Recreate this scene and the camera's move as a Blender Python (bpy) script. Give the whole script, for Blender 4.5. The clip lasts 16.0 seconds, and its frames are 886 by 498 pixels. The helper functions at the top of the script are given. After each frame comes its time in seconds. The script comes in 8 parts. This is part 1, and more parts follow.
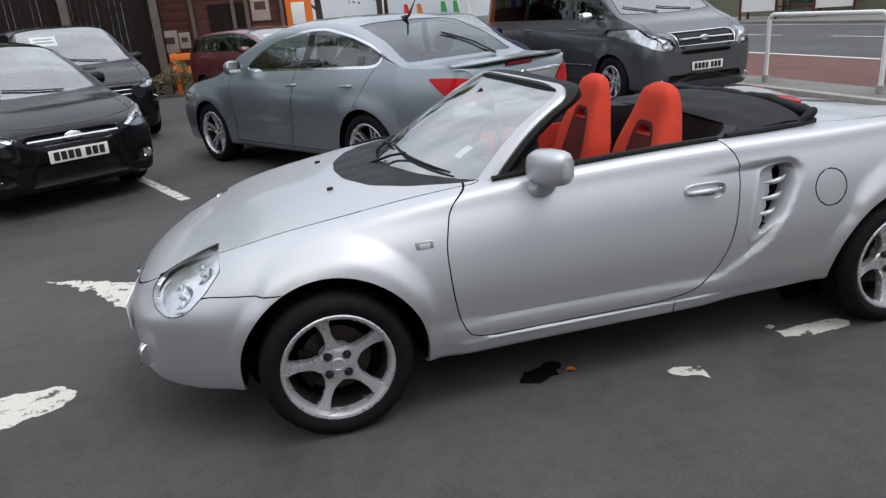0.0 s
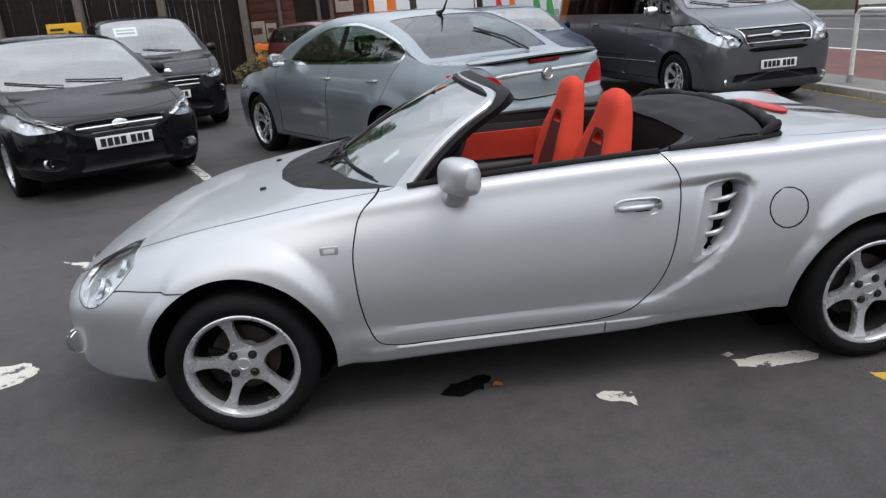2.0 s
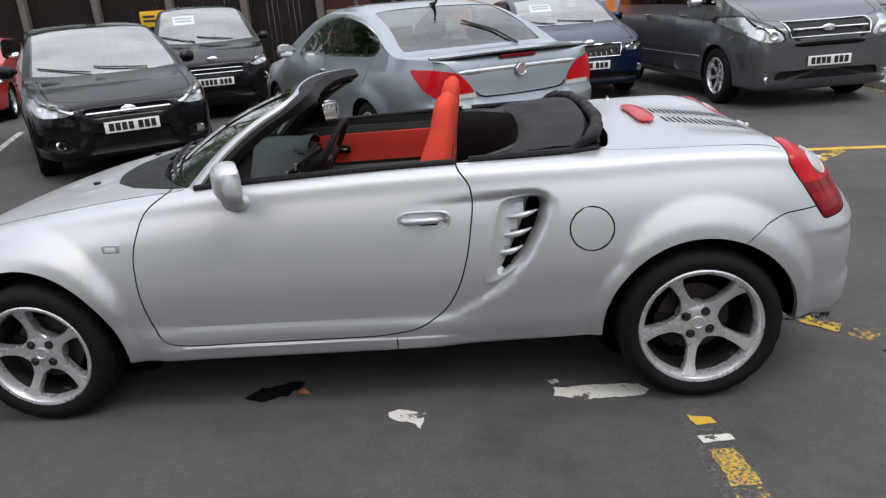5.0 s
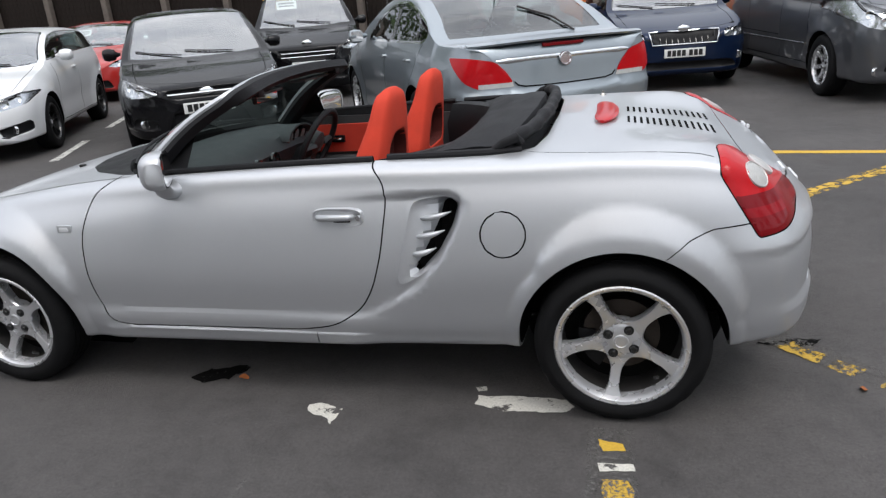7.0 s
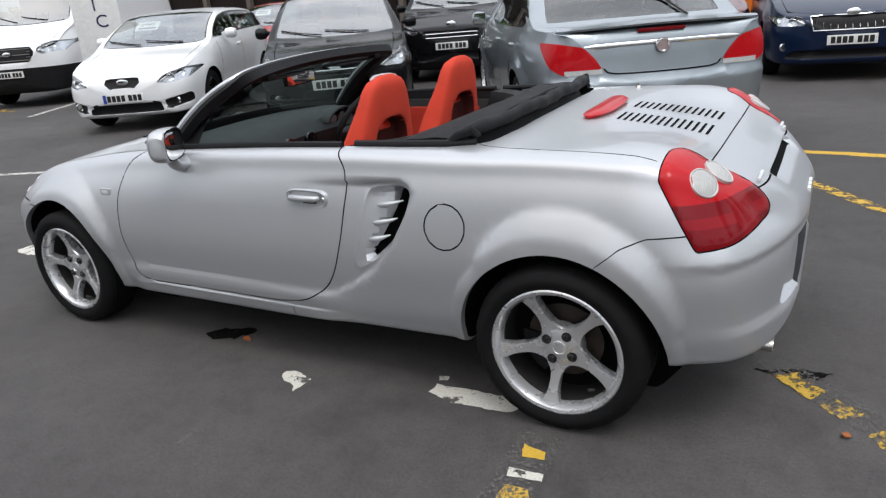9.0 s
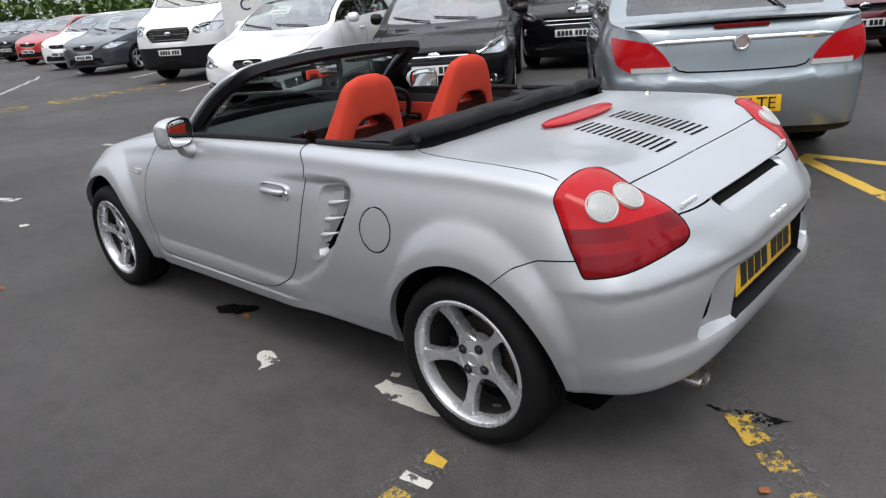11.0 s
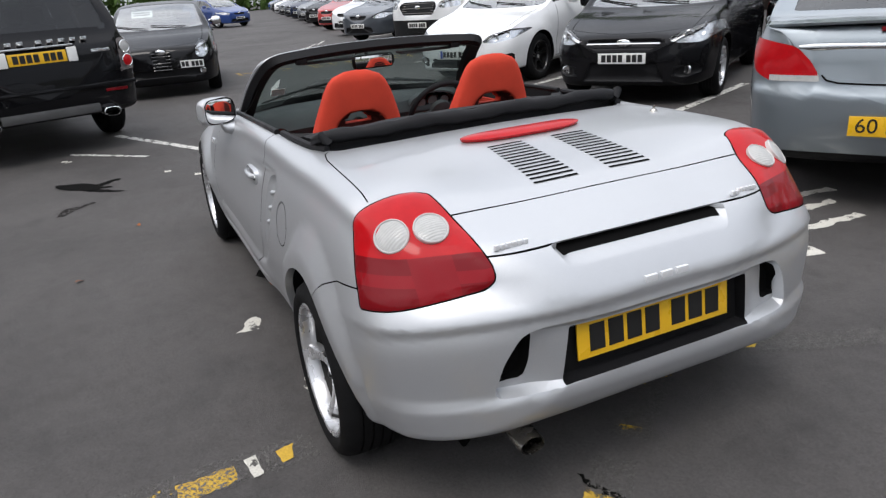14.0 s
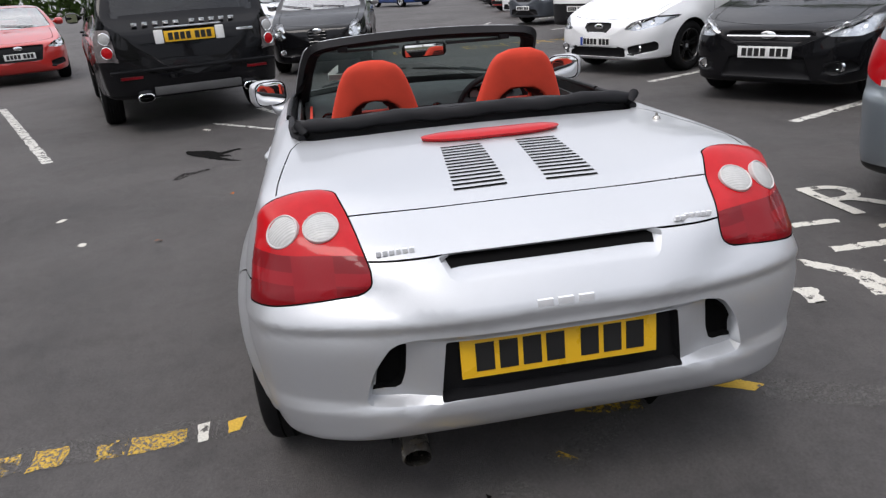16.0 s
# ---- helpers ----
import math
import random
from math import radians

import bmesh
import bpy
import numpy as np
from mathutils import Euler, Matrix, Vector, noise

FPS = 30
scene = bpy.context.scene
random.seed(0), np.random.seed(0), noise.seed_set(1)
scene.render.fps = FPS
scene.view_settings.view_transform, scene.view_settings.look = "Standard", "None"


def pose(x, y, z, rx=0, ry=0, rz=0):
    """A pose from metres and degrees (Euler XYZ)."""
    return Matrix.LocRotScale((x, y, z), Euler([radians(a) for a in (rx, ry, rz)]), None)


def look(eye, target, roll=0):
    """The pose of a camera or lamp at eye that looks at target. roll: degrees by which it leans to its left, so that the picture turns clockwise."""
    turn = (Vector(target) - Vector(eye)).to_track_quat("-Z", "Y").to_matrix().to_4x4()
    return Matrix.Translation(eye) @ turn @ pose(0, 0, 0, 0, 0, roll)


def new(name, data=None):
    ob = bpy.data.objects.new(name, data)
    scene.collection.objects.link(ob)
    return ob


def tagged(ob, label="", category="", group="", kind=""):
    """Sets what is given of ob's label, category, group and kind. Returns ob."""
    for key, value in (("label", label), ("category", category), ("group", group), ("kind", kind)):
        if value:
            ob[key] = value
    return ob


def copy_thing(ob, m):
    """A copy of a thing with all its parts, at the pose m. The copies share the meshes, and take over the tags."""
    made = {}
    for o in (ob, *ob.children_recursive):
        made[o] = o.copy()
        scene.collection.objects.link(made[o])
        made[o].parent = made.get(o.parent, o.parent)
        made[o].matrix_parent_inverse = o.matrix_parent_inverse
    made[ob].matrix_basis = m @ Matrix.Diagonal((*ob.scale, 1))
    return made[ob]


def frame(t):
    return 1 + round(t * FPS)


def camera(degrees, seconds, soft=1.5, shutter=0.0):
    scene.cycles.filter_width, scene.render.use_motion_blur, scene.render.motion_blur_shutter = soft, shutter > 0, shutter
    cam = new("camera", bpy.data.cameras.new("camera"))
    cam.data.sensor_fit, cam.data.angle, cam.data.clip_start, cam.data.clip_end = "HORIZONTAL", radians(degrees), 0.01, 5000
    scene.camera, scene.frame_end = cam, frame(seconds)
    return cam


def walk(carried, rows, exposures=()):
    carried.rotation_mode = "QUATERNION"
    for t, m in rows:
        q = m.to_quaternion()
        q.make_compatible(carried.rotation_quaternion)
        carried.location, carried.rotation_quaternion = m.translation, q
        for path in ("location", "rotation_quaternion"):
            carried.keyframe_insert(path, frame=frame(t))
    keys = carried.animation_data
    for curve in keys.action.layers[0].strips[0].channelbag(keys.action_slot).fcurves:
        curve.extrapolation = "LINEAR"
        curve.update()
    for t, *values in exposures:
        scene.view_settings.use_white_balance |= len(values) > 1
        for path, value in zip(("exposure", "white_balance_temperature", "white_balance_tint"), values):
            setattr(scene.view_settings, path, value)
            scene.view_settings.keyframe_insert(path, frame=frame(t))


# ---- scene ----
cam = camera(65.0, 16.0, soft=1.3)
PATH = [
    (0, (-0.116, -3.093, 1.459), (0.316, -1.249, 0.816), -4.5),
    (0.5, (0.066, -3.057, 1.459), (0.463, -1.207, 0.81), -4.4),
    (1, (0.222, -3.055, 1.444), (0.58, -1.197, 0.795), -4.4),
    (1.5, (0.402, -3.097, 1.46), (0.689, -1.228, 0.809), -4.2),
    (2, (0.558, -3.149, 1.453), (0.723, -1.264, 0.806), -4.3),
    (2.5, (0.751, -3.13, 1.445), (0.836, -1.24, 0.797), -4.4),
    (3, (0.969, -3.106, 1.45), (1.005, -1.215, 0.802), -4.5),
    (3.5, (1.181, -3.106, 1.446), (1.185, -1.213, 0.799), -4.3),
    (4, (1.379, -3.122, 1.431), (1.331, -1.229, 0.786), -4.3),
    (4.5, (1.537, -3.138, 1.422), (1.439, -1.249, 0.772), -4.3),
    (5, (1.719, -3.079, 1.42), (1.585, -1.196, 0.761), -4.2),
    (7.5, (2.628, -2.86, 1.406), (2.046, -1.074, 0.721), -4.6),
    (8, (2.825, -2.797, 1.41), (2.143, -1.049, 0.718), -4.5),
    (8.5, (2.991, -2.753, 1.408), (2.156, -1.074, 0.715), -4.6),
    (9, (3.143, -2.654, 1.385), (2.201, -1.032, 0.693), -4.9),
    (11.5, (3.883, -2.11, 1.413), (2.523, -0.828, 0.7), -4.6),
    (12, (4.031, -1.952, 1.419), (2.583, -0.774, 0.701), -4.4),
    (12.5, (4.16, -1.79, 1.427), (2.606, -0.752, 0.714), -4.6),
    (13, (4.233, -1.587, 1.424), (2.609, -0.663, 0.709), -4.8),
    (13.5, (4.311, -1.399, 1.41), (2.644, -0.555, 0.695), -4.7),
    (14, (4.401, -1.211, 1.409), (2.691, -0.46, 0.695), -4.3),
    (14.5, (4.474, -1.059, 1.409), (2.706, -0.454, 0.695), -4.3),
    (15, (4.487, -0.882, 1.406), (2.685, -0.393, 0.689), -4.2),
    (15.5, (4.518, -0.696, 1.395), (2.691, -0.316, 0.673), -4.2),
    (16, (4.564, -0.524, 1.404), (2.724, -0.237, 0.675), -4.0),
]
walk(cam, [(t, look(eye, target, roll)) for t, eye, target, roll in PATH],
     exposures=[(0.0, 0.09, 6350, 10), (3.0, 0.24, 6400, 10), (5.0, 0.28, 6420, 11), (9.0, 0.28, 6460, 10), (12.5, 0.28, 6460, 10), (16.0, 0.26, 6530, 13)])

# ---- world ----
world = bpy.data.worlds.new("sky")
scene.world = world
world.use_nodes = True
wn = world.node_tree.nodes
wl = world.node_tree.links
sky = wn.new("ShaderNodeTexSky")
sky.sky_type = "NISHITA"
sky.sun_disc = False
sky.sun_elevation = radians(48)
sky.sun_rotation = radians(200)
sky.air_density, sky.dust_density, sky.ozone_density = 1.0, 4.0, 1.0
# cloud deck: bright, nearly white overcast with soft breaks
w_co = wn.new("ShaderNodeTexCoord")
w_no = wn.new("ShaderNodeTexNoise")
w_no.inputs["Scale"].default_value = 3.2
w_no.inputs["Detail"].default_value = 5.0
wl.new(w_co.outputs["Generated"], w_no.inputs["Vector"])
w_ra = wn.new("ShaderNodeValToRGB")
w_ra.color_ramp.elements[0].position, w_ra.color_ramp.elements[1].position = 0.35, 0.68
w_ra.color_ramp.elements[0].color = (5.2, 5.5, 6.0, 1)
w_ra.color_ramp.elements[1].color = (9.6, 9.7, 9.8, 1)
wl.new(w_no.outputs["Fac"], w_ra.inputs["Fac"])
w_mx = wn.new("ShaderNodeMix")
w_mx.data_type = "RGBA"
w_mx.inputs["Factor"].default_value = 0.82
wl.new(sky.outputs["Color"], w_mx.inputs["A"])
wl.new(w_ra.outputs["Color"], w_mx.inputs["B"])
# an overcast dome is brighter overhead than near the horizon
w_se = wn.new("ShaderNodeSeparateXYZ")
w_el = wn.new("ShaderNodeValToRGB")
w_el.color_ramp.elements[0].position, w_el.color_ramp.elements[1].position = 0.0, 0.9
w_el.color_ramp.elements[0].color = (0.54, 0.55, 0.57, 1)
w_el.color_ramp.elements[1].color = (1.58, 1.59, 1.61, 1)
w_mu = wn.new("ShaderNodeMix")
w_mu.data_type, w_mu.blend_type = "RGBA", "MULTIPLY"
w_mu.inputs["Factor"].default_value = 1.0
wl.new(w_co.outputs["Generated"], w_se.inputs["Vector"])
wl.new(w_se.outputs["Z"], w_el.inputs["Fac"])
wl.new(w_mx.outputs["Result"], w_mu.inputs["A"])
wl.new(w_el.outputs["Color"], w_mu.inputs["B"])
bgn = wn["Background"]
bgn.inputs["Strength"].default_value = 0.13
wl.new(w_mu.outputs["Result"], bgn.inputs["Color"])

sun = new("sun", bpy.data.lights.new("sun", "SUN"))
sun.data.energy = 1.1
sun.data.angle = radians(25)
sun.data.color = (1.0, 0.96, 0.9)
sun.matrix_world = look((0, 0, 30), (-12, 9, 0))


# ---- materials ----
def node_material(name):
    m = bpy.data.materials.new(name)
    m.use_nodes = True
    return m, m.node_tree.nodes, m.node_tree.links, m.node_tree.nodes["Principled BSDF"]


def noisy(nt, nl, scale, detail=4.0, rough=0.55):
    """A noise texture in object space."""
    co = nt.new("ShaderNodeTexCoord")
    no = nt.new("ShaderNodeTexNoise")
    no.inputs["Scale"].default_value, no.inputs["Detail"].default_value, no.inputs["Roughness"].default_value = scale, detail, rough
    nl.new(co.outputs["Object"], no.inputs["Vector"])
    return no


def ramp(nt, nl, source, stops):
    r = nt.new("ShaderNodeValToRGB")
    while len(r.color_ramp.elements) < len(stops):
        r.color_ramp.elements.new(0.5)
    for e, (p, c) in zip(r.color_ramp.elements, stops):
        e.position, e.color = p, (*c, 1) if len(c) == 3 else c
    nl.new(source, r.inputs["Fac"])
    return r.outputs["Color"]


def bump(nt, nl, b, height, strength, distance=0.002):
    n = nt.new("ShaderNodeBump")
    n.inputs["Strength"].default_value, n.inputs["Distance"].default_value = strength, distance
    nl.new(height, n.inputs["Height"])
    nl.new(n.outputs["Normal"], b.inputs["Normal"])


def shade(c, f):
    return tuple(max(0.0, v * f) for v in c)


def surface(name, colour, rough=0.5, metal=0.0, vary=0.15, scale=12.0, relief=0.0, relief_scale=200.0, coat=0.0, spec=0.5):
    """A surface whose colour and roughness vary at two scales."""
    m, nt, nl, b = node_material(name)
    big, fine = noisy(nt, nl, scale), noisy(nt, nl, relief_scale, 3.0)
    mix = nt.new("ShaderNodeMath")
    mix.operation = "MULTIPLY_ADD"
    nl.new(fine.outputs["Fac"], mix.inputs[0])
    mix.inputs[1].default_value = 0.4
    nl.new(big.outputs["Fac"], mix.inputs[2])
    nl.new(ramp(nt, nl, mix.outputs[0], [(0.35, shade(colour, 1 - vary)), (1.0, shade(colour, 1 + vary))]), b.inputs["Base Color"])
    r = max(0.0, rough - 0.06), min(1.0, rough + 0.08)
    nl.new(ramp(nt, nl, big.outputs["Fac"], [(0.3, (r[0],) * 3), (0.75, (r[1],) * 3)]), b.inputs["Roughness"])
    b.inputs["Metallic"].default_value = metal
    b.inputs["Specular IOR Level"].default_value = spec
    b.inputs["Coat Weight"].default_value, b.inputs["Coat Roughness"].default_value = coat, 0.04
    if relief:
        bump(nt, nl, b, fine.outputs["Fac"], relief)
    return m


def car_paint(name, colour, metal=0.0, rough=0.35, dust=0.12, coat=1.0):
    """Lacquered paint: flake grain, faint orange peel, a film of road dust."""
    m, nt, nl, b = node_material(name)
    flake, film = noisy(nt, nl, 900.0, 2.0), noisy(nt, nl, 2.6, 6.0, 0.65)
    c1 = ramp(nt, nl, flake.outputs["Fac"], [(0.3, shade(colour, 0.9)), (0.7, shade(colour, 1.1))])
    mx = nt.new("ShaderNodeMix")
    mx.data_type = "RGBA"
    nl.new(ramp(nt, nl, film.outputs["Fac"], [(0.45, (0, 0, 0)), (0.8, (dust,) * 3)]), mx.inputs["Factor"])
    nl.new(c1, mx.inputs["A"])
    mx.inputs["B"].default_value = (0.24, 0.23, 0.21, 1)
    nl.new(mx.outputs["Result"], b.inputs["Base Color"])
    b.inputs["Metallic"].default_value = metal
    b.inputs["Roughness"].default_value = rough
    dark = max(colour) < 0.05
    b.inputs["Specular IOR Level"].default_value = 0.05 if dark else 0.5
    b.inputs["Coat Weight"].default_value = 0.45 if dark else coat
    nl.new(ramp(nt, nl, film.outputs["Fac"], [(0.4, (0.02,) * 3), (0.8, (0.09,) * 3)]), b.inputs["Coat Roughness"])
    return m


def clear_glass(name, tint=(0.86, 0.92, 0.9), rough=0.0, alpha=0.22):
    """Thin pane: mirror-like gloss over a tinted see-through sheet."""
    m, nt, nl, b = node_material(name)
    out = nt["Material Output"]
    tr, gl, mixs, lw, pw, ma = (nt.new(k) for k in ("ShaderNodeBsdfTransparent", "ShaderNodeBsdfGlossy", "ShaderNodeMixShader", "ShaderNodeLayerWeight", "ShaderNodeMath", "ShaderNodeMath"))
    tr.inputs["Color"].default_value = (*tint, 1)
    gl.inputs["Roughness"].default_value = rough
    lw.inputs["Blend"].default_value = 0.5
    pw.operation, ma.operation = "POWER", "MULTIPLY_ADD"
    nl.new(lw.outputs["Facing"], pw.inputs[0])
    pw.inputs[1].default_value = 3.4
    nl.new(pw.outputs[0], ma.inputs[0])
    ma.inputs[1].default_value, ma.inputs[2].default_value = 0.80, alpha
    nl.new(ma.outputs[0], mixs.inputs["Fac"])
    nl.new(tr.outputs["BSDF"], mixs.inputs[1])
    nl.new(gl.outputs["BSDF"], mixs.inputs[2])
    nl.new(mixs.outputs["Shader"], out.inputs["Surface"])
    return m


def lens_plastic(name, colour, rough=0.08, ribs=0.0, chambers=False):
    """Moulded lamp lens: deep colour under a hard gloss, fine ribs inside."""
    m, nt, nl, b = node_material(name)
    film = noisy(nt, nl, 40.0)
    nl.new(ramp(nt, nl, film.outputs["Fac"], [(0.3, shade(colour, 0.92)), (0.75, shade(colour, 1.06))]), b.inputs["Base Color"])
    b.inputs["Roughness"].default_value = 0.3
    b.inputs["Specular IOR Level"].default_value = 0.1
    b.inputs["Coat Weight"].default_value, b.inputs["Coat Roughness"].default_value = 0.38, rough
    if chambers:
        # moulded chambers behind the lens: a brighter middle one, square reflectors in the others, fine flutes across
        co, xyz, ab, mid, up, fl_ = (nt.new(k) for k in ("ShaderNodeTexCoord", "ShaderNodeSeparateXYZ", "ShaderNodeMath", "ShaderNodeMath", "ShaderNodeMath", "ShaderNodeTexWave"))
        nl.new(co.outputs["Object"], xyz.inputs["Vector"])
        ab.operation, mid.operation, up.operation = "ABSOLUTE", "COMPARE", "COMPARE"
        nl.new(xyz.outputs["Y"], ab.inputs[0])
        nl.new(ab.outputs[0], mid.inputs[0])
        mid.inputs[1].default_value, mid.inputs[2].default_value = 0.600, 0.052
        nl.new(xyz.outputs["Z"], up.inputs[0])
        up.inputs[1].default_value, up.inputs[2].default_value = 0.738, 0.014
        tones = []
        for fac, a, b_ in ((up, shade(colour, 0.85), shade(colour, 1.22)), (mid, None, shade(colour, 1.12))):
            mx = nt.new("ShaderNodeMix")
            mx.data_type = "RGBA"
            nl.new(fac.outputs[0], mx.inputs["Factor"])
            if a:
                mx.inputs["A"].default_value = (*a[:3], 1)
            else:
                nl.new(tones[-1].outputs["Result"], mx.inputs["A"])
            mx.inputs["B"].default_value = (*b_[:3], 1)
            tones.append(mx)
        nl.new(tones[-1].outputs["Result"], b.inputs["Base Color"])
        fl_.bands_direction, fl_.inputs["Scale"].default_value = "Y", 90.0
        nl.new(co.outputs["Object"], fl_.inputs["Vector"])
        bump(nt, nl, b, fl_.outputs["Fac"], 0.06, 0.002)
    if ribs:
        co, wv = nt.new("ShaderNodeTexCoord"), nt.new("ShaderNodeTexWave")
        wv.inputs["Scale"].default_value = ribs
        nl.new(co.outputs["Object"], wv.inputs["Vector"])
        bump(nt, nl, b, wv.outputs["Fac"], 0.35, 0.003)
    return m


SILVER = car_paint("silver paint", (0.51, 0.522, 0.54), 0.62, 0.42, 0.05, 0.5)
BLACK_TRIM = surface("black moulded plastic", (0.008, 0.008, 0.009), 0.50, vary=0.3, relief=0.15, relief_scale=500, spec=0.2)
GLOSS_BLACK = surface("gloss black", (0.008, 0.008, 0.009), 0.12, coat=0.6)
# near-black for rubber, and for shade put into gaps, ducts and slots
GAP = surface("gap shade and rubber", (0.004, 0.004, 0.004), 0.9, spec=0.08)
RUBBER = surface("tyre rubber", (0.0075, 0.0075, 0.008), 0.72, vary=0.35, scale=30, relief=0.3, relief_scale=260, spec=0.13)
ALLOY = surface("silver alloy", (0.60, 0.605, 0.62), 0.28, 0.65, vary=0.06, coat=0.4)
# alloy barrel coloured near-black so that the spoke openings look shaded
BARREL = surface("shaded wheel barrel", (0.030, 0.028, 0.027), 0.6, 0.3, vary=0.4, scale=25)
DARK_ALLOY = surface("black alloy", (0.012, 0.012, 0.013), 0.3, 0.3, coat=0.4)
DISC = surface("brake disc steel", (0.045, 0.036, 0.030), 0.55, 0.7, vary=0.35, scale=40)
CHROME = surface("chrome", (0.8, 0.81, 0.82), 0.09, 1.0, vary=0.04)
STEEL = surface("exhaust steel", (0.45, 0.43, 0.40), 0.25, 1.0, vary=0.25, scale=30)
GLASS = clear_glass("windscreen glass", (0.80, 0.89, 0.86), 0.0, 0.36)
SCREEN_GLASS = clear_glass("roadster windscreen glass", (0.80, 0.92, 0.88), 0.0, 0.40)
DARK_GLASS = clear_glass("side glass", (0.50, 0.58, 0.56), 0.0, 0.14)
PRIVACY = clear_glass("privacy glass", (0.06, 0.065, 0.07), 0.0, 0.06)
RED_LENS = lens_plastic("red lamp lens", (0.44, 0.004, 0.008), 0.02)
DARK_RED_LENS = lens_plastic("dark red lamp lens", (0.20, 0.003, 0.007), 0.02, chambers=True)
CLEAR_LENS = lens_plastic("clear ribbed lens", (0.46, 0.46, 0.45), ribs=55)
AMBER = lens_plastic("amber lens", (0.6, 0.2, 0.02))
REFLECTOR = surface("lamp reflector", (0.72, 0.73, 0.74), 0.22, 0.9, vary=0.25, scale=14, relief=0.06, relief_scale=30)
LAMP_GLASS = clear_glass("headlamp cover", (0.95, 0.96, 0.97), 0.0, 0.05)
MIRROR = surface("mirror glass", (0.9, 0.9, 0.9), 0.0, 1.0, vary=0.0)
RED_CLOTH = surface("red seat cloth", (0.56, 0.055, 0.030), 0.85, vary=0.14, scale=9, relief=0.35, relief_scale=420, spec=0.2)
RED_TRIM = surface("red door cloth", (0.50, 0.05, 0.03), 0.8, vary=0.12, relief=0.3, relief_scale=420, spec=0.2)
CLOTH_AND_SHADE = surface("dark red mesh and recess shade", (0.085, 0.018, 0.015), 0.9, vary=0.3, relief=0.4, relief_scale=350, spec=0.2)
VINYL = surface("black soft top vinyl", (0.010, 0.010, 0.0115), 0.62, vary=0.4, scale=5, relief=0.4, relief_scale=300, spec=0.22)
DASH = surface("dark grey dashboard", (0.030, 0.034, 0.036), 0.6, vary=0.2, relief=0.3, relief_scale=380)
CARPET = surface("black carpet", (0.012, 0.012, 0.012), 0.95, relief=0.6, relief_scale=300, spec=0.1)
YELLOW_PLATE = surface("yellow number plate", (0.82, 0.47, 0.015), 0.3, vary=0.05, coat=0.3)
WHITE_PLATE = surface("white number plate", (0.78, 0.78, 0.76), 0.3, vary=0.05, coat=0.3)
BADGE = surface("bright badge metal", (0.74, 0.75, 0.77), 0.35, 0.2, vary=0.05)
LENS_RIM = surface("pale lens rim", (0.50, 0.47, 0.46), 0.3, vary=0.1, coat=0.5)
DIAL = surface("grey dial face", (0.16, 0.16, 0.16), 0.5)
INK = surface("black ink", (0.01, 0.01, 0.01), 0.45)
PAPER = surface("white card", (0.8, 0.8, 0.78), 0.7, vary=0.04)
BLUE_BAND = surface("blue band", (0.02, 0.06, 0.35), 0.4)


# ---- building helpers ----
def mesh_from(name, verts, faces, normals=None, smooth=True):
    me = bpy.data.meshes.new(name)
    me.from_pydata([tuple(map(float, v)) for v in verts], [], [tuple(f) for f in faces])
    me.update()
    if smooth:
        me.polygons.foreach_set("use_smooth", [True] * len(me.polygons))
        if normals is not None:
            me.normals_split_custom_set_from_vertices([tuple(map(float, n)) for n in normals])
    return me


def part(name, data, material, parent=None, label="", smooth=None, angle=40):
    """Links a bmesh or a mesh as ONE mesh object under a thing or under a part."""
    if isinstance(data, bmesh.types.BMesh):
        me = bpy.data.meshes.new(name)
        bmesh.ops.recalc_face_normals(data, faces=data.faces)
        if smooth is None or smooth:
            for f in data.faces:
                f.smooth = True
            for e in data.edges:
                if len(e.link_faces) == 2 and e.calc_face_angle(0) > radians(angle):
                    e.smooth = False
        data.to_mesh(me)
        data.free()
    else:
        me = data
    if material is not None:
        for m in material if isinstance(material, (list, tuple)) else [material]:
            me.materials.append(m)
    ob = new(name, me)
    ob.parent = parent
    if label:
        ob["label"] = label
    return ob


def empty(name, label, category, m=None, group="", kind=""):
    ob = new(name)
    ob.empty_display_size = 0.2
    if m is not None:
        ob.matrix_world = m
    return tagged(ob, label, category, group, kind)


def box(bm, x0, x1, y0, y1, z0, z1, bevel=0.0, m=None):
    """A bevelled block added to bm."""
    r = bmesh.ops.create_cube(bm, size=1.0)
    vs = r["verts"]
    for v in vs:
        v.co = Vector(((x0 + x1) / 2 + v.co.x * (x1 - x0), (y0 + y1) / 2 + v.co.y * (y1 - y0), (z0 + z1) / 2 + v.co.z * (z1 - z0)))
    if bevel:
        es = list({e for v in vs for e in v.link_edges})
        r = bmesh.ops.bevel(bm, geom=es, offset=bevel, segments=2, profile=0.6, affect="EDGES")
        vs = list({v for f in r["faces"] for v in f.verts} | {v for v in vs if v.is_valid})
    if m is not None:
        bmesh.ops.transform(bm, matrix=m, verts=[v for v in vs if v.is_valid])
    return bm


def block(x0, x1, y0, y1, z0, z1, bevel=0.0, m=None):
    return box(bmesh.new(), x0, x1, y0, y1, z0, z1, bevel, m)


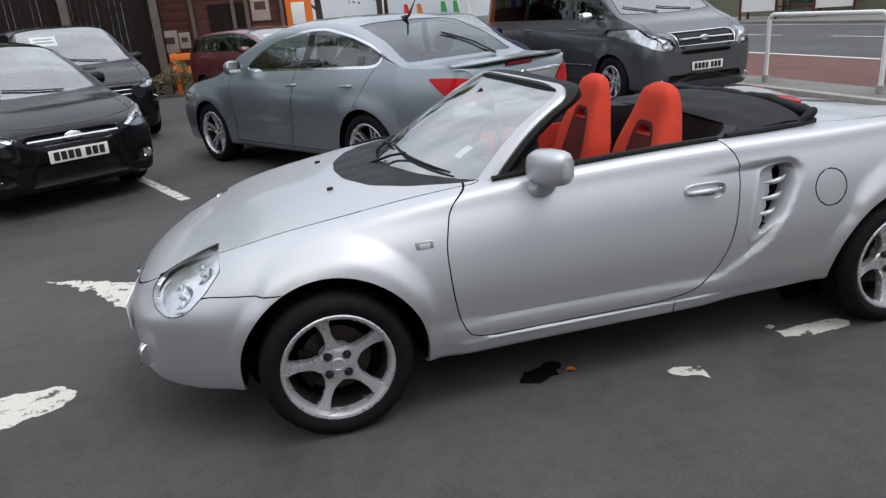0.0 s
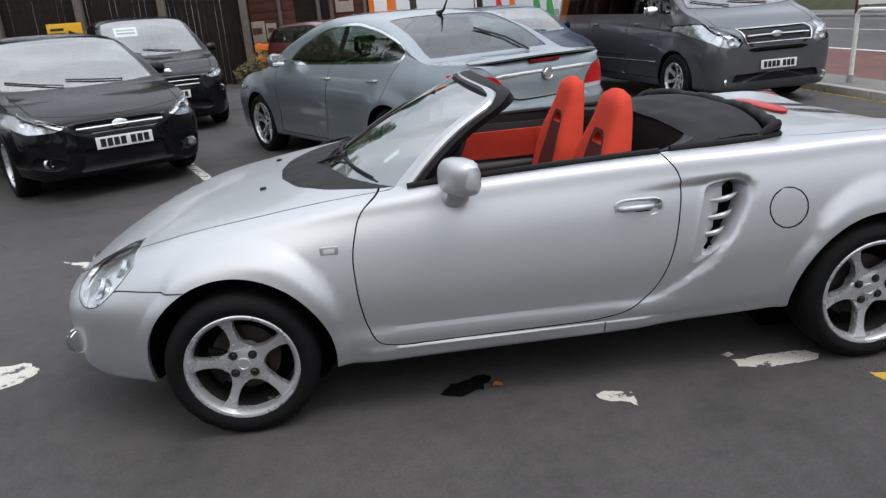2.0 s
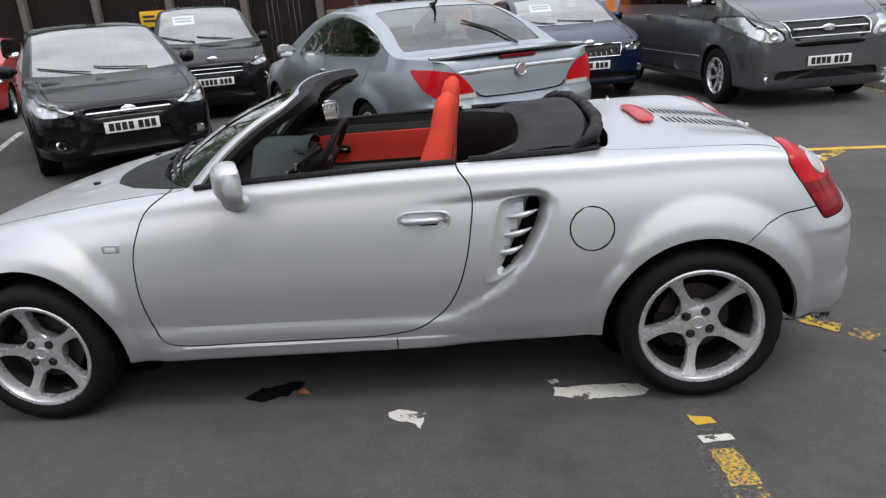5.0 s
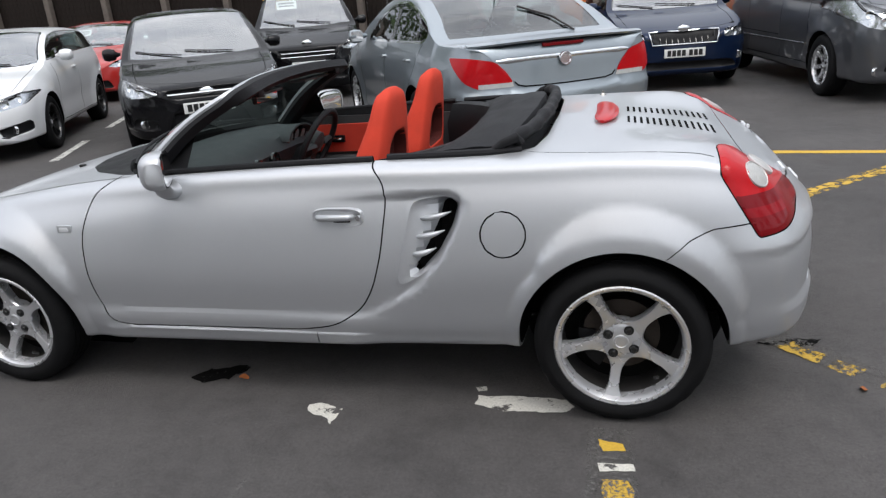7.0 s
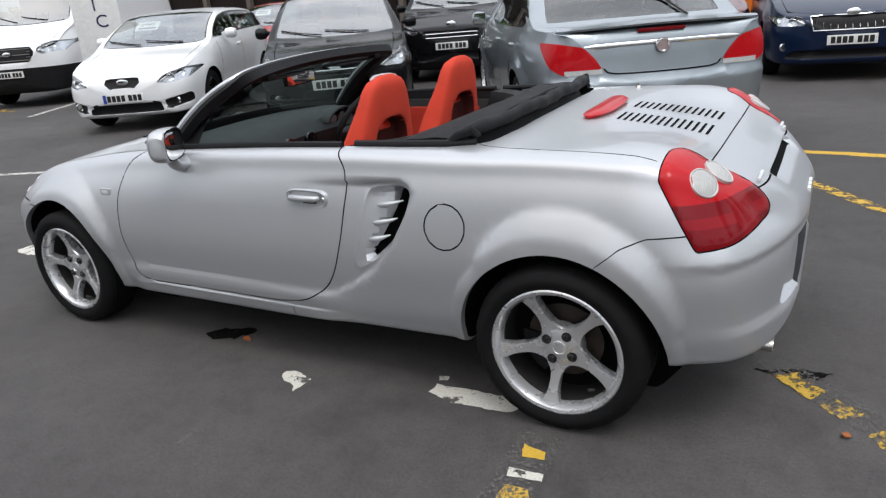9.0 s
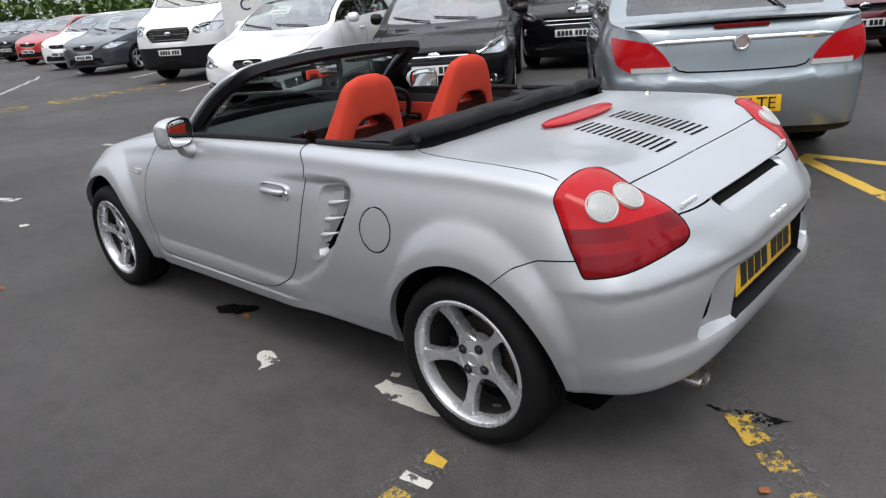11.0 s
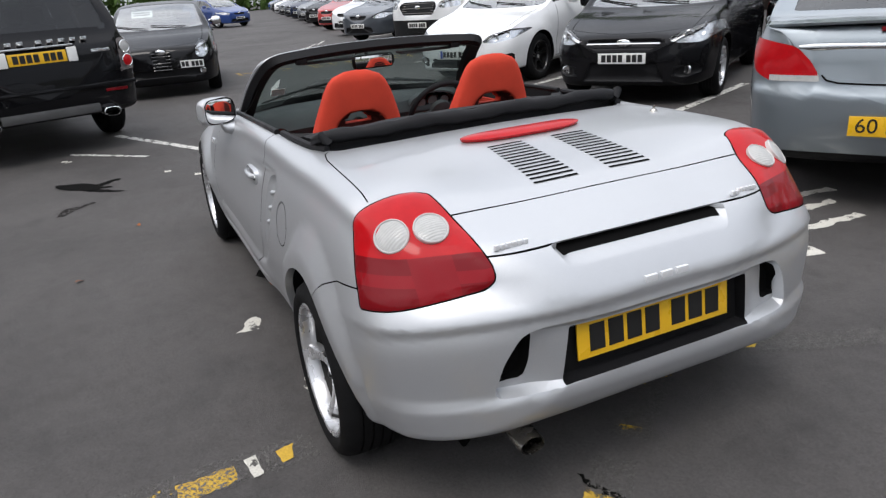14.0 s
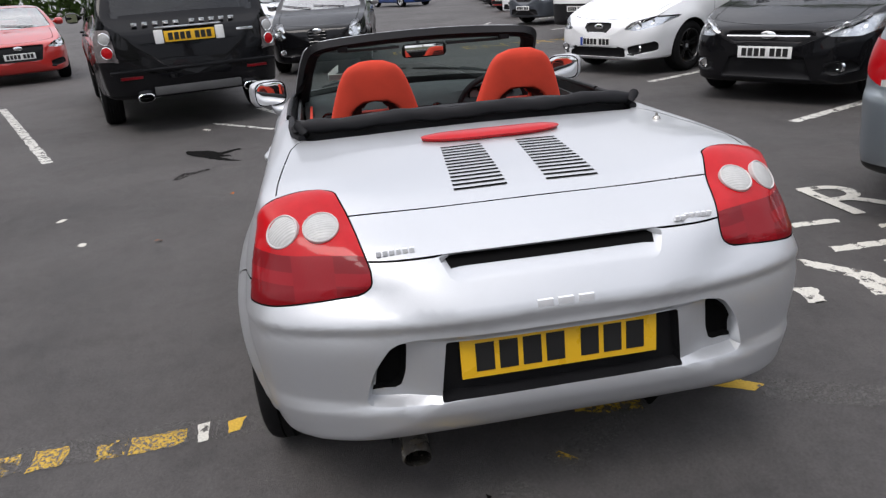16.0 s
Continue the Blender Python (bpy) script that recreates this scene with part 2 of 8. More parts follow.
def lathe(profile, n=48, axis="y", closed=False):
    """A mesh turned from (radius, along) pairs round the y, x or z axis."""
    vs, fs = [], []
    k = len(profile)
    for i in range(n):
        a = 2 * math.pi * i / n
        for r, d in profile:
            c, s = r * math.cos(a), r * math.sin(a)
            vs.append((c, d, s) if axis == "y" else (d, c, s) if axis == "x" else (c, s, d))
    for i in range(n):
        j = (i + 1) % n
        for q in range(k if closed else k - 1):
            p = (q + 1) % k
            fs.append((i * k + q, i * k + p, j * k + p, j * k + q))
    bm = bmesh.new()
    vv = [bm.verts.new(v) for v in vs]
    for f in fs:
        bm.faces.new([vv[i] for i in f])
    bmesh.ops.remove_doubles(bm, verts=bm.verts, dist=1e-5)
    return bm


def tube(points, radius, n=10, closed=False, flat=1.0):
    """A round bar along points; radius may be a list."""
    pts = [Vector(p) for p in points]
    k = len(pts)
    rad = radius if isinstance(radius, (list, tuple)) else [radius] * k
    bm = bmesh.new()
    rings = []
    side = None
    for i, p in enumerate(pts):
        a, b = pts[i - 1] if (i or closed) else p, pts[(i + 1) % k] if (i < k - 1 or closed) else p
        t = (b - a).normalized()
        if side is None:
            side = t.cross(Vector((0, 0, 1)) if abs(t.z) < 0.9 else Vector((1, 0, 0))).normalized()
        side = (side - t * side.dot(t)).normalized()
        up = t.cross(side)
        rings.append([bm.verts.new(p + rad[i] * (math.cos(2 * math.pi * j / n) * side + flat * math.sin(2 * math.pi * j / n) * up)) for j in range(n)])
    for i in range(k if closed else k - 1):
        u, v = rings[i], rings[(i + 1) % k]
        for j in range(n):
            bm.faces.new((u[j], u[(j + 1) % n], v[(j + 1) % n], v[j]))
    if not closed:
        bm.faces.new(rings[0][::-1]), bm.faces.new(rings[-1])
    return bm


def sheet(fn, us, vs, thick=0.0, smooth=True):
    """A grid surface fn(u, v), given thickness along its normals."""
    bm = bmesh.new()
    g = [[bm.verts.new(fn(u, v)) for v in vs] for u in us]
    for i in range(len(us) - 1):
        for j in range(len(vs) - 1):
            bm.faces.new((g[i][j], g[i + 1][j], g[i + 1][j + 1], g[i][j + 1]))
    if thick:
        bm.normal_update()
        bmesh.ops.solidify(bm, geom=list(bm.faces), thickness=thick)
    return bm


def plate_outline(points, z0, z1, bevel=0.0):
    """An upright prism of a plan outline."""
    bm = bmesh.new()
    lo = [bm.verts.new((x, y, z0)) for x, y in points]
    f = bm.faces.new(lo)
    if z1 != z0:
        r = bmesh.ops.extrude_face_region(bm, geom=[f])
        for v in r["geom"]:
            if isinstance(v, bmesh.types.BMVert):
                v.co.z = z1
    if bevel:
        bmesh.ops.bevel(bm, geom=[e for e in bm.edges if e.calc_length() > 3 * bevel], offset=bevel, segments=2, affect="EDGES")
    return bm


def curve(*pairs):
    """A smooth monotone curve through (x, value) pairs."""
    xs, ys = np.array(pairs[0::2], float), np.array(pairs[1::2], float)
    h, d = np.diff(xs), np.diff(ys) / np.diff(xs)
    s = np.zeros(len(xs))
    for i in range(1, len(xs) - 1):
        if d[i - 1] * d[i] > 0:
            w1, w2 = 2 * h[i] + h[i - 1], h[i] + 2 * h[i - 1]
            s[i] = (w1 + w2) / (w1 / d[i - 1] + w2 / d[i])
    s[0], s[-1] = d[0], d[-1]

    def at(x):
        x = np.clip(np.asarray(x, float), xs[0], xs[-1])
        i = np.clip(np.searchsorted(xs, x, "right") - 1, 0, len(xs) - 2)
        t = (x - xs[i]) / h[i]
        return ((1 + 2 * t) * (1 - t) ** 2 * ys[i] + t * (1 - t) ** 2 * h[i] * s[i] + t * t * (3 - 2 * t) * ys[i + 1] + t * t * (t - 1) * h[i] * s[i + 1])

    return at


def step(a, b, x):
    t = np.clip((x - a) / (b - a), 0, 1)
    return t * t * (3 - 2 * t)


def outline(points, r=0.0):
    """The signed distance (inside: minus) to a polygon whose corners are rounded by r."""
    P = np.array(points, float)
    if r:
        c = []
        for i in range(len(P)):
            a, b, d = P[i - 1], P[i], P[(i + 1) % len(P)]
            u, v = (a - b) / np.linalg.norm(a - b), (d - b) / np.linalg.norm(d - b)
            q = min(r, 0.45 * np.linalg.norm(a - b), 0.45 * np.linalg.norm(d - b))
            for t in np.linspace(0, 1, 6):
                c.append((1 - t) ** 2 * (b + u * q) + 2 * t * (1 - t) * b + t * t * (b + v * q))
        P = np.array(c)

    def f(p, q):
        X = np.stack([p, q], -1)
        best, inside = np.full(X.shape[:-1], 1e9), np.zeros(X.shape[:-1], bool)
        for i in range(len(P)):
            a, b = P[i], P[(i + 1) % len(P)]
            e, w = b - a, X - a
            t = np.clip((w @ e) / (e @ e), 0, 1)
            best = np.minimum(best, np.linalg.norm(w - t[..., None] * e, axis=-1))
            c = (a[1] > X[..., 1]) != (b[1] > X[..., 1])
            inside ^= c & (X[..., 0] < (b[0] - a[0]) * (X[..., 1] - a[1]) / (b[1] - a[1] if b[1] != a[1] else 1e-9) + a[0])
        return np.where(inside, -best, best)

    return f


def disc(cx, cz, r):
    return lambda p, q: np.hypot(p - cx, q - cz) - r


class Shell:
    """A closed skin that can be cut along lines f = 0 and handed out as panels."""

    def __init__(self, fn, us, nv, skin=None):
        if skin:
            self.V, self.F, self.names = np.array(skin[0]), list(skin[1]), None
            return
        half = np.linspace(0, 1, nv)
        rows = []
        for u in us:
            h = fn(u, half)
            rows.append(np.vstack([h, (h * np.array([1, -1, 1]))[-2:0:-1]]))
        k = len(rows[0])
        self.V = np.vstack(rows)
        self.F = [(i * k + j, i * k + (j + 1) % k, (i + 1) * k + (j + 1) % k, (i + 1) * k + j) for i in range(len(us) - 1) for j in range(k)]
        self.names = None

    def cut(self, f):
        val = f(self.V)
        val = np.where(np.abs(val) < 1e-5, 1e-5, val)
        pos = val > 0
        todo, edges = [], {}
        for n, face in enumerate(self.F):
            s = [pos[i] for i in face]
            if any(s) and not all(s):
                todo.append(n)
                for a, b in zip(face, face[1:] + face[:1]):
                    if pos[a] != pos[b]:
                        edges[(min(a, b), max(a, b))] = 0
        if not todo:
            return self
        keys = list(edges)
        A, B = np.array([k[0] for k in keys]), np.array([k[1] for k in keys])
        lo, hi = np.zeros(len(keys)), np.ones(len(keys))
        fa, fb = val[A].copy(), val[B].copy()
        for _ in range(5):
            t = np.clip(lo + (hi - lo) * np.clip(fa / (fa - fb), 0.05, 0.95), 0, 1)
            p = self.V[A] + t[:, None] * (self.V[B] - self.V[A])
            v = f(p)
            same = (v > 0) == (fa > 0)
            lo, fa = np.where(same, t, lo), np.where(same, v, fa)
            hi, fb = np.where(same, hi, t), np.where(same, fb, v)
        t = lo + (hi - lo) * np.clip(fa / np.where(fa - fb == 0, 1e-9, fa - fb), 0, 1)
        base = len(self.V)
        self.V = np.vstack([self.V, self.V[A] + t[:, None] * (self.V[B] - self.V[A])])
        for n, key in enumerate(keys):
            edges[key] = base + n
        fresh = []

        def halve(face):
            ring, zero = [], []
            for a, b in zip(face, face[1:] + face[:1]):
                ring.append(a)
                if pos[a] != pos[b]:
                    zero.append(len(ring))
                    ring.append(edges[(min(a, b), max(a, b))])
            if len(zero) == 2:
                i, j = zero
                fresh.append(tuple(ring[i:j + 1]))
                fresh.append(tuple(ring[j:] + ring[:i + 1]))
            else:
                fresh.append(tuple(ring))

        gone = set(todo)
        for n in todo:
            halve(tuple(self.F[n]))
        self.F = [f_ for n, f_ in enumerate(self.F) if n not in gone] + fresh
        return self

    def outward(self):
        """Turns all faces so that their normals point out; gives the normals."""
        N = self.normals()
        if np.sum(N * (self.V - self.V.mean(0))) < 0:
            self.F = [f[::-1] for f in self.F]
            N = -N
        return N

    def centres(self):
        return np.array([self.V[list(f)].mean(0) for f in self.F])

    def normals(self, only=None):
        N = np.zeros_like(self.V)
        for k, f in enumerate(self.F):
            if only is not None and not only[k]:
                continue
            p = self.V[list(f)]
            n = np.zeros(3)
            for i in range(1, len(f) - 1):
                n += np.cross(p[i] - p[0], p[i + 1] - p[0])
            for i in f:
                N[i] += n
        ln = np.linalg.norm(N, axis=1, keepdims=True)
        return N / np.where(ln < 1e-12, 1, ln)

    def even_normals(self, N, where, cell):
        """Normals averaged over neighbouring points of the skin, each point weighing the area round it."""
        A = np.zeros(len(self.V))
        for f in self.F:
            p = self.V[list(f)]
            a = sum(np.linalg.norm(np.cross(p[i] - p[0], p[i + 1] - p[0])) for i in range(1, len(f) - 1)) + 1e-9
            A[list(f)] += a
        idx = np.where(where)[0]
        P = self.V[idx] / cell
        base = np.floor(P).astype(int)
        base -= base.min(0)
        fr = P - np.floor(P)
        dims = base.max(0) + 2
        acc = np.zeros((*dims, 3))
        corners = [(i, j, k) for i in (0, 1) for j in (0, 1) for k in (0, 1)]
        wt = lambda c: np.prod(np.where(np.array(c) == 1, fr, 1 - fr), axis=1)
        for c in corners:
            q = base + np.array(c)
            np.add.at(acc, (q[:, 0], q[:, 1], q[:, 2]), (wt(c) * A[idx])[:, None] * N[idx])
        out = np.zeros((len(idx), 3))
        for c in corners:
            q = base + np.array(c)
            out += wt(c)[:, None] * acc[q[:, 0], q[:, 1], q[:, 2]]
        ln = np.linalg.norm(out, axis=1, keepdims=True)
        M = N.copy()
        M[idx] = np.where(ln > 1e-12, out / np.where(ln > 1e-12, ln, 1), N[idx])
        return M

    def name(self, pick):
        """pick(centres) gives each face the name of its panel; an empty name drops it."""
        self.names = pick(self.centres())
        return self

    def take(self, name, N, sink=0.0):
        """The mesh of one panel, with the normals N of the whole skin."""
        idx, vs, ns, fs = {}, [], [], []
        for f, n in zip(self.F, self.names):
            if n == name:
                g = []
                for i in f:
                    if i not in idx:
                        idx[i] = len(vs)
                        vs.append(self.V[i] - sink * N[i])
                        ns.append(N[i])
                    if not g or g[-1] != idx[i]:
                        g.append(idx[i])
                if len(set(g)) > 2:
                    fs.append(tuple(g))
        return (vs, fs, ns) if fs else None

    def rim(self, gone, shift):
        """Quads from the edges between faces named gone and the rest, moved by shift(points): the turned-in lip of an opening."""
        owner = {}
        for f, n in zip(self.F, self.names):
            for a, b in zip(f, f[1:] + f[:1]):
                owner.setdefault((min(a, b), max(a, b)), []).append((n, a, b))
        idx, vs, fs = {}, [], []
        for pair in owner.values():
            if len(pair) == 2 and (pair[0][0] == gone) != (pair[1][0] == gone):
                _, a, b = pair[0] if pair[0][0] != gone else pair[1]
                for i in (a, b):
                    if i not in idx:
                        idx[i] = len(vs)
                        vs.append(self.V[i])
                        vs.append(shift(self.V[i]))
                fs.append((idx[b], idx[a], idx[a] + 1, idx[b] + 1))
        return vs, fs


def gasket(vs, fs, r):
    """A thin rubber bead along the edge that rim() gives, as one closed loop."""
    nxt = {f[1]: f[0] for f in fs}
    first = at = next(iter(nxt))
    loop = []
    while at is not None:
        loop.append(Vector(vs[at]))
        at = nxt.pop(at, None)
        if at == first:
            break
    even = [loop[k - 1] * 0.25 + loop[k] * 0.5 + loop[(k + 1) % len(loop)] * 0.25 for k in range(len(loop))]
    pts = [even[0]]
    for p in even[1:]:
        if (p - pts[-1]).length > 0.006:
            pts.append(p)
    return tube(pts, r, 6, closed=True)


def crisp(me):
    """A mesh as a bmesh, so that its hard edges can be told."""
    bm = bmesh.new()
    bm.from_mesh(me)
    bpy.data.meshes.remove(me)
    return bm


def spline(P, v):
    """Points at v (0 to 1) on a smooth line through the control points P."""
    P = np.asarray(P, float)
    n = len(P) - 1
    s = np.clip(v * n, 0, n - 1e-9)
    i = s.astype(int)
    t = (s - i)[:, None]
    E = np.vstack([2 * P[0] - P[1], P, 2 * P[-1] - P[-2]])
    a, b, c, d = E[i], E[i + 1], E[i + 2], E[i + 3]
    return 0.5 * (2 * b + (c - a) * t + (2 * a - 5 * b + 4 * c - d) * t ** 2 + (3 * b - a - 3 * c + d) * t ** 3)


def spaced(x0, x1, n, ends=0.35):
    """Stations that crowd towards both ends."""
    t = np.linspace(0, 1, n)
    e = 0.5 - 0.5 * np.cos(math.pi * t)
    return x0 + (x1 - x0) * ((1 - ends) * t + ends * e)


def loft(rows, closed=False, cap=True):
    """Skin over rings of points of equal length."""
    bm = bmesh.new()
    g = [[bm.verts.new(p) for p in r] for r in rows]
    n = len(g[0])
    for i in range(len(g) - 1 + (1 if closed else 0)):
        a, b = g[i], g[(i + 1) % len(g)]
        for j in range(n):
            bm.faces.new((a[j], a[(j + 1) % n], b[(j + 1) % n], b[j]))
    if cap and not closed:
        bm.faces.new(g[0][::-1]), bm.faces.new(g[-1])
    return bm


def glyph(txt, size, material, parent, m, depth=0.0015, name="lettering", label=""):
    """Raised words in the built-in font, as one mesh."""
    cu = bpy.data.curves.new(name, "FONT")
    cu.body, cu.size, cu.align_x, cu.align_y, cu.extrude = txt, size, "CENTER", "CENTER", depth
    tmp = bpy.data.objects.new(name, cu)
    scene.collection.objects.link(tmp)
    me = bpy.data.meshes.new_from_object(tmp.evaluated_get(bpy.context.evaluated_depsgraph_get()))
    bpy.data.objects.remove(tmp)
    bpy.data.curves.remove(cu)
    me.transform(m)
    return part(name, me, material, parent, label)


def merge(bms):
    out = bmesh.new()
    for b in bms:
        tmp = bpy.data.meshes.new("tmp")
        b.to_mesh(tmp)
        b.free()
        out.from_mesh(tmp)
        bpy.data.meshes.remove(tmp)
    return out



# ---- ground ----
def asphalt(name, base=(0.084, 0.078, 0.076), patch=0.35):
    m, nt, nl, b = node_material(name)
    fine, grit, wide, blot = noisy(nt, nl, 320.0, 3.0, 0.7), noisy(nt, nl, 90.0, 4.0, 0.7), noisy(nt, nl, 0.45, 6.0, 0.62), noisy(nt, nl, 2.4, 7.0, 0.7)
    c1 = ramp(nt, nl, grit.outputs["Fac"], [(0.30, shade(base, 0.72)), (0.50, base), (0.64, shade(base, 1.12)), (0.78, shade(base, 1.7))])
    c2 = ramp(nt, nl, wide.outputs["Fac"], [(0.32, (1 - patch,) * 3), (0.70, (1 + patch * 0.6,) * 3)])
    c3 = ramp(nt, nl, blot.outputs["Fac"], [(0.30, (0.66,) * 3), (0.47, (1.0,) * 3), (0.75, (1.10,) * 3)])
    mott, speck = noisy(nt, nl, 11.0, 8.0, 0.75), noisy(nt, nl, 150.0, 2.0, 0.5)
    c4 = ramp(nt, nl, mott.outputs["Fac"], [(0.34, (0.84,) * 3), (0.52, (0.99,) * 3), (0.72, (1.12,) * 3)])
    c5 = ramp(nt, nl, speck.outputs["Fac"], [(0.64, (0.96,) * 3), (0.72, (1.45,) * 3)])
    out = c1
    for c in (c2, c3, c4, c5):
        mx = nt.new("ShaderNodeMix")
        mx.data_type, mx.blend_type = "RGBA", "MULTIPLY"
        mx.inputs["Factor"].default_value = 1.0
        nl.new(out, mx.inputs["A"])
        nl.new(c, mx.inputs["B"])
        out = mx.outputs["Result"]
    nl.new(out, b.inputs["Base Color"])
    nl.new(ramp(nt, nl, blot.outputs["Fac"], [(0.35, (0.62,) * 3), (0.7, (0.85,) * 3)]), b.inputs["Roughness"])
    b.inputs["Specular IOR Level"].default_value = 0.35
    bump(nt, nl, b, fine.outputs["Fac"], 0.8, 0.006)
    return m


ASPHALT = asphalt("worn asphalt")


def flat_poly(name, pts, z, material, parent=None):
    bm = bmesh.new()
    bm.faces.new([bm.verts.new((x, y, z)) for x, y in pts])
    return part(name, bm, material, parent, smooth=False)


g_ = flat_poly("ground", [(-160, -120), (160, -120), (160, 160), (-160, 160)], 0.0, ASPHALT)
tagged(g_, "worn dark grey asphalt of the sales lot", "ground", kind="structure")

# ---- paint on the ground ----
def worn_paint(name, colour, wear=0.5, scale=9.0, spec=0.4):
    """Road paint rubbed through to the asphalt in ragged flakes."""
    m, nt, nl, b = node_material(name)
    out = nt["Material Output"]
    flake, fine = noisy(nt, nl, scale, 8.0, 0.72), noisy(nt, nl, 130.0, 3.0)
    nl.new(ramp(nt, nl, fine.outputs["Fac"], [(0.3, shade(colour, 0.72)), (0.7, shade(colour, 1.05))]), b.inputs["Base Color"])
    b.inputs["Roughness"].default_value = 0.75
    b.inputs["Specular IOR Level"].default_value = spec
    bump(nt, nl, b, fine.outputs["Fac"], 0.4, 0.002)
    tr, mix = nt.new("ShaderNodeBsdfTransparent"), nt.new("ShaderNodeMixShader")
    nl.new(ramp(nt, nl, flake.outputs["Fac"], [(wear - 0.03, (0, 0, 0)), (wear + 0.03, (1, 1, 1))]), mix.inputs["Fac"])
    nl.new(tr.outputs["BSDF"], mix.inputs[1])
    nl.new(b.outputs["BSDF"], mix.inputs[2])
    nl.new(mix.outputs["Shader"], out.inputs["Surface"])
    return m


WHITE_MARK = worn_paint("worn white paint", (0.62, 0.60, 0.54), 0.42, 13.0)
WHITE_LINE = worn_paint("rubbed white paint", (0.60, 0.59, 0.55), 0.45, 14.0)
YELLOW_MARK = worn_paint("worn yellow paint", (0.56, 0.36, 0.05), 0.50, 16.0)
FRESH_YELLOW = worn_paint("yellow paint", (0.60, 0.38, 0.045), 0.35, 18.0)
GHOST = worn_paint("ghost of old paint", (0.125, 0.119, 0.113), 0.52, 70.0)
OIL = worn_paint("oil stain", (0.006, 0.0058, 0.0056), 0.38, 22.0, 0.04)
RUST = worn_paint("rusty brown stain", (0.26, 0.10, 0.035), 0.50, 45.0, 0.1)
SMEAR = worn_paint("dark smear", (0.022, 0.020, 0.019), 0.48, 30.0, 0.05)
LEAF = surface("dead leaf", (0.30, 0.09, 0.02), 0.8)
mark_no = [0]


def ragged(points, rough=0.02, seed=1):
    out = []
    n = len(points)
    for i in range(n):
        a, b = Vector((*points[i], 0)), Vector((*points[(i + 1) % n], 0))
        k = max(2, min(60, int((b - a).length / 0.014)))
        for j in range(k):
            p = a.lerp(b, j / k)
            q = noise.noise_vector((p.x * 11 + seed * 3.1, p.y * 11, seed * 1.7)) + 0.6 * noise.noise_vector((p.x * 31, p.y * 31 + seed, 5.0)) + 0.45 * noise.noise_vector((p.x * 77 + seed, p.y * 77, 9.0))
            out.append((p.x + q.x * rough, p.y + q.y * rough))
    return out


def mark(points, material, label, rough=0.02, name="road_marking"):
    mark_no[0] += 1
    bm = bmesh.new()
    f = bm.faces.new([bm.verts.new((x, y, 0.0)) for x, y in ragged(points, rough, mark_no[0])])
    bmesh.ops.triangulate(bm, faces=[f])
    ob = part(name, bm, material, smooth=False)
    ob.matrix_world = Matrix.Translation((0, 0, 0.0012 + 0.0003 * (mark_no[0] % 9)))
    return tagged(ob, label, "marking", kind="structure")


def line(a, b, w, material, label, rough=0.008):
    a, b = Vector(a), Vector(b)
    n = (b - a).orthogonal().normalized() * w / 2
    return mark([tuple(a - n), tuple(b - n), tuple(b + n), tuple(a + n)], material, label, rough)


mark([(-1.55, 0.0), (-1.42, 0.02), (-1.17, 0.05), (-1.10, -0.08), (-1.13, -0.17), (-1.24, -0.22), (-1.34, -0.30), (-1.50, -0.25)], WHITE_MARK, "flaking white paint patch", 0.03)
mark([(-1.63, 1.64), (-1.35, 1.50), (-1.08, 1.36), (-0.95, 1.10), (-1.02, 0.90), (-1.12, 0.98), (-1.30, 1.30)], WHITE_MARK, "flaking white paint patch", 0.03)
mark([(1.315, -0.84), (1.36, -0.82), (1.45, -0.86), (1.445, -0.955), (1.40, -0.915), (1.325, -0.885)], WHITE_MARK, "small white paint patch", 0.012)
mark([(1.935, -0.715), (2.04, -0.70), (2.26, -0.705), (2.30, -0.745), (2.25, -0.785), (2.02, -0.795), (1.94, -0.775)], WHITE_MARK, "worn white paint dash", 0.012)
mark([(1.92, -0.655), (1.96, -0.645), (1.97, -0.67), (1.93, -0.68)], WHITE_MARK, "small white paint patch", 0.008)
mark([(1.27, -1.30), (1.29, -1.28), (1.31, -1.36), (1.28, -1.38)], GHOST, "scuff on the asphalt", 0.015)
line((-0.95, 3.55), (-1.90, 5.75), 0.10, WHITE_LINE, "white bay line")
line((-4.30, 4.75), (-3.75, 3.55), 0.10, WHITE_LINE, "white bay line")
line((-5.55, 7.55), (-4.75, 5.75), 0.10, WHITE_LINE, "white bay line")
line((-8.45, 4.15), (-9.5, 6.2), 0.10, WHITE_LINE, "white bay line")
line((-12.6, 5.2), (-13.6, 7.2), 0.10, WHITE_LINE, "white bay line")
line((-16.6, 5.6), (-17.6, 7.6), 0.10, WHITE_LINE, "white bay line")
line((-6.75, -5.17), (-2.44, -3.15), 0.10, WHITE_LINE, "broken white bay line", 0.012)
line((-4.6, -1.32), (-2.80, -0.46), 0.09, WHITE_LINE, "white bay line")
line((-3.76, -1.78), (-3.04, -1.07), 0.06, WHITE_LINE, "thin white bay line", 0.012)
line((-3.6, 1.45), (-4.6, 1.05), 0.08, WHITE_LINE, "white bay line")
for k in range(7):
    line((-13.2 - 0.45 * k, 2.6 + 0.28 * k), (-14.4 - 0.45 * k, 3.3 + 0.25 * k), 0.08, GHOST if k % 2 else WHITE_LINE, "faded white hatching")
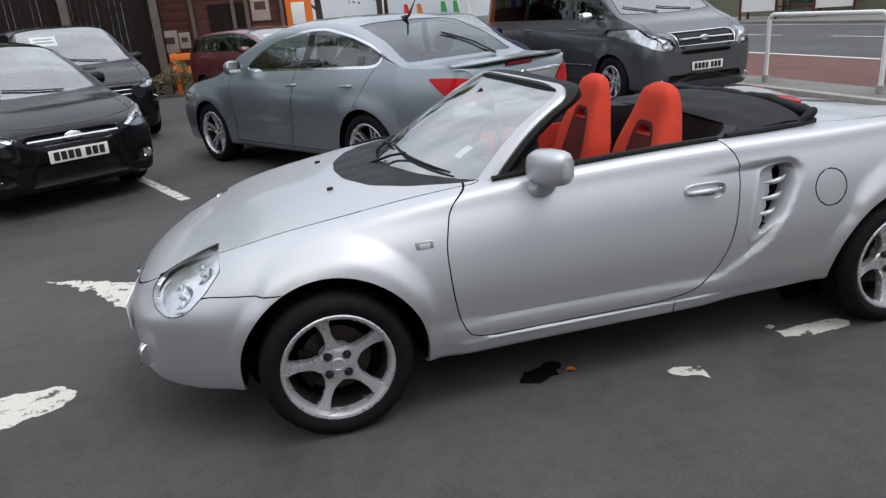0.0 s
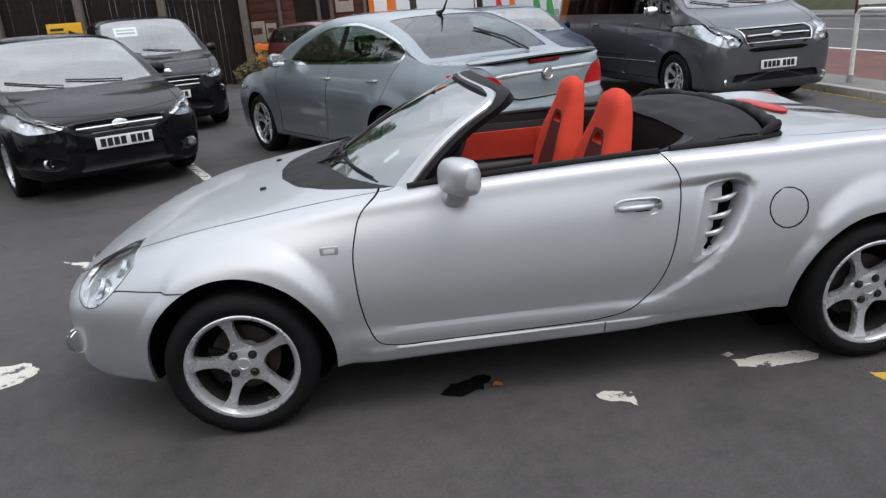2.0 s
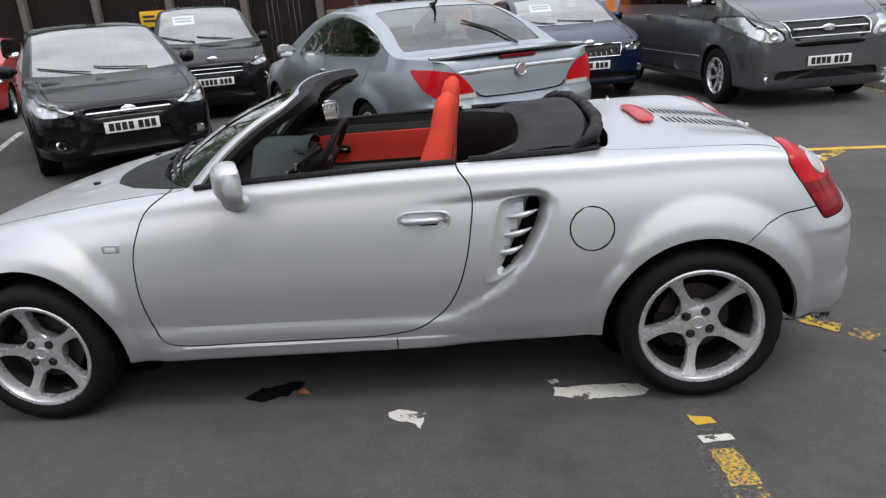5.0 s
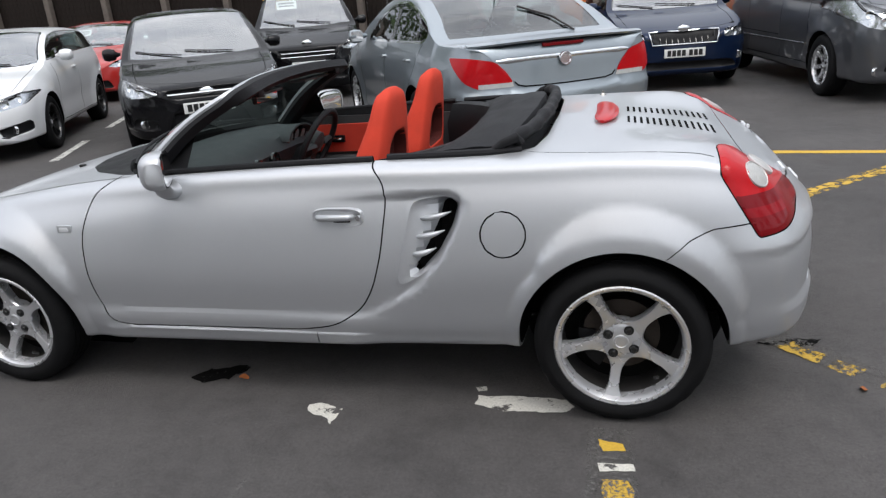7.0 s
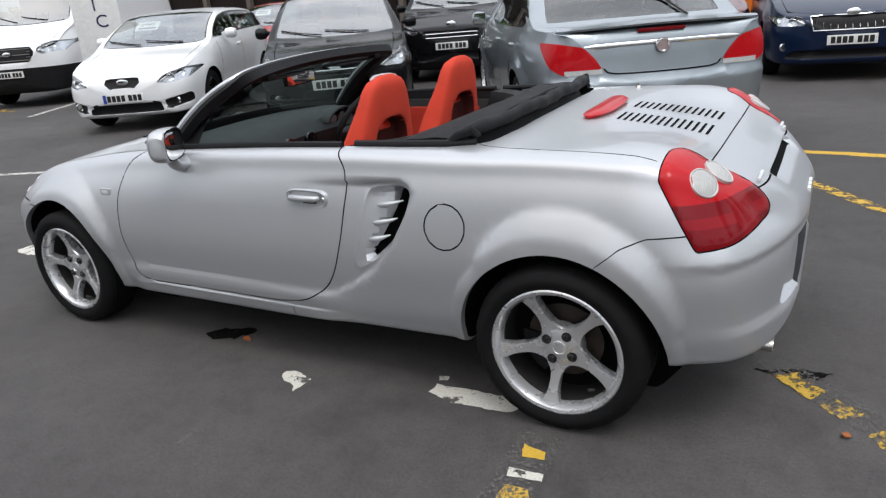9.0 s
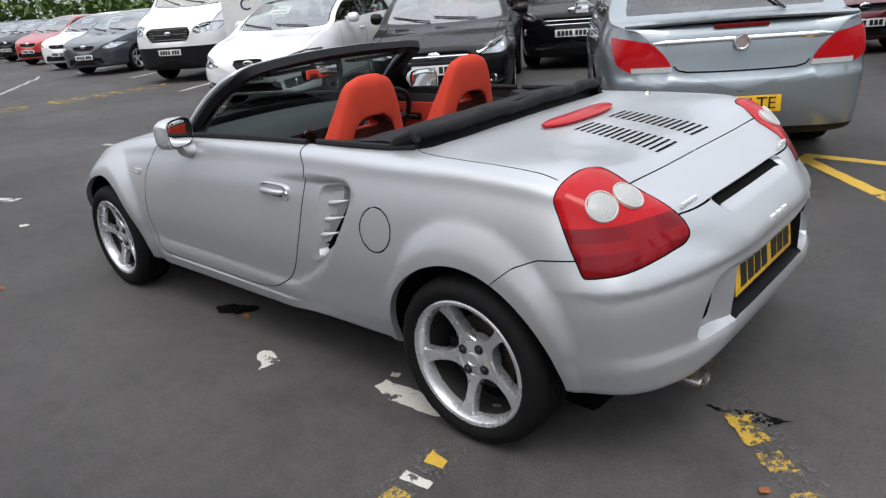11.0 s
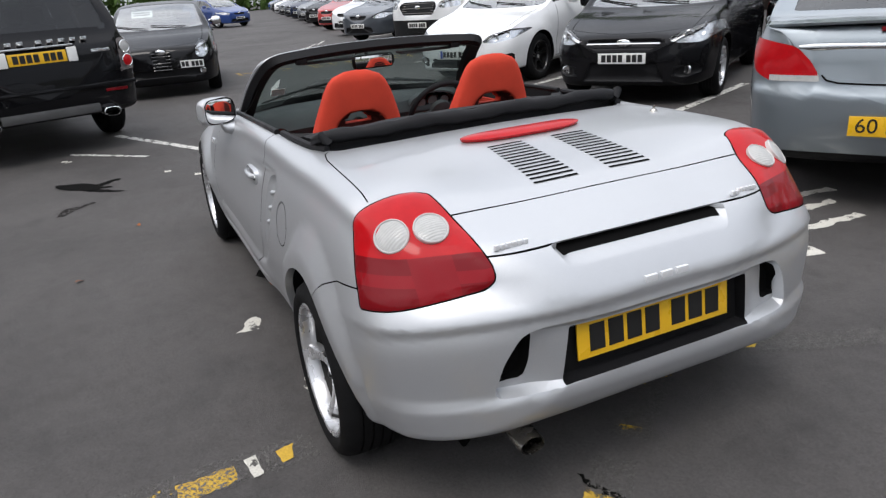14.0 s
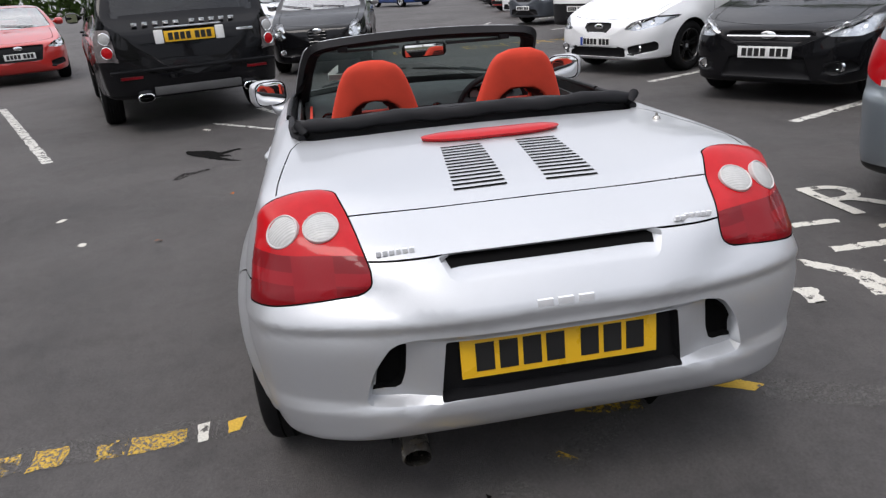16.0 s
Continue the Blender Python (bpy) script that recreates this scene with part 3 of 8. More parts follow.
# yellow box lines, rubbed pale between the patches
line((2.42, -0.86), (2.46, -2.9), 0.15, GHOST, "band of rubbed-out paint")
mark([(2.385, -0.925), (2.455, -0.935), (2.47, -0.98), (2.395, -0.985)], FRESH_YELLOW, "worn yellow patch", 0.01)
mark([(2.385, -1.055), (2.49, -1.045), (2.50, -1.075), (2.39, -1.095)], WHITE_MARK, "white paint fleck", 0.008)
mark([(2.395, -1.125), (2.475, -1.12), (2.495, -1.20), (2.50, -1.30), (2.41, -1.31), (2.40, -1.2)], FRESH_YELLOW, "worn yellow patch", 0.012)
mark([(2.40, -1.32), (2.50, -1.31), (2.515, -1.40), (2.42, -1.42)], YELLOW_MARK, "worn yellow patch", 0.014)
for y in (-1.52, -1.66, -1.86, -2.1, -2.35):
    mark([(2.39, y), (2.50, y + 0.01), (2.51, y - 0.09), (2.40, y - 0.10)], YELLOW_MARK if y < -1.6 else FRESH_YELLOW, "worn yellow patch", 0.015)
line((2.98, -0.06), (4.3, -1.35), 0.13, GHOST, "band of rubbed-out paint")
for a, b in (((3.09, -0.20), (3.20, -0.31)), ((3.23, -0.33), (3.30, -0.40)), ((3.36, -0.46), (3.55, -0.66)), ((3.62, -0.72), (3.80, -0.90)), ((3.9, -1.0), (4.1, -1.2))):
    line(a, b, 0.085, YELLOW_MARK, "worn yellow line", 0.016)
line((6.83, -3.0), (6.83, 17.0), 0.055, YELLOW_MARK, "worn yellow line along the kerb", 0.012)
line((3.30, 3.26), (6.9, 2.92), 0.10, FRESH_YELLOW, "yellow line")
line((3.46, 1.80), (4.9, 3.15), 0.11, YELLOW_MARK, "worn yellow line", 0.012)
mark([(3.44, 1.86), (3.53, 1.77), (3.66, 1.90), (3.56, 2.0)], FRESH_YELLOW, "yellow patch", 0.01)
line((2.30, 2.95), (2.34, 3.40), 0.10, FRESH_YELLOW, "yellow line")
line((2.32, 3.36), (3.4, 3.27), 0.10, FRESH_YELLOW, "yellow line")
line((2.32, 3.25), (2.95, 2.55), 0.10, FRESH_YELLOW, "yellow line")
line((2.95, 2.55), (3.5, 1.84), 0.10, YELLOW_MARK, "worn yellow line", 0.012)
mark([(2.60, 0.74), (2.64, 0.68), (2.72, 0.82), (2.68, 0.88)], FRESH_YELLOW, "worn yellow patch", 0.012)
line((2.70, 0.84), (3.0, 1.5), 0.14, GHOST, "band of rubbed-out paint")
line((2.64, 0.20), (2.68, 0.42), 0.07, YELLOW_MARK, "worn yellow patch", 0.015)
line((2.64, 0.42), (2.92, 0.04), 0.12, GHOST, "band of rubbed-out paint")
line((2.86, 0.05), (2.91, 0.10), 0.03, YELLOW_MARK, "worn yellow patch", 0.008)
# white worn characters beside the roadster, past reading but for the first
for pts in ([(1.31, 1.92), (1.37, 1.92), (1.38, 2.20), (1.32, 2.20)], [(1.66, 1.90), (1.72, 1.90), (1.73, 2.6), (1.67, 2.62)], [(1.74, 1.68), (1.84, 1.66), (2.02, 1.76), (2.20, 1.72), (2.22, 1.86), (2.0, 1.88)], [(2.02, 1.43), (2.18, 1.42), (2.21, 1.51), (2.05, 1.52)],
            [(1.90, 2.02), (1.97, 2.0), (1.98, 2.5), (1.91, 2.5)], [(1.46, 2.35), (1.52, 2.33), (1.56, 2.8), (1.49, 2.8)]):
    mark(pts, WHITE_MARK, "worn white lettering fragment", 0.02)


def ground_word(txt, size, at, turn, material, label, stretch=1.0):
    cu = bpy.data.curves.new("lettering", "FONT")
    cu.body, cu.size, cu.align_x, cu.align_y = txt, size, "LEFT", "CENTER"
    tmp = bpy.data.objects.new("lettering", cu)
    scene.collection.objects.link(tmp)
    me = bpy.data.meshes.new_from_object(tmp.evaluated_get(bpy.context.evaluated_depsgraph_get()))
    bpy.data.objects.remove(tmp)
    bpy.data.curves.remove(cu)
    me.transform(Matrix.Diagonal((1, stretch, 1, 1)))
    ob = part("road_lettering", me, material)
    ob.matrix_world = pose(at[0], at[1], 0.007, 0, 0, turn)
    return tagged(ob, label, "marking", kind="structure")


ground_word("NO", 0.72, (-9.95, 0.95), 90, YELLOW_MARK, "worn yellow painted word on asphalt", 1.15)
ground_word("ENTRY", 0.78, (-9.85, 2.40), 90, YELLOW_MARK, "worn yellow painted word on asphalt", 1.15)
ground_word("R", 0.78, (1.07, 2.28), 90, WHITE_MARK, "worn white painted letter on asphalt", 1.0)
# drips and stains
mark([(0.74, -0.70), (0.77, -0.64), (0.84, -0.62), (0.92, -0.58), (0.95, -0.62), (0.90, -0.66), (0.89, -0.72), (0.80, -0.74)], OIL, "dark oil drip on the asphalt", 0.035, "oil_stain")
mark([(2.97, -0.20), (3.05, -0.17), (3.16, -0.14), (3.23, -0.15), (3.20, -0.19), (3.10, -0.20)], OIL, "dark oil drip on the asphalt", 0.03, "oil_stain")
mark([(-2.34, -1.87), (-2.29, -1.72), (-2.20, -1.58), (-2.05, -1.50), (-1.93, -1.53), (-1.97, -1.66), (-2.12, -1.80), (-2.22, -1.86)], OIL, "dark oil trail on the asphalt", 0.03, "oil_stain")
mark([(-2.10, -1.56), (-2.24, -1.38), (-2.20, -1.34), (-2.02, -1.50)], OIL, "dark oil trail on the asphalt", 0.02, "oil_stain")
mark([(-2.02, -1.58), (-1.74, -1.34), (-1.70, -1.29), (-1.73, -1.40), (-1.94, -1.62)], OIL, "dark oil trail on the asphalt", 0.02, "oil_stain")
mark([(-2.04, -1.55), (-1.98, -1.42), (-1.92, -1.40), (-1.94, -1.54)], OIL, "dark oil trail on the asphalt", 0.02, "oil_stain")
mark([(-2.31, -1.84), (-2.26, -1.74), (-2.17, -1.62), (-2.04, -1.55), (-2.02, -1.62), (-2.14, -1.76), (-2.22, -1.82)], RUST, "rusty brown stain on the asphalt", 0.02, "rust_stain")
mark([(-1.25, -1.83), (-1.43, -1.75), (-1.51, -1.57), (-1.47, -1.54), (-1.36, -1.66), (-1.22, -1.78)], SMEAR, "dark smear on the asphalt", 0.04, "oil_stain")
for x, y in ((-3.42, -1.83), (-3.36, -1.79), (-2.2, -0.95), (-1.9, -0.72), (0.2, -2.1), (-0.4, -2.4)):
    mark([(x - 0.04, y - 0.02), (x + 0.03, y - 0.03), (x + 0.04, y + 0.02), (x - 0.02, y + 0.03)], WHITE_MARK, "small white paint fleck", 0.012)


def fallen_leaf(x, y, r, s):
    bm = sheet(lambda u, v: (r * (u - 0.5) * 2, r * 0.6 * (v - 0.5) * 2 * math.sin(math.pi * (0.08 + 0.84 * u)), 0.004 + 0.006 * math.sin(u * 4 + s) + 0.004 * v), np.linspace(0, 1, 7), np.linspace(0, 1, 4), 0.001)
    ob = part("fallen_leaf", bm, LEAF)
    ob.matrix_world = pose(x, y, 0.003, 0, 0, s * 57)
    tagged(ob, "small curled orange-brown dead leaf on asphalt", "leaf", "fallen leaves")


for k, (x, y) in enumerate(((0.955, -0.69), (3.28, -0.52), (-0.62, -1.27), (3.52, -1.25), (0.3, -1.62), (-0.66, 6.3), (-2.3, 2.2), (4.6, 1.4), (-4.2, 0.4))):
    fallen_leaf(x, y, 0.022, k * 1.3)

# ---- wheels ----
def tyre_mesh(R, width, rim_r, n=64):
    h = width / 2
    prof = [(rim_r - 0.012, -h * 0.72), (rim_r + 0.006, -h * 0.92), (rim_r + 0.03, -h * 1.02), (R - 0.035, -h * 1.0), (R - 0.014, -h * 0.90), (R - 0.004, -h * 0.74)]
    for g in (-0.45, -0.15, 0.15, 0.45):
        prof += [(R, h * (g - 0.11)), (R, h * (g - 0.03)), (R - 0.007, h * (g - 0.025)), (R - 0.007, h * (g + 0.025)), (R, h * (g + 0.03)), (R, h * (g + 0.11))]
    prof += [(R - 0.004, h * 0.74), (R - 0.014, h * 0.90), (R - 0.035, h * 1.0), (rim_r + 0.03, h * 1.02), (rim_r + 0.006, h * 0.92), (rim_r - 0.012, h * 0.72)]
    bm = lathe(prof, n)
    # shoulder blocks: every other ring step is drawn in a little between the grooves
    for v in bm.verts:
        r = math.hypot(v.co.x, v.co.z)
        if abs(v.co.y) > 0.68 * h and r > R - 0.03 and round(math.atan2(v.co.z, v.co.x) / (2 * math.pi) * n) % 3 == 0:
            v.co.x *= 1 - 0.0035 / r
            v.co.z *= 1 - 0.0035 / r
    return bm


def spoke_rim(rim_r, width, spokes, face=0.0, wid=(0.034, 0.019, 0.028), twin=0.0, dish=0.016, n=60):
    """Alloy wheel, its face towards -y: barrel, lip and spokes in one casting."""
    h = width / 2
    bm = lathe([(rim_r, -h), (rim_r + 0.006, -h + 0.004), (rim_r + 0.004, -h + 0.014), (rim_r - 0.010, -h + 0.03), (rim_r - 0.012, -h + 0.050),
                (rim_r - 0.020, -h + 0.050), (rim_r - 0.019, -h + 0.018), (rim_r - 0.010, -h + 0.003)], n, closed=True)
    hub = lathe([(0.0, face - 0.002), (0.030, face - 0.002), (0.062, face + 0.001), (0.070, face + 0.006), (0.074, face + 0.016), (0.074, face + 0.05), (0.0, face + 0.05)], 36)
    tmp = bpy.data.meshes.new("hub")
    hub.to_mesh(tmp)
    hub.free()
    bm.from_mesh(tmp)
    bpy.data.meshes.remove(tmp)
    r0, r1 = 0.050, rim_r - 0.0165
    for k in range(spokes):
        for off in ((-twin, twin) if twin else (0.0,)):
            a = 2 * math.pi * k / spokes + math.pi / 2
            rows = []
            for t in np.linspace(0, 1, 10):
                r = r0 + (r1 - r0) * t
                w = wid[1] + (wid[0] - wid[1]) * max(0.0, 1 - t / 0.42) ** 1.8 + (wid[2] - wid[1]) * max(0.0, (t - 0.62) / 0.38) ** 2.0
                d = face + 0.002 + dish * math.sin(t * math.pi) * 0.15 + (-h + 0.017 - face) * t ** 1.6
                c = off * (0.5 + t)
                rows.append([(r, d + 0.007, c - w), (r, d + 0.0005, c - w * 0.86), (r, d - 0.001, c), (r, d + 0.0005, c + w * 0.86), (r, d + 0.007, c + w), (r, d + 0.040, c + w * 0.8), (r, d + 0.040, c - w * 0.8)])
            sp = loft(rows)
            bmesh.ops.transform(sp, matrix=Matrix.Rotation(-a, 4, "Y"), verts=sp.verts)
            tmp = bpy.data.meshes.new("spoke")
            sp.to_mesh(tmp)
            sp.free()
            bm.from_mesh(tmp)
            bpy.data.meshes.remove(tmp)
    return bm


def wheel(parent, R, width, rim_r, spokes, material, wid=(0.034, 0.019, 0.028), twin=0.0, face=-0.05, fine=True, label="silver alloy"):
    """A wheel about its own centre, face towards -y."""
    w = new("wheel")
    w.parent = parent
    part("tyre", tyre_mesh(R, width, rim_r, 72 if fine else 40), RUBBER, w)
    part("rim", spoke_rim(rim_r, width * 0.94, spokes, face, wid, twin), material, w, label, angle=35)
    if fine:
        part("brake_disc", lathe([(0.06, 0.012), (0.128, 0.012), (0.128, 0.034), (0.06, 0.034)], 40, closed=True), DISC, w)
        cal = sheet(lambda u, v: (u * math.cos(v), 0.002, u * math.sin(v)), np.linspace(0.085, 0.142, 4), np.linspace(2.5, 3.7, 8), 0.05)
        part("brake_caliper", cal, BLACK_TRIM, w)
        cap = lathe([(0.0, face - 0.006), (0.017, face - 0.0055), (0.019, face - 0.009), (0.025, face - 0.008), (0.027, face + 0.002)], 28)
        part("centre_cap", cap, ALLOY, w)
        for k in range(4):
            a = 2 * math.pi * (k + 0.35) / 4
            nut = lathe([(0.0, face - 0.010), (0.008, face - 0.010), (0.0105, face - 0.006), (0.0115, face - 0.001), (0.0165, face - 0.003), (0.0175, face + 0.004)], 12)
            bmesh.ops.translate(nut, verts=nut.verts, vec=(0.049 * math.cos(a), 0, 0.049 * math.sin(a)))
            part("wheel_nut", nut, INK, w)
        vlv = tube([(0.165 * math.cos(-1.25), -width * 0.36, 0.165 * math.sin(-1.25)), (0.150 * math.cos(-1.25), -width * 0.47, 0.150 * math.sin(-1.25))], 0.005, 8)
        part("tyre_valve", vlv, INK, w)
    # dark barrel and an added black disc put shade behind the spokes
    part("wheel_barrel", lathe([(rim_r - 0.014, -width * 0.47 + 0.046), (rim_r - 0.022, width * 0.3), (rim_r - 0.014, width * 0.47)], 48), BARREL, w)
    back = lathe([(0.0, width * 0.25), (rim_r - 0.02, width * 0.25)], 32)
    part("wheel_back_shade", back, GAP, w)
    return w


def number_plate(parent, material, m, euro=False, words="", size=(0.52, 0.111)):
    """A plate in its own x-z plane, facing -y, moved by m. Characters stand as plain bars."""
    w, h = size
    pl = part("number_plate", block(-w / 2, w / 2, -0.003, 0.003, -h / 2, h / 2, 0.002, m), material, parent, "yellow plate" if material is YELLOW_PLATE else "white plate")
    if words:
        glyph(words, h * 1.02, INK, pl, m @ Matrix.Translation((0, -0.0045, 0)) @ Matrix.Rotation(radians(90), 4, "X"), 0.0008)
        return pl
    cw, gap = w * 0.092, w * 0.026
    x = -(7 * cw + 5 * gap + 3.0 * gap) / 2 + (0.018 if euro else 0)
    for k in range(7):
        part("character_bar", block(x, x + cw, -0.0052, -0.0032, -h * 0.34, h * 0.34, 0.0, m), INK, pl)
        x += cw + gap + (2.2 * gap if k == 3 else 0)
    if euro:
        part("blue_band", block(-w / 2 + 0.003, -w / 2 + 0.045, -0.0048, -0.0032, -h / 2 + 0.003, h / 2 - 0.003, 0.0, m), BLUE_BAND, pl)
    return pl


# ---- the roadster ----
HUB_F, HUB_R, WHEEL_R = (0.0, 0.29), (2.45, 0.292), 0.293
car_zt = curve(-0.765, 0.44, -0.745, 0.505, -0.70, 0.555, -0.60, 0.62, -0.45, 0.69, -0.25, 0.755, 0.0, 0.812, 0.2, 0.848, 0.4, 0.875, 0.8, 0.90, 1.6, 0.925, 2.1, 0.934,
               2.4, 0.926, 2.6, 0.906, 2.777, 0.877, 2.84, 0.852, 2.90, 0.824, 2.985, 0.779, 3.03, 0.742, 3.07, 0.695, 3.095, 0.648, 3.108, 0.60, 3.115, 0.55)
car_zb = curve(-0.765, 0.42, -0.75, 0.33, -0.72, 0.265, -0.65, 0.225, -0.45, 0.205, 0.0, 0.2, 0.5, 0.205, 1.4, 0.215, 2.1, 0.235, 2.7, 0.262, 2.95, 0.285, 3.03, 0.302, 3.07, 0.338, 3.09, 0.39, 3.105, 0.46, 3.115, 0.53)
car_yw = curve(-0.765, 0.02, -0.755, 0.22, -0.735, 0.36, -0.69, 0.50, -0.62, 0.605, -0.50, 0.70, -0.35, 0.765, -0.15, 0.81, 0.1, 0.825, 0.5, 0.812, 1.0, 0.806, 1.6, 0.806, 2.0, 0.808,
               2.4, 0.806, 2.65, 0.806, 2.80, 0.795, 2.92, 0.755, 2.98, 0.695, 3.04, 0.575, 3.075, 0.46, 3.095, 0.34, 3.108, 0.22, 3.115, 0.02)
car_ys = curve(-0.765, 0.015, -0.745, 0.22, -0.70, 0.36, -0.60, 0.49, -0.45, 0.575, -0.25, 0.635, 0.0, 0.668, 0.4, 0.69, 1.0, 0.70, 1.6, 0.705, 2.1, 0.708, 2.4, 0.705, 2.65, 0.708, 2.74, 0.70,
               2.80, 0.68, 2.85, 0.655, 2.92, 0.60, 2.985, 0.53, 3.03, 0.46, 3.07, 0.38, 3.095, 0.29, 3.108, 0.19, 3.115, 0.015)
car_zs = curve(-0.765, 0.435, -0.745, 0.49, -0.70, 0.53, -0.60, 0.585, -0.45, 0.655, -0.25, 0.725, 0.0, 0.772, 0.4, 0.825, 0.8, 0.862, 1.6, 0.893, 2.1, 0.897, 2.4, 0.903, 2.65, 0.897, 2.74, 0.882,
               2.80, 0.860, 2.85, 0.832, 2.92, 0.778, 2.985, 0.712, 3.03, 0.682, 3.07, 0.654, 3.095, 0.622, 3.108, 0.588, 3.115, 0.545)
car_zw = curve(-0.765, 0.43, -0.70, 0.46, -0.5, 0.50, 0.0, 0.52, 1.0, 0.53, 2.0, 0.56, 2.6, 0.60, 2.9, 0.58, 3.05, 0.56, 3.115, 0.54)


def roadster_section(x, half):
    zt, zb, yw, ys, zs, zw = (float(c(x)) for c in (car_zt, car_zb, car_yw, car_ys, car_zs, car_zw))
    full = float(step(2.7, 2.95, x))
    crown = 0.022 * float(step(2.35, 2.70, x) * step(2.87, 2.77, x))
    P = [(0, zb), (0.55 * yw, zb), (0.90 * yw, zb + 0.04 * (zw - zb)), (0.965 * yw, zb + 0.22 * (zw - zb)), (0.99 * yw, zb + 0.58 * (zw - zb)), (yw, zw),
         (ys + 0.76 * (yw - ys), zw + 0.48 * (zs - zw)), (ys + 0.38 * (yw - ys), zw + 0.80 * (zs - zw)), (ys, zs), (0.80 * ys, zs + (0.52 + 0.40 * full) * (zt - zs) + crown), (0.42 * ys, zs + (0.86 + 0.12 * full) * (zt - zs)), (0, zt)]
    q = spline(P, half)
    q[0, 0] = q[-1, 0] = 0
    return np.column_stack([np.full(len(q), x), q])


def roadster_body(root):
    sh = Shell(roadster_section, np.r_[spaced(-0.765, 0.3, 64, 0.8), spaced(0.3, 2.4, 84, 0.0)[1:], spaced(2.4, 3.115, 70, 0.8)[1:]], 72)
    X, Y, Z = 0, 1, 2
    ay = lambda V: np.abs(V[:, 1])
    # flared arches and the kicked-out sill
    flares = ((HUB_F, 0.342, 0.130), (HUB_R, 0.342, 0.138))
    bend = 0.388

    def flare(V, hub):
        """Distance from the hub, and the radius at which the flare leaves the flank: wide on top, running out fast ahead of the wheel and slowly behind it."""
        dx, dz = V[:, 0] - hub[0], V[:, 2] - hub[1]
        r = np.hypot(dx, dz) + 1e-9
        c = dz / r
        c0, p = np.where(dx < 0, 0.78 if hub is HUB_F else 0.70, 0.30), np.where(dx < 0, 0.8, 0.6)
        return r, bend + 0.088 * np.clip((c - c0) / (1 - c0), 0, 1) ** p, c

    for hub, R, top in flares:
        sh.cut(lambda V, hub=hub: np.where(ay(V) > 0.5, flare(V, hub)[0] - flare(V, hub)[1], 9.0))
        for r_ in (bend + 0.012, bend - 0.006):
            sh.cut(lambda V, c=disc(*hub, r_): np.where(ay(V) > 0.5, c(V[:, 0], V[:, 2]), 9.0))
    V = sh.V
    side = step(0.5, 0.66, ay(V)) * step(0.14, 0.24, V[:, 2])
    for hub, R, top in flares:
        r, edge_, c = flare(V, hub)
        V[:, 1] += np.sign(V[:, 1]) * side * 0.026 * (0.45 + 0.55 * step(0.0, 0.6, c)) * np.clip((edge_ - r) / np.maximum(edge_ - bend, 0.024), 0, 1)
    # narrow ledge of the sill under the door
    for zc in (0.376, 0.360, 0.2975, 0.293, 0.288):
        sh.cut(lambda V, zc=zc: np.where((ay(V) > 0.5) & (V[:, 0] > 0.46) & (V[:, 0] < 1.66), V[:, 2] - zc, 9.0))
    V = sh.V
    side = step(0.5, 0.66, ay(V)) * step(0.14, 0.24, V[:, 2])
    V[:, 1] += np.sign(V[:, 1]) * side * 0.012 * np.clip((0.376 - V[:, 2]) / 0.03, 0, 1) * step(0.35, 0.5, V[:, 0]) * step(1.75, 1.45, V[:, 0])
    V[:, 1] += np.sign(V[:, 1]) * side * 0.008 * np.clip((0.2975 - V[:, 2]) / 0.0095, 0, 1) * step(0.42, 0.50, V[:, 0]) * step(1.62, 1.50, V[:, 0])
    # crease across the tail above the bumper
    crease = lambda V: V[:, 2] - (0.640 - 0.03 * V[:, 1] ** 2)
    for dz in (-0.018, -0.004, 0.0, 0.012):
        sh.cut(lambda V, dz=dz: np.where(V[:, 0] > 2.72, crease(V) - dz, 9.0))
    sh.outward()
    V = sh.V
    cz = crease(V)
    V += (0.011 * step(2.70, 2.95, V[:, 0]) * np.where(cz > 0, step(0.085, 0.0, cz), np.clip(1 + cz / 0.018, 0, 1)))[:, None] * sh.normals()
    side = step(0.5, 0.66, ay(V)) * step(0.14, 0.24, V[:, 2])
    # hollow in the flank that leads into the air intake, with a crisp upper and rear edge
    hollow = outline([(1.22, 0.790), (1.592, 0.800), (1.766, 0.808), (1.891, 0.814), (1.936, 0.797), (1.944, 0.757), (1.916, 0.681), (1.857, 0.576), (1.78, 0.486), (1.671, 0.412), (1.56, 0.361), (1.40, 0.335), (1.22, 0.45)], 0.03)
    f_hol = lambda V: np.where((ay(V) > 0.5) & (V[:, 0] > 1.3), hollow(V[:, 0], V[:, 2]), 9.0)
    sh.cut(f_hol)
    sh.cut(lambda V: f_hol(V) + 0.013)
    V = sh.V
    side = step(0.5, 0.66, ay(V)) * step(0.14, 0.24, V[:, 2])
    V[:, 1] -= np.sign(V[:, 1]) * side * 0.025 * step(1.38, 1.90, V[:, 0]) * np.clip(-f_hol(V) / 0.013, 0, 1)
    # bumper step below the tail
    V[:, 0] += 0.014 * step(2.8, 3.0, V[:, 0]) * step(0.425, 0.405, V[:, 2])
    g = 0.0026
    arch_f, arch_r = disc(*HUB_F, 0.342), disc(*HUB_R, 0.340)
    door = outline([(0.62, 1.1), (0.585, 0.875), (0.475, 0.80), (0.437, 0.66), (0.445, 0.50), (0.465, 0.39), (0.50, 0.312), (0.58, 0.298), (1.30, 0.305), (1.44, 0.325), (1.55, 0.39), (1.605, 0.48),
                    (1.642, 0.60), (1.668, 0.77), (1.662, 0.84), (1.60, 0.915), (1.60, 1.1)], 0.05)
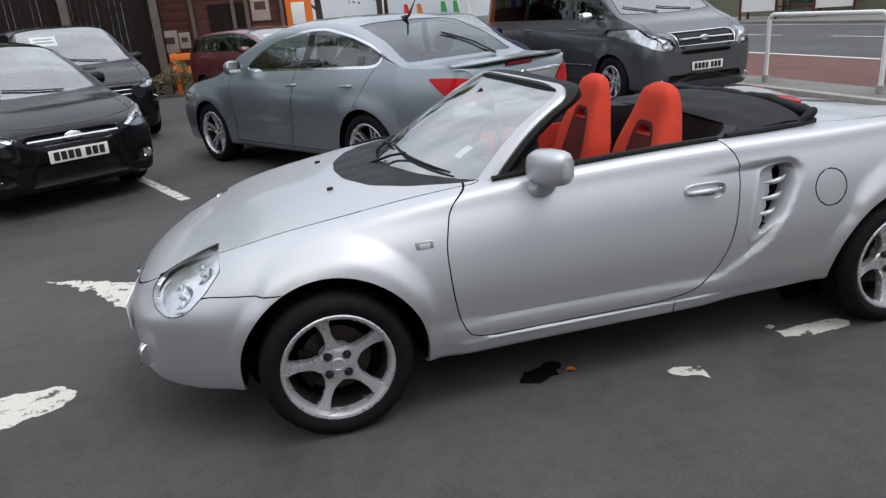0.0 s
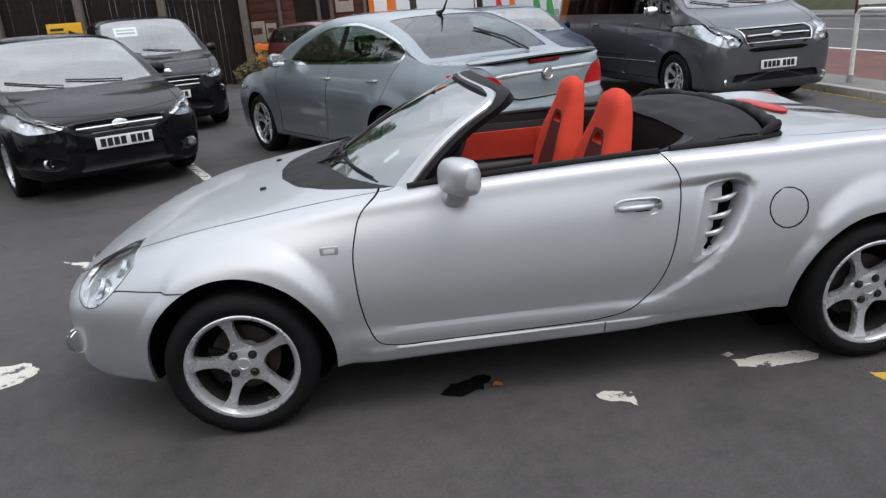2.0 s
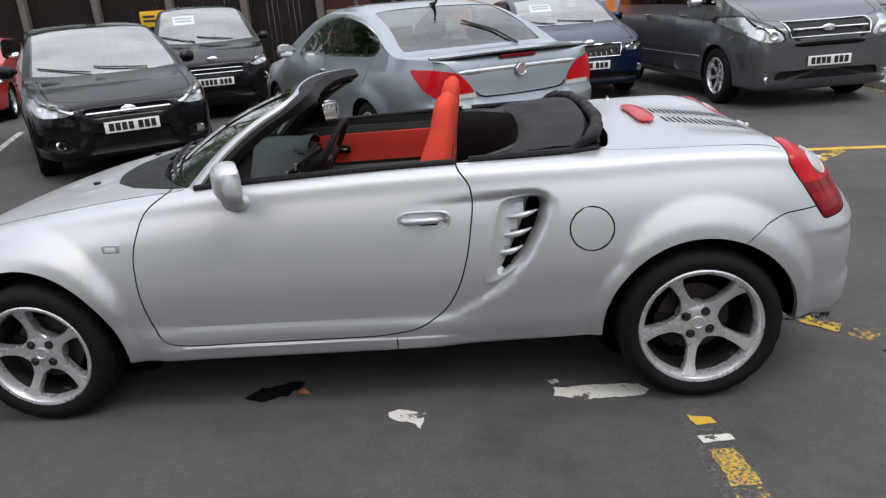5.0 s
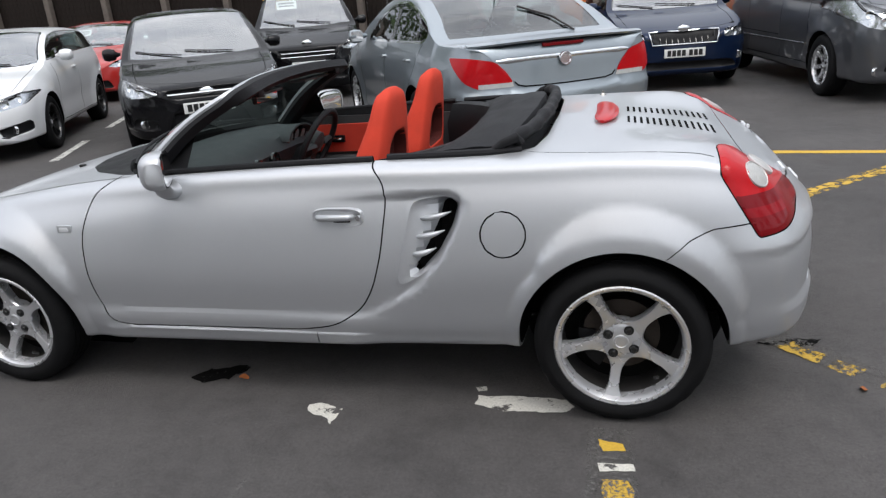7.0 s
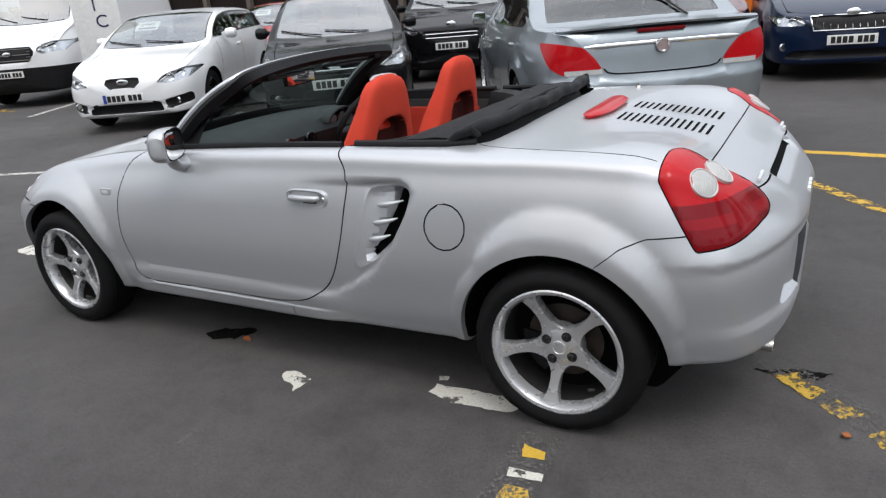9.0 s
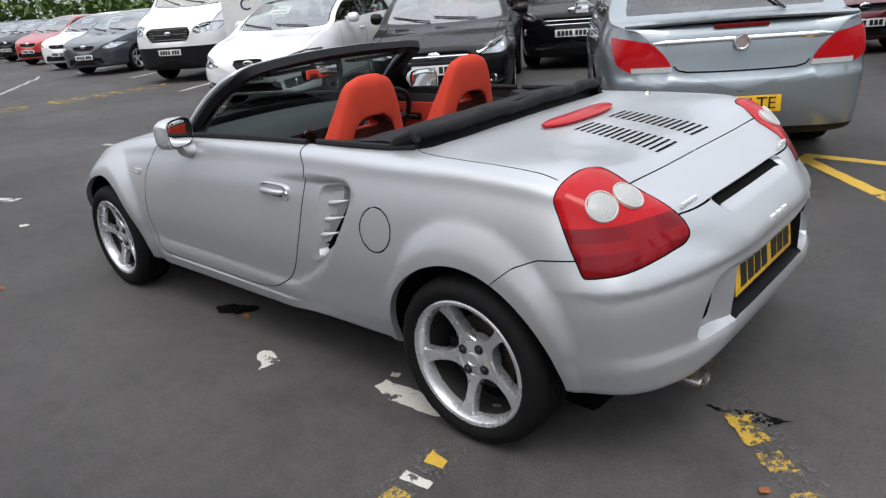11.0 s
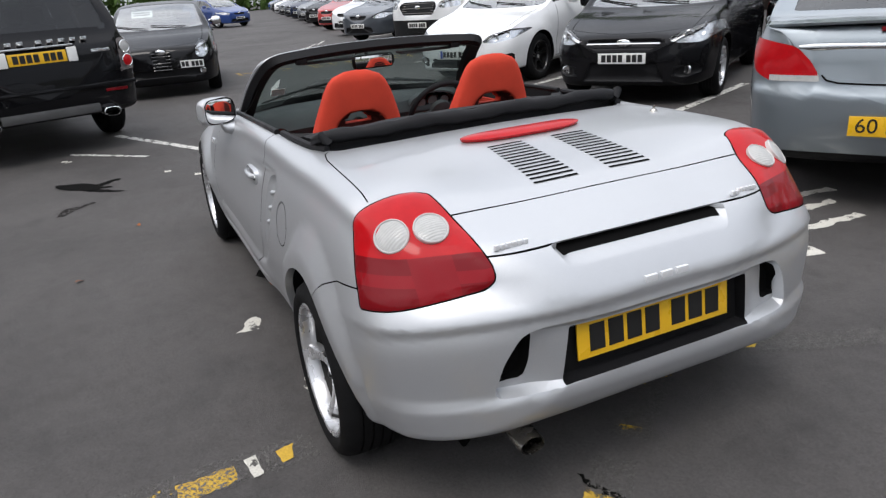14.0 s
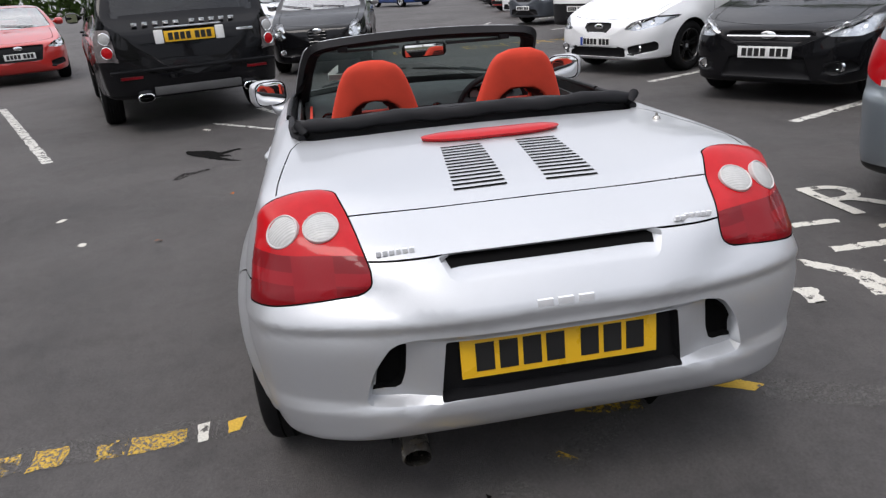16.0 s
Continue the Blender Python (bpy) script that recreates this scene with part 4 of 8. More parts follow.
    bonnet = outline([(-0.715, -0.25), (-0.66, -0.37), (-0.56, -0.455), (-0.27, -0.60), (0.1, -0.640), (0.52, -0.652), (0.62, -0.66), (0.62, 0.66), (0.52, 0.652), (0.1, 0.640), (-0.27, 0.60), (-0.56, 0.455),
                      (-0.66, 0.37), (-0.715, 0.25)], 0.06)
    cowl = outline([(0.135, 0.0), (0.155, 0.2), (0.235, 0.4), (0.36, 0.53), (0.535, 0.618), (0.62, 0.64), (0.8, 0.3), (0.8, -0.3), (0.62, -0.64), (0.535, -0.618), (0.36, -0.53), (0.235, -0.4), (0.155, -0.2)], 0.03)
    opening = outline([(0.335, 0), (0.36, 0.2), (0.435, 0.41), (0.53, 0.55), (0.62, 0.640), (0.9, 0.660), (1.6, 0.666), (1.9, 0.658), (2.07, 0.635), (2.16, 0.58), (2.19, 0.4), (2.20, 0),
                       (2.19, -0.4), (2.16, -0.58), (2.07, -0.635), (1.9, -0.658), (1.6, -0.666), (0.9, -0.660), (0.62, -0.640), (0.53, -0.55), (0.435, -0.41), (0.36, -0.2)], 0.03)
    lamp = outline([(-0.285, 0.755), (-0.34, 0.752), (-0.46, 0.700), (-0.56, 0.632), (-0.622, 0.575), (-0.61, 0.540), (-0.56, 0.518), (-0.50, 0.534), (-0.43, 0.590), (-0.345, 0.680)], 0.05)
    intake = outline([(1.762, 0.782), (1.866, 0.795), (1.914, 0.790), (1.930, 0.763), (1.911, 0.695), (1.847, 0.578), (1.771, 0.520), (1.708, 0.489), (1.697, 0.508), (1.729, 0.65)], 0.025)
    duct = outline([(1.862, 0.772), (1.898, 0.770), (1.906, 0.752), (1.889, 0.689), (1.838, 0.598), (1.770, 0.532), (1.755, 0.541), (1.802, 0.624), (1.842, 0.704)], 0.015)
    fuel = disc(2.072, 0.676, 0.075)
    tail_yz = outline([(0.62, 0.96), (0.56, 0.95), (0.512, 0.885), (0.482, 0.82), (0.459, 0.755), (0.462, 0.722), (0.49, 0.703), (0.58, 0.692), (0.70, 0.675), (0.80, 0.66), (0.95, 0.65), (0.95, 0.96), (0.72, 0.97)], 0.03)
    slot = outline([(-0.297, 0.777), (0.297, 0.777), (0.268, 0.724), (0.235, 0.714), (-0.235, 0.714), (-0.268, 0.724)], 0.015)
    recess = outline([(-0.515, 0.420), (0.515, 0.420), (0.482, 0.525), (0.435, 0.590), (0.38, 0.602), (-0.38, 0.602), (-0.435, 0.590), (-0.482, 0.525)], 0.03)
    plate_box = outline([(-0.322, 0.422), (0.322, 0.422), (0.302, 0.584), (-0.302, 0.584)], 0.006)
    grille = outline([(0.420, 0.456), (0.484, 0.456), (0.472, 0.525), (0.442, 0.570), (0.405, 0.588), (0.396, 0.580), (0.404, 0.50)], 0.014)
    f_side = lambda f: (lambda V: np.where(ay(V) > 0.45, f(V[:, 0], V[:, 2]), 9.0))
    f_top = lambda f: (lambda V: np.where(V[:, 2] > 0.40, f(V[:, 0], V[:, 1]), 9.0))
    f_rear = lambda f: (lambda V: np.where(V[:, 0] > 2.7, f(V[:, 1], V[:, 2]), 9.0))
    tail_plan = outline([(0.530, 2.740), (0.740, 2.728), (0.92, 2.88), (0.92, 3.4), (0.2, 3.4), (0.43, 2.92)], 0.06)
    f_tail = lambda V: np.where(V[:, 0] > 2.5, np.maximum.reduce([tail_yz(ay(V), V[:, 2]), tail_plan(ay(V), V[:, 0]), (2.736 + 0.62 * np.maximum(0.85 - V[:, 2], 0)) - V[:, 0]]), 9.0)
    f_lamp = lambda V: np.where((ay(V) > 0.2) & (V[:, 0] < -0.1), np.maximum(lamp(V[:, 0], V[:, 2]), np.maximum(0.405 + 0.15 * (V[:, 0] + 0.62) - ay(V), V[:, 0] + 0.36)), 9.0)
    f_gril = lambda V: np.where(V[:, 0] > 2.7, grille(ay(V), V[:, 2]), 9.0)

    # shut lines as signed distances from a line, and the stretch over which each one runs
    graph = lambda p, q, pts: q - np.interp(p, [a for a, _ in pts], [b for _, b in pts])
    within = lambda p, a, b: (p > a) & (p < b)
    seams = [
        (lambda V: np.where((ay(V) > 0.5) & (V[:, 0] < 0.1), graph(V[:, 0], V[:, 2], [(-0.55, 0.565), (-0.40, 0.592), (-0.15, 0.594)]), 9.0), lambda V: within(V[:, 0], -0.52, -0.1)),
        (lambda V: np.where((ay(V) > 0.4) & (V[:, 0] > 2.4), graph(V[:, 0], V[:, 2], [(2.57, 0.600), (2.60, 0.626), (2.65, 0.668), (2.72, 0.697), (2.90, 0.715)]), 9.0), lambda V: within(V[:, 0], 2.57, 2.87)),
        (lambda V: np.where((V[:, 2] > 0.80) & (V[:, 0] > 2.0), graph(V[:, 0], ay(V), [(2.10, 0.585), (2.13, 0.610), (2.165, 0.630), (2.25, 0.648), (2.45, 0.662), (2.75, 0.680)]), 9.0), lambda V: within(V[:, 0], 2.10, 2.72)),
        (lambda V: np.where((V[:, 2] > 0.70) & (V[:, 0] > 2.7), V[:, 0] - 2.840, 9.0), lambda V: ay(V) < 0.53),
        (lambda V: np.where((ay(V) > 0.5) & (V[:, 2] < 0.295), V[:, 0] - 1.365, 9.0), lambda V: V[:, 2] < 0.294),
        (lambda V: np.where(V[:, 0] > 2.8, V[:, 2] - 0.774, 9.0), lambda V: (ay(V) < 0.50) & (ay(V) > 0.290)),
    ]
    fd, fb, fi, fu, fs_, fr_, fp_ = f_side(door), f_top(bonnet), f_side(intake), f_side(fuel), f_rear(slot), f_rear(recess), f_rear(plate_box)
    for f in (f_side(arch_f), f_side(arch_r), f_top(opening), f_top(cowl), f_lamp, lambda V: f_lamp(V) - 1.2 * g, f_tail, lambda V: f_tail(V) - 0.7 * g, fi, lambda V: fi(V) + 0.012, lambda V: fi(V) - 0.016, f_side(duct),
              fs_, lambda V: fs_(V) + 0.012, fr_, lambda V: fr_(V) + 0.014, fp_, lambda V: fp_(V) + 0.006, f_gril, lambda V: f_gril(V) + 0.008):
        sh.cut(f)
    for f in (fd, fb, fu):
        sh.cut(lambda V, f=f: f(V) - g)
        sh.cut(lambda V, f=f: f(V) + g)
    for f, _ in seams:
        sh.cut(lambda V, f=f: f(V) - 0.8 * g)
        sh.cut(lambda V, f=f: f(V) + 0.8 * g)
    sh.cut(lambda V: np.where(fs_(V) < 0.0, V[:, 2] - 0.745, 9.0))
    sh.cut(lambda V: np.where(f_tail(V) < 0.0, V[:, 2] - 0.784, 9.0))
    # sink recesses
    V = sh.V
    dpt = 0.040 * step(0.0, -0.02, fi(V)) * step(1.72, 1.88, V[:, 0]) + 0.05 * step(0.004, -0.004, f_side(duct)(V)) * step(0.0, -0.01, fi(V))
    V[:, 1] -= np.sign(V[:, 1]) * dpt
    V[:, 1] += np.sign(V[:, 1]) * 0.004 * step(0.016, 0.004, np.abs(fi(V)))
    V[:, 0] -= 0.055 * step(0.0, -0.02, fs_(V)) * step(0.72, 0.78, V[:, 2])
    V[:, 0] -= 0.034 * step(0.0, -0.014, fr_(V)) * (0.35 + 0.65 * step(0.31, 0.42, ay(V)))
    V[:, 0] -= 0.020 * step(0.0, -0.006, fp_(V)) + 0.03 * step(0.0, -0.008, f_gril(V))
    V[:, 0] = np.where(fp_(V) < -0.005, np.minimum(V[:, 0], 3.054), V[:, 0])
    level = V[:, 2].copy()
    lift = 0.008 * step(0.0, -0.012, f_tail(V)) + 0.004 * step(0.0, -0.008, f_lamp(V))
    sh.outward()
    sh.V = V + lift[:, None] * sh.normals()

    def pick(C):
        n = np.full(len(C), "body", dtype=object)
        n[(fd(C) < 0)] = "door"
        n[(fb(C) < 0) & (C[:, 0] < 0.62)] = "bonnet"
        n[(C[:, 2] > 0.8) & (C[:, 0] > 2.06) & (seams[3][0](C) < 0) & (seams[2][0](C) < 0)] = "engine_lid"
        n[fu(C) < 0] = "fuel_flap"
        n[(np.abs(fd(C)) < g) | (np.abs(fb(C)) < g) | (np.abs(fu(C)) < g)] = "gap"
        for f, ok in seams:
            n[(np.abs(f(C)) < 0.8 * g) & ok(C)] = "gap"
        n[f_top(cowl)(C) < 0] = "cowl"
        n[f_top(opening)(C) < 0] = "open"
        n[fi(C) < 0] = "scoop"
        n[f_side(duct)(C) < 0] = "duct"
        n[(fs_(C) < 0) | (fr_(C) < 0)] = "recess"
        n[(fs_(C) < -0.012) & (C[:, 2] > 0.745)] = "slot"
        n[fp_(C) < 0] = "plate_box"
        n[f_gril(C) < 0.0] = "duct"
        n[(f_lamp(C) < 1.2 * g) & (C[:, 2] < 0.70)] = "gap"
        n[f_lamp(C) < 0] = "lamp"
        n[f_tail(C) < 0.7 * g] = "gap"
        t = f_tail(C) < 0
        n[t] = "tail_red"
        n[t & (np.array([level[list(f)].mean() for f in sh.F]) < 0.784)] = "tail_dark"
        n[(f_side(arch_f)(C) < 0) | (f_side(arch_r)(C) < 0)] = "arch"
        return n

    sh.name(pick)
    N = sh.outward()
    # outer skin takes its shading from its own faces, and evenly over the flares
    sunk = np.isin(sh.names, ["recess", "scoop", "slot", "plate_box", "duct"])
    No = sh.normals(~sunk)
    N = np.where(np.linalg.norm(No, axis=1, keepdims=True) > 0.5, No, N)
    V = sh.V
    band = np.zeros(len(V), bool)
    for hub, R, top in flares:
        r = np.hypot(V[:, 0] - hub[0], V[:, 2] - hub[1])
        band |= (r < R + top + 0.10) & (r > R - 0.06) & (ay(V) > 0.55) & (f_tail(V) > 0.02)
    band |= (np.abs(f_hol(V)) < 0.03) & (ay(V) > 0.5)
    N = sh.even_normals(N, band, 0.010)
    tail_band = (V[:, 0] > 2.72) & (V[:, 2] < 0.80) & (V[:, 2] > 0.30) & (f_tail(V) > 0.004) & (fs_(V) > -1e-4) & (fr_(V) > -1e-4)
    N = sh.even_normals(N, tail_band, 0.008)
    N = sh.even_normals(N, tail_band & (V[:, 2] > 0.668) & (V[:, 0] > 2.86), 0.030)

    def panel(name, key, material, parent=root, label="", sink=0.0, want=None, own=False):
        keep = sh.names
        if want is not None:
            C = sh.centres()
            sh.names = np.where(want(C), keep, "")
        r = sh.take(key, N, sink)
        sh.names = keep
        if r:
            me = mesh_from(name, r[0], r[1], None if own else r[2])
            return part(name, crisp(me) if own else me, material, parent, label, angle=28)

    left, right = (lambda C: C[:, 1] < 0), (lambda C: C[:, 1] >= 0)
    body = panel("body", "body", SILVER)
    panel("bonnet", "bonnet", SILVER)
    panel("engine_lid", "engine_lid", SILVER)
    panel("shut_line", "gap", GAP, sink=0.005)
    panel("cowl_panel", "cowl", BLACK_TRIM, label="black plastic scuttle panel")
    panel("bumper_recess", "recess", SILVER, own=True)
    panel("plate_recess", "plate_box", BLACK_TRIM, own=True)
    panel("lid_slot", "slot", GAP, own=True)
    for w in (left, right):
        panel("door", "door", SILVER, want=w)
        panel("fuel_flap", "fuel_flap", SILVER, want=w) if w is left else panel("body_patch", "fuel_flap", SILVER, want=w)
        panel("intake_scoop", "scoop", SILVER, want=w, own=True)
        panel("air_duct", "duct", GAP, want=lambda C, w=w: w(C) & (C[:, 0] < 2.5), own=True)
        panel("bumper_vent", "duct", GAP, want=lambda C, w=w: w(C) & (C[:, 0] > 2.5), own=True)
        hl = panel("headlight", "lamp", LAMP_GLASS, want=w, label="clear covered headlamp")
        keep = sh.names
        sh.names = np.where(w(sh.centres()), keep, "")
        vs, fs, ns = sh.take("lamp", N, 0.024)
        sh.names = keep
        part("reflector", mesh_from("reflector", vs, fs, ns), REFLECTOR, hl)
        s = -1 if w is left else 1
        vs, fs = sh.rim("lamp", lambda p: p + np.array([0.018, -s * 0.020, -0.006]))
        fs = [f for f in fs if vs[f[0]][1] * s > 0]
        lf = crisp(mesh_from("lamp_frame", vs, fs))
        bmesh.ops.delete(lf, geom=[v for v in lf.verts if not v.link_faces], context="VERTS")
        part("lamp_frame", lf, REFLECTOR, hl)
        for cx, cz, rr in ((-0.530, 0.590, 0.043), (-0.445, 0.655, 0.036)):
            k = np.argmin(np.linalg.norm(sh.V[:, [0, 2]] - np.array([cx, cz]), axis=1) + 9.0 * (sh.V[:, 1] * s < 0.3))
            nn, pp = Vector(N[k]), Vector(sh.V[k])
            aim = (nn + Vector((-0.8, 0, 0.0))).normalized()
            m = Matrix.Translation(pp - nn * 0.017) @ aim.to_track_quat("Z", "Y").to_matrix().to_4x4()
            bowl = lathe([(0.0, -0.016), (rr * 0.35, -0.015), (rr * 0.8, -0.006), (rr, 0.0), (rr + 0.003, -0.001), (rr + 0.003, -0.014)], 28, "z")
            bmesh.ops.transform(bowl, matrix=m, verts=bowl.verts)
            part("lamp_bowl", bowl, CHROME, hl)
            bulb = lathe([(0.0, 0.0), (0.009, -0.002), (0.011, -0.016)], 14, "z")
            bmesh.ops.transform(bulb, matrix=m, verts=bulb.verts)
            part("bulb", bulb, CLEAR_LENS, hl)
        tl = panel("tail_light", "tail_red", RED_LENS, want=w, label="red tail lamp with two round clear lenses")
        panel("lower_lens", "tail_dark", DARK_RED_LENS, tl, want=w)
        sh.names = np.where(np.isin(keep, ("tail_red", "tail_dark")) & w(sh.centres()), "tail", "")
        vs, fs = sh.rim("tail", lambda p: p + np.array([-0.010, -s * 0.006, 0.0]))
        sh.names = keep
        part("lamp_gasket", gasket(vs, fs, 0.0023), GAP, tl)
        # round lenses: domes set into the lamp, square to its skin
        for ey, ez in ((0.667, 0.835), (0.569, 0.844)):
            near = np.argmin(np.linalg.norm(sh.V[:, 1:] - np.array([s * ey, ez]), axis=1) + 9.0 * (sh.V[:, 0] < 2.5))
            pp = Vector(sh.V[near])
            about = np.linalg.norm(sh.V - sh.V[near], axis=1) < 0.045
            nn = Vector(N[about].mean(axis=0)).normalized()
            m = Matrix.Translation(Vector((pp.x, s * ey, ez)) - nn * 0.001) @ nn.to_track_quat("Z", "Y").to_matrix().to_4x4()
            ring = lathe([(0.0415, -0.02), (0.0415, 0.004), (0.0440, 0.006), (0.0465, 0.004), (0.0465, -0.02)], 36, "z")
            bmesh.ops.transform(ring, matrix=m, verts=ring.verts)
            part("lens_ring", ring, LENS_RIM, tl)
            eye_ = lathe([(0.0, 0.010), (0.020, 0.009), (0.035, 0.006), (0.0420, 0.003), (0.0420, -0.02)], 36, "z")
            bmesh.ops.transform(eye_, matrix=m, verts=eye_.verts)
            part("clear_lens", eye_, CLEAR_LENS, tl)
        # black block added behind the vent keeps its opening dark
        part("vent_backing", block(2.985, 3.02, min(s * 0.37, s * 0.50), max(s * 0.37, s * 0.50), 0.43, 0.61), GAP, root)
    # turned-in lips and liners of the wheel arches
    keep = sh.names
    for hx in (0.0, 2.45):
        for sd in (-1, 1):
            C = sh.centres()
            near = (np.abs(C[:, 0] - hx) < 0.6) & (C[:, 1] * sd > 0)
            sh.names = np.where((keep == "arch") & ~near, "", keep)
            vs, fs = sh.rim("arch", lambda p: p - np.array([0, sd * 0.028, 0]))
            fs = [f for f in fs if vs[f[0]][1] * sd > 0 and abs(vs[f[0]][0] - hx) < 0.6]
            part("arch_lip", mesh_from("arch_lip", vs, fs), SILVER, root)
            vs, fs = sh.rim("arch", lambda p: np.array([p[0], sd * 0.44, p[2]]))
            vs = [np.array(v) - np.array([0, sd * 0.027, 0]) for v in vs]
            fs = [f for f in fs if vs[f[0]][1] * sd > 0 and abs(vs[f[0]][0] - hx) < 0.6]
            part("arch_liner", mesh_from("arch_liner", vs, fs), GAP, root)
    sh.names = keep
    for hx in (0.0, 2.45):
        for s in (-1, 1):
            part("arch_wall", sheet(lambda u, v: (hx + u * math.cos(v), s * 0.44, 0.29 + u * math.sin(v)), np.linspace(0.0, 0.37, 3), np.linspace(0, 2 * math.pi, 25)), GAP, root)
    # cockpit edge turned down into the tub
    vs, fs = sh.rim("open", lambda p: p - np.array([0, math.copysign(0.012, p[1]) if abs(p[1]) > 0.3 else 0, 0.07]))
    part("cockpit_edge", mesh_from("cockpit_edge", vs, fs), BLACK_TRIM, root)
    return sh


roadster = empty("roadster", "silver two-seat roadster with its black soft top folded down", "car")
skin = roadster_body(roadster)
for wx, rw, tw, rr_ in ((0.0, 0.280, 0.185, 0.203), (2.45, 0.288, 0.205, 0.214)):
    for s in (-1, 1):
        w_ = wheel(roadster, rw, tw, rr_, 5, ALLOY, (0.050, 0.0175, 0.032))
        w_.matrix_basis = pose(wx, s * (0.738 if wx < 1 else 0.724), rw + 0.008, 0, -12 if wx < 1 else -28, 0 if s < 0 else 180)

# ---- the roadster's cabin and fittings ----
def deck_z(x, y):
    """Height of the roadster's upper skin."""
    q = roadster_section(x, np.linspace(0, 1, 150))[95:]
    return float(np.interp(abs(y), q[::-1, 1], q[::-1, 2]))


def flank_y(x, z):
    """Half width of the roadster's flank, flares included."""
    q = roadster_section(x, np.linspace(0, 1, 150))[40:115]
    y = float(np.interp(z, q[:, 2], q[:, 1]))
    return y


def windscreen_edge(s, t, out=0.0):
    """A point of the windscreen: s from -1 to 1 across, t from 0 at the base to 1 at the header."""
    yb, yt = 0.632 + out, 0.535 + out
    xb, zb_ = 0.345 + 0.275 * s * s, 0.862 - 0.020 * s * s
    xt, zt_ = 0.975 + 0.065 * s * s, 1.163 - 0.018 * s * s
    y = (yb + (yt - yb) * t) * s
    bow = 0.030 * math.sin(math.pi * t)
    return Vector((xb + (xt - xb) * t - bow * 0.45, y, zb_ + (zt_ - zb_) * t + bow))


R = roadster
part("windscreen", sheet(lambda u, v: windscreen_edge(u, v), np.linspace(-1, 1, 25), np.linspace(-0.02, 0.985, 11)), SCREEN_GLASS, R)
# frame: silver outer band, black inner weather strip
arm = [(1.0, t) for t in np.linspace(-0.03, 0.80, 11)] + [(0.992, 0.87), (0.972, 0.925), (0.94, 0.965), (0.895, 0.99)]
U = [(-s, t) for s, t in arm] + [(s, 1.0) for s in np.linspace(-0.83, 0.83, 15)] + [(s, t) for s, t in arm[::-1]]


def frame_band(inset, outset, lift, thick):
    rows, full = [], outset
    for s, t in U:
        outset = full * (1.0 - 0.55 * float(step(0.80, 0.97, t)))
        p = windscreen_edge(s, t)
        c = windscreen_edge(s * 0.9, min(t, 1.0) * 0.93)
        e = (p - c).normalized()
        n = Vector((-0.46, 0, 0.89)) if t > 0.97 else Vector((-0.46, 0.42 * s, 0.78)).normalized()
        rows.append([p - e * inset + n * lift, p + e * outset * 0.7 + n * (lift + 0.006), p + e * outset + n * (lift - 0.004), p + e * outset - n * thick, p - e * inset * 0.6 - n * thick])
    return loft(rows)


part("windscreen_frame", frame_band(0.016, 0.048, 0.008, 0.014), SILVER, R, "silver windscreen surround")
rows = []
for s, t in U:
    p = windscreen_edge(s, t)
    c = windscreen_edge(s * 0.9, min(t, 1.0) * 0.93)
    e = (p - c).normalized()
    back = Vector((0.62, -0.30 * s, -0.32)).normalized()
    up = Vector((0, 0, 0.012 * float(step(0.80, 0.97, t))))
    rows.append([p - e * 0.022 + back * 0.012, p + e * (0.048 - 0.024 * float(step(0.80, 0.97, t))) + back * 0.006 + up, p + e * 0.062 + back * 0.022 + up, p + e * 0.050 + back * 0.058, p - e * 0.006 + back * 0.064, p - e * 0.030 + back * 0.040])
part("weather_strip", loft(rows), VINYL, R, "black rubber frame lining")
rows = []
for s in np.linspace(-1, 1, 31):
    k = 1.0 - 0.62 * abs(s) ** 7
    rows.append([(0.985 + 0.06 * s * s - 0.012 * abs(s) ** 7 + dx * k, 0.545 * s, 1.150 - 0.018 * s * s - 0.030 * abs(s) ** 9 + dz * k) for dx, dz in ((-0.03, 0.022), (0.02, 0.030), (0.060, 0.024), (0.080, 0.004), (0.066, -0.020), (0.0, -0.028), (-0.04, -0.012))])
part("header_rail", loft(rows), VINYL, R, "black padded header rail")
for s in (-1, 1):
    part("roof_latch", block(1.04, 1.085, s * 0.40 - 0.025, s * 0.40 + 0.025, 1.105, 1.130, 0.005), BLACK_TRIM, R)
    part("sun_visor", block(0.955, 1.035, s * 0.26 - 0.14, s * 0.26 + 0.14, 1.098, 1.110, 0.005), DASH, R)
# interior mirror
bm = loft([[(0.865 + 0.012 * math.cos(a) * k + 0.01 * (1 - k), y, 1.065 + 0.036 * k * math.sin(a)) for a in np.linspace(0, 2 * math.pi, 17)[:-1]] for y, k in ((-0.090, 0.5), (-0.080, 0.9), (-0.055, 1.0), (0.105, 1.0), (0.130, 0.9), (0.140, 0.5))])
rear_mirror = part("rear_view_mirror", bm, BLACK_TRIM, R)
part("mirror_glass", block(0.8775, 0.881, -0.075, 0.125, 1.036, 1.094, 0.001), MIRROR, rear_mirror)
part("mirror_stem", tube([(0.86, 0, 1.09), (0.83, 0, 1.115), (0.85, 0, 1.125)], 0.010, 8), BLACK_TRIM, rear_mirror)
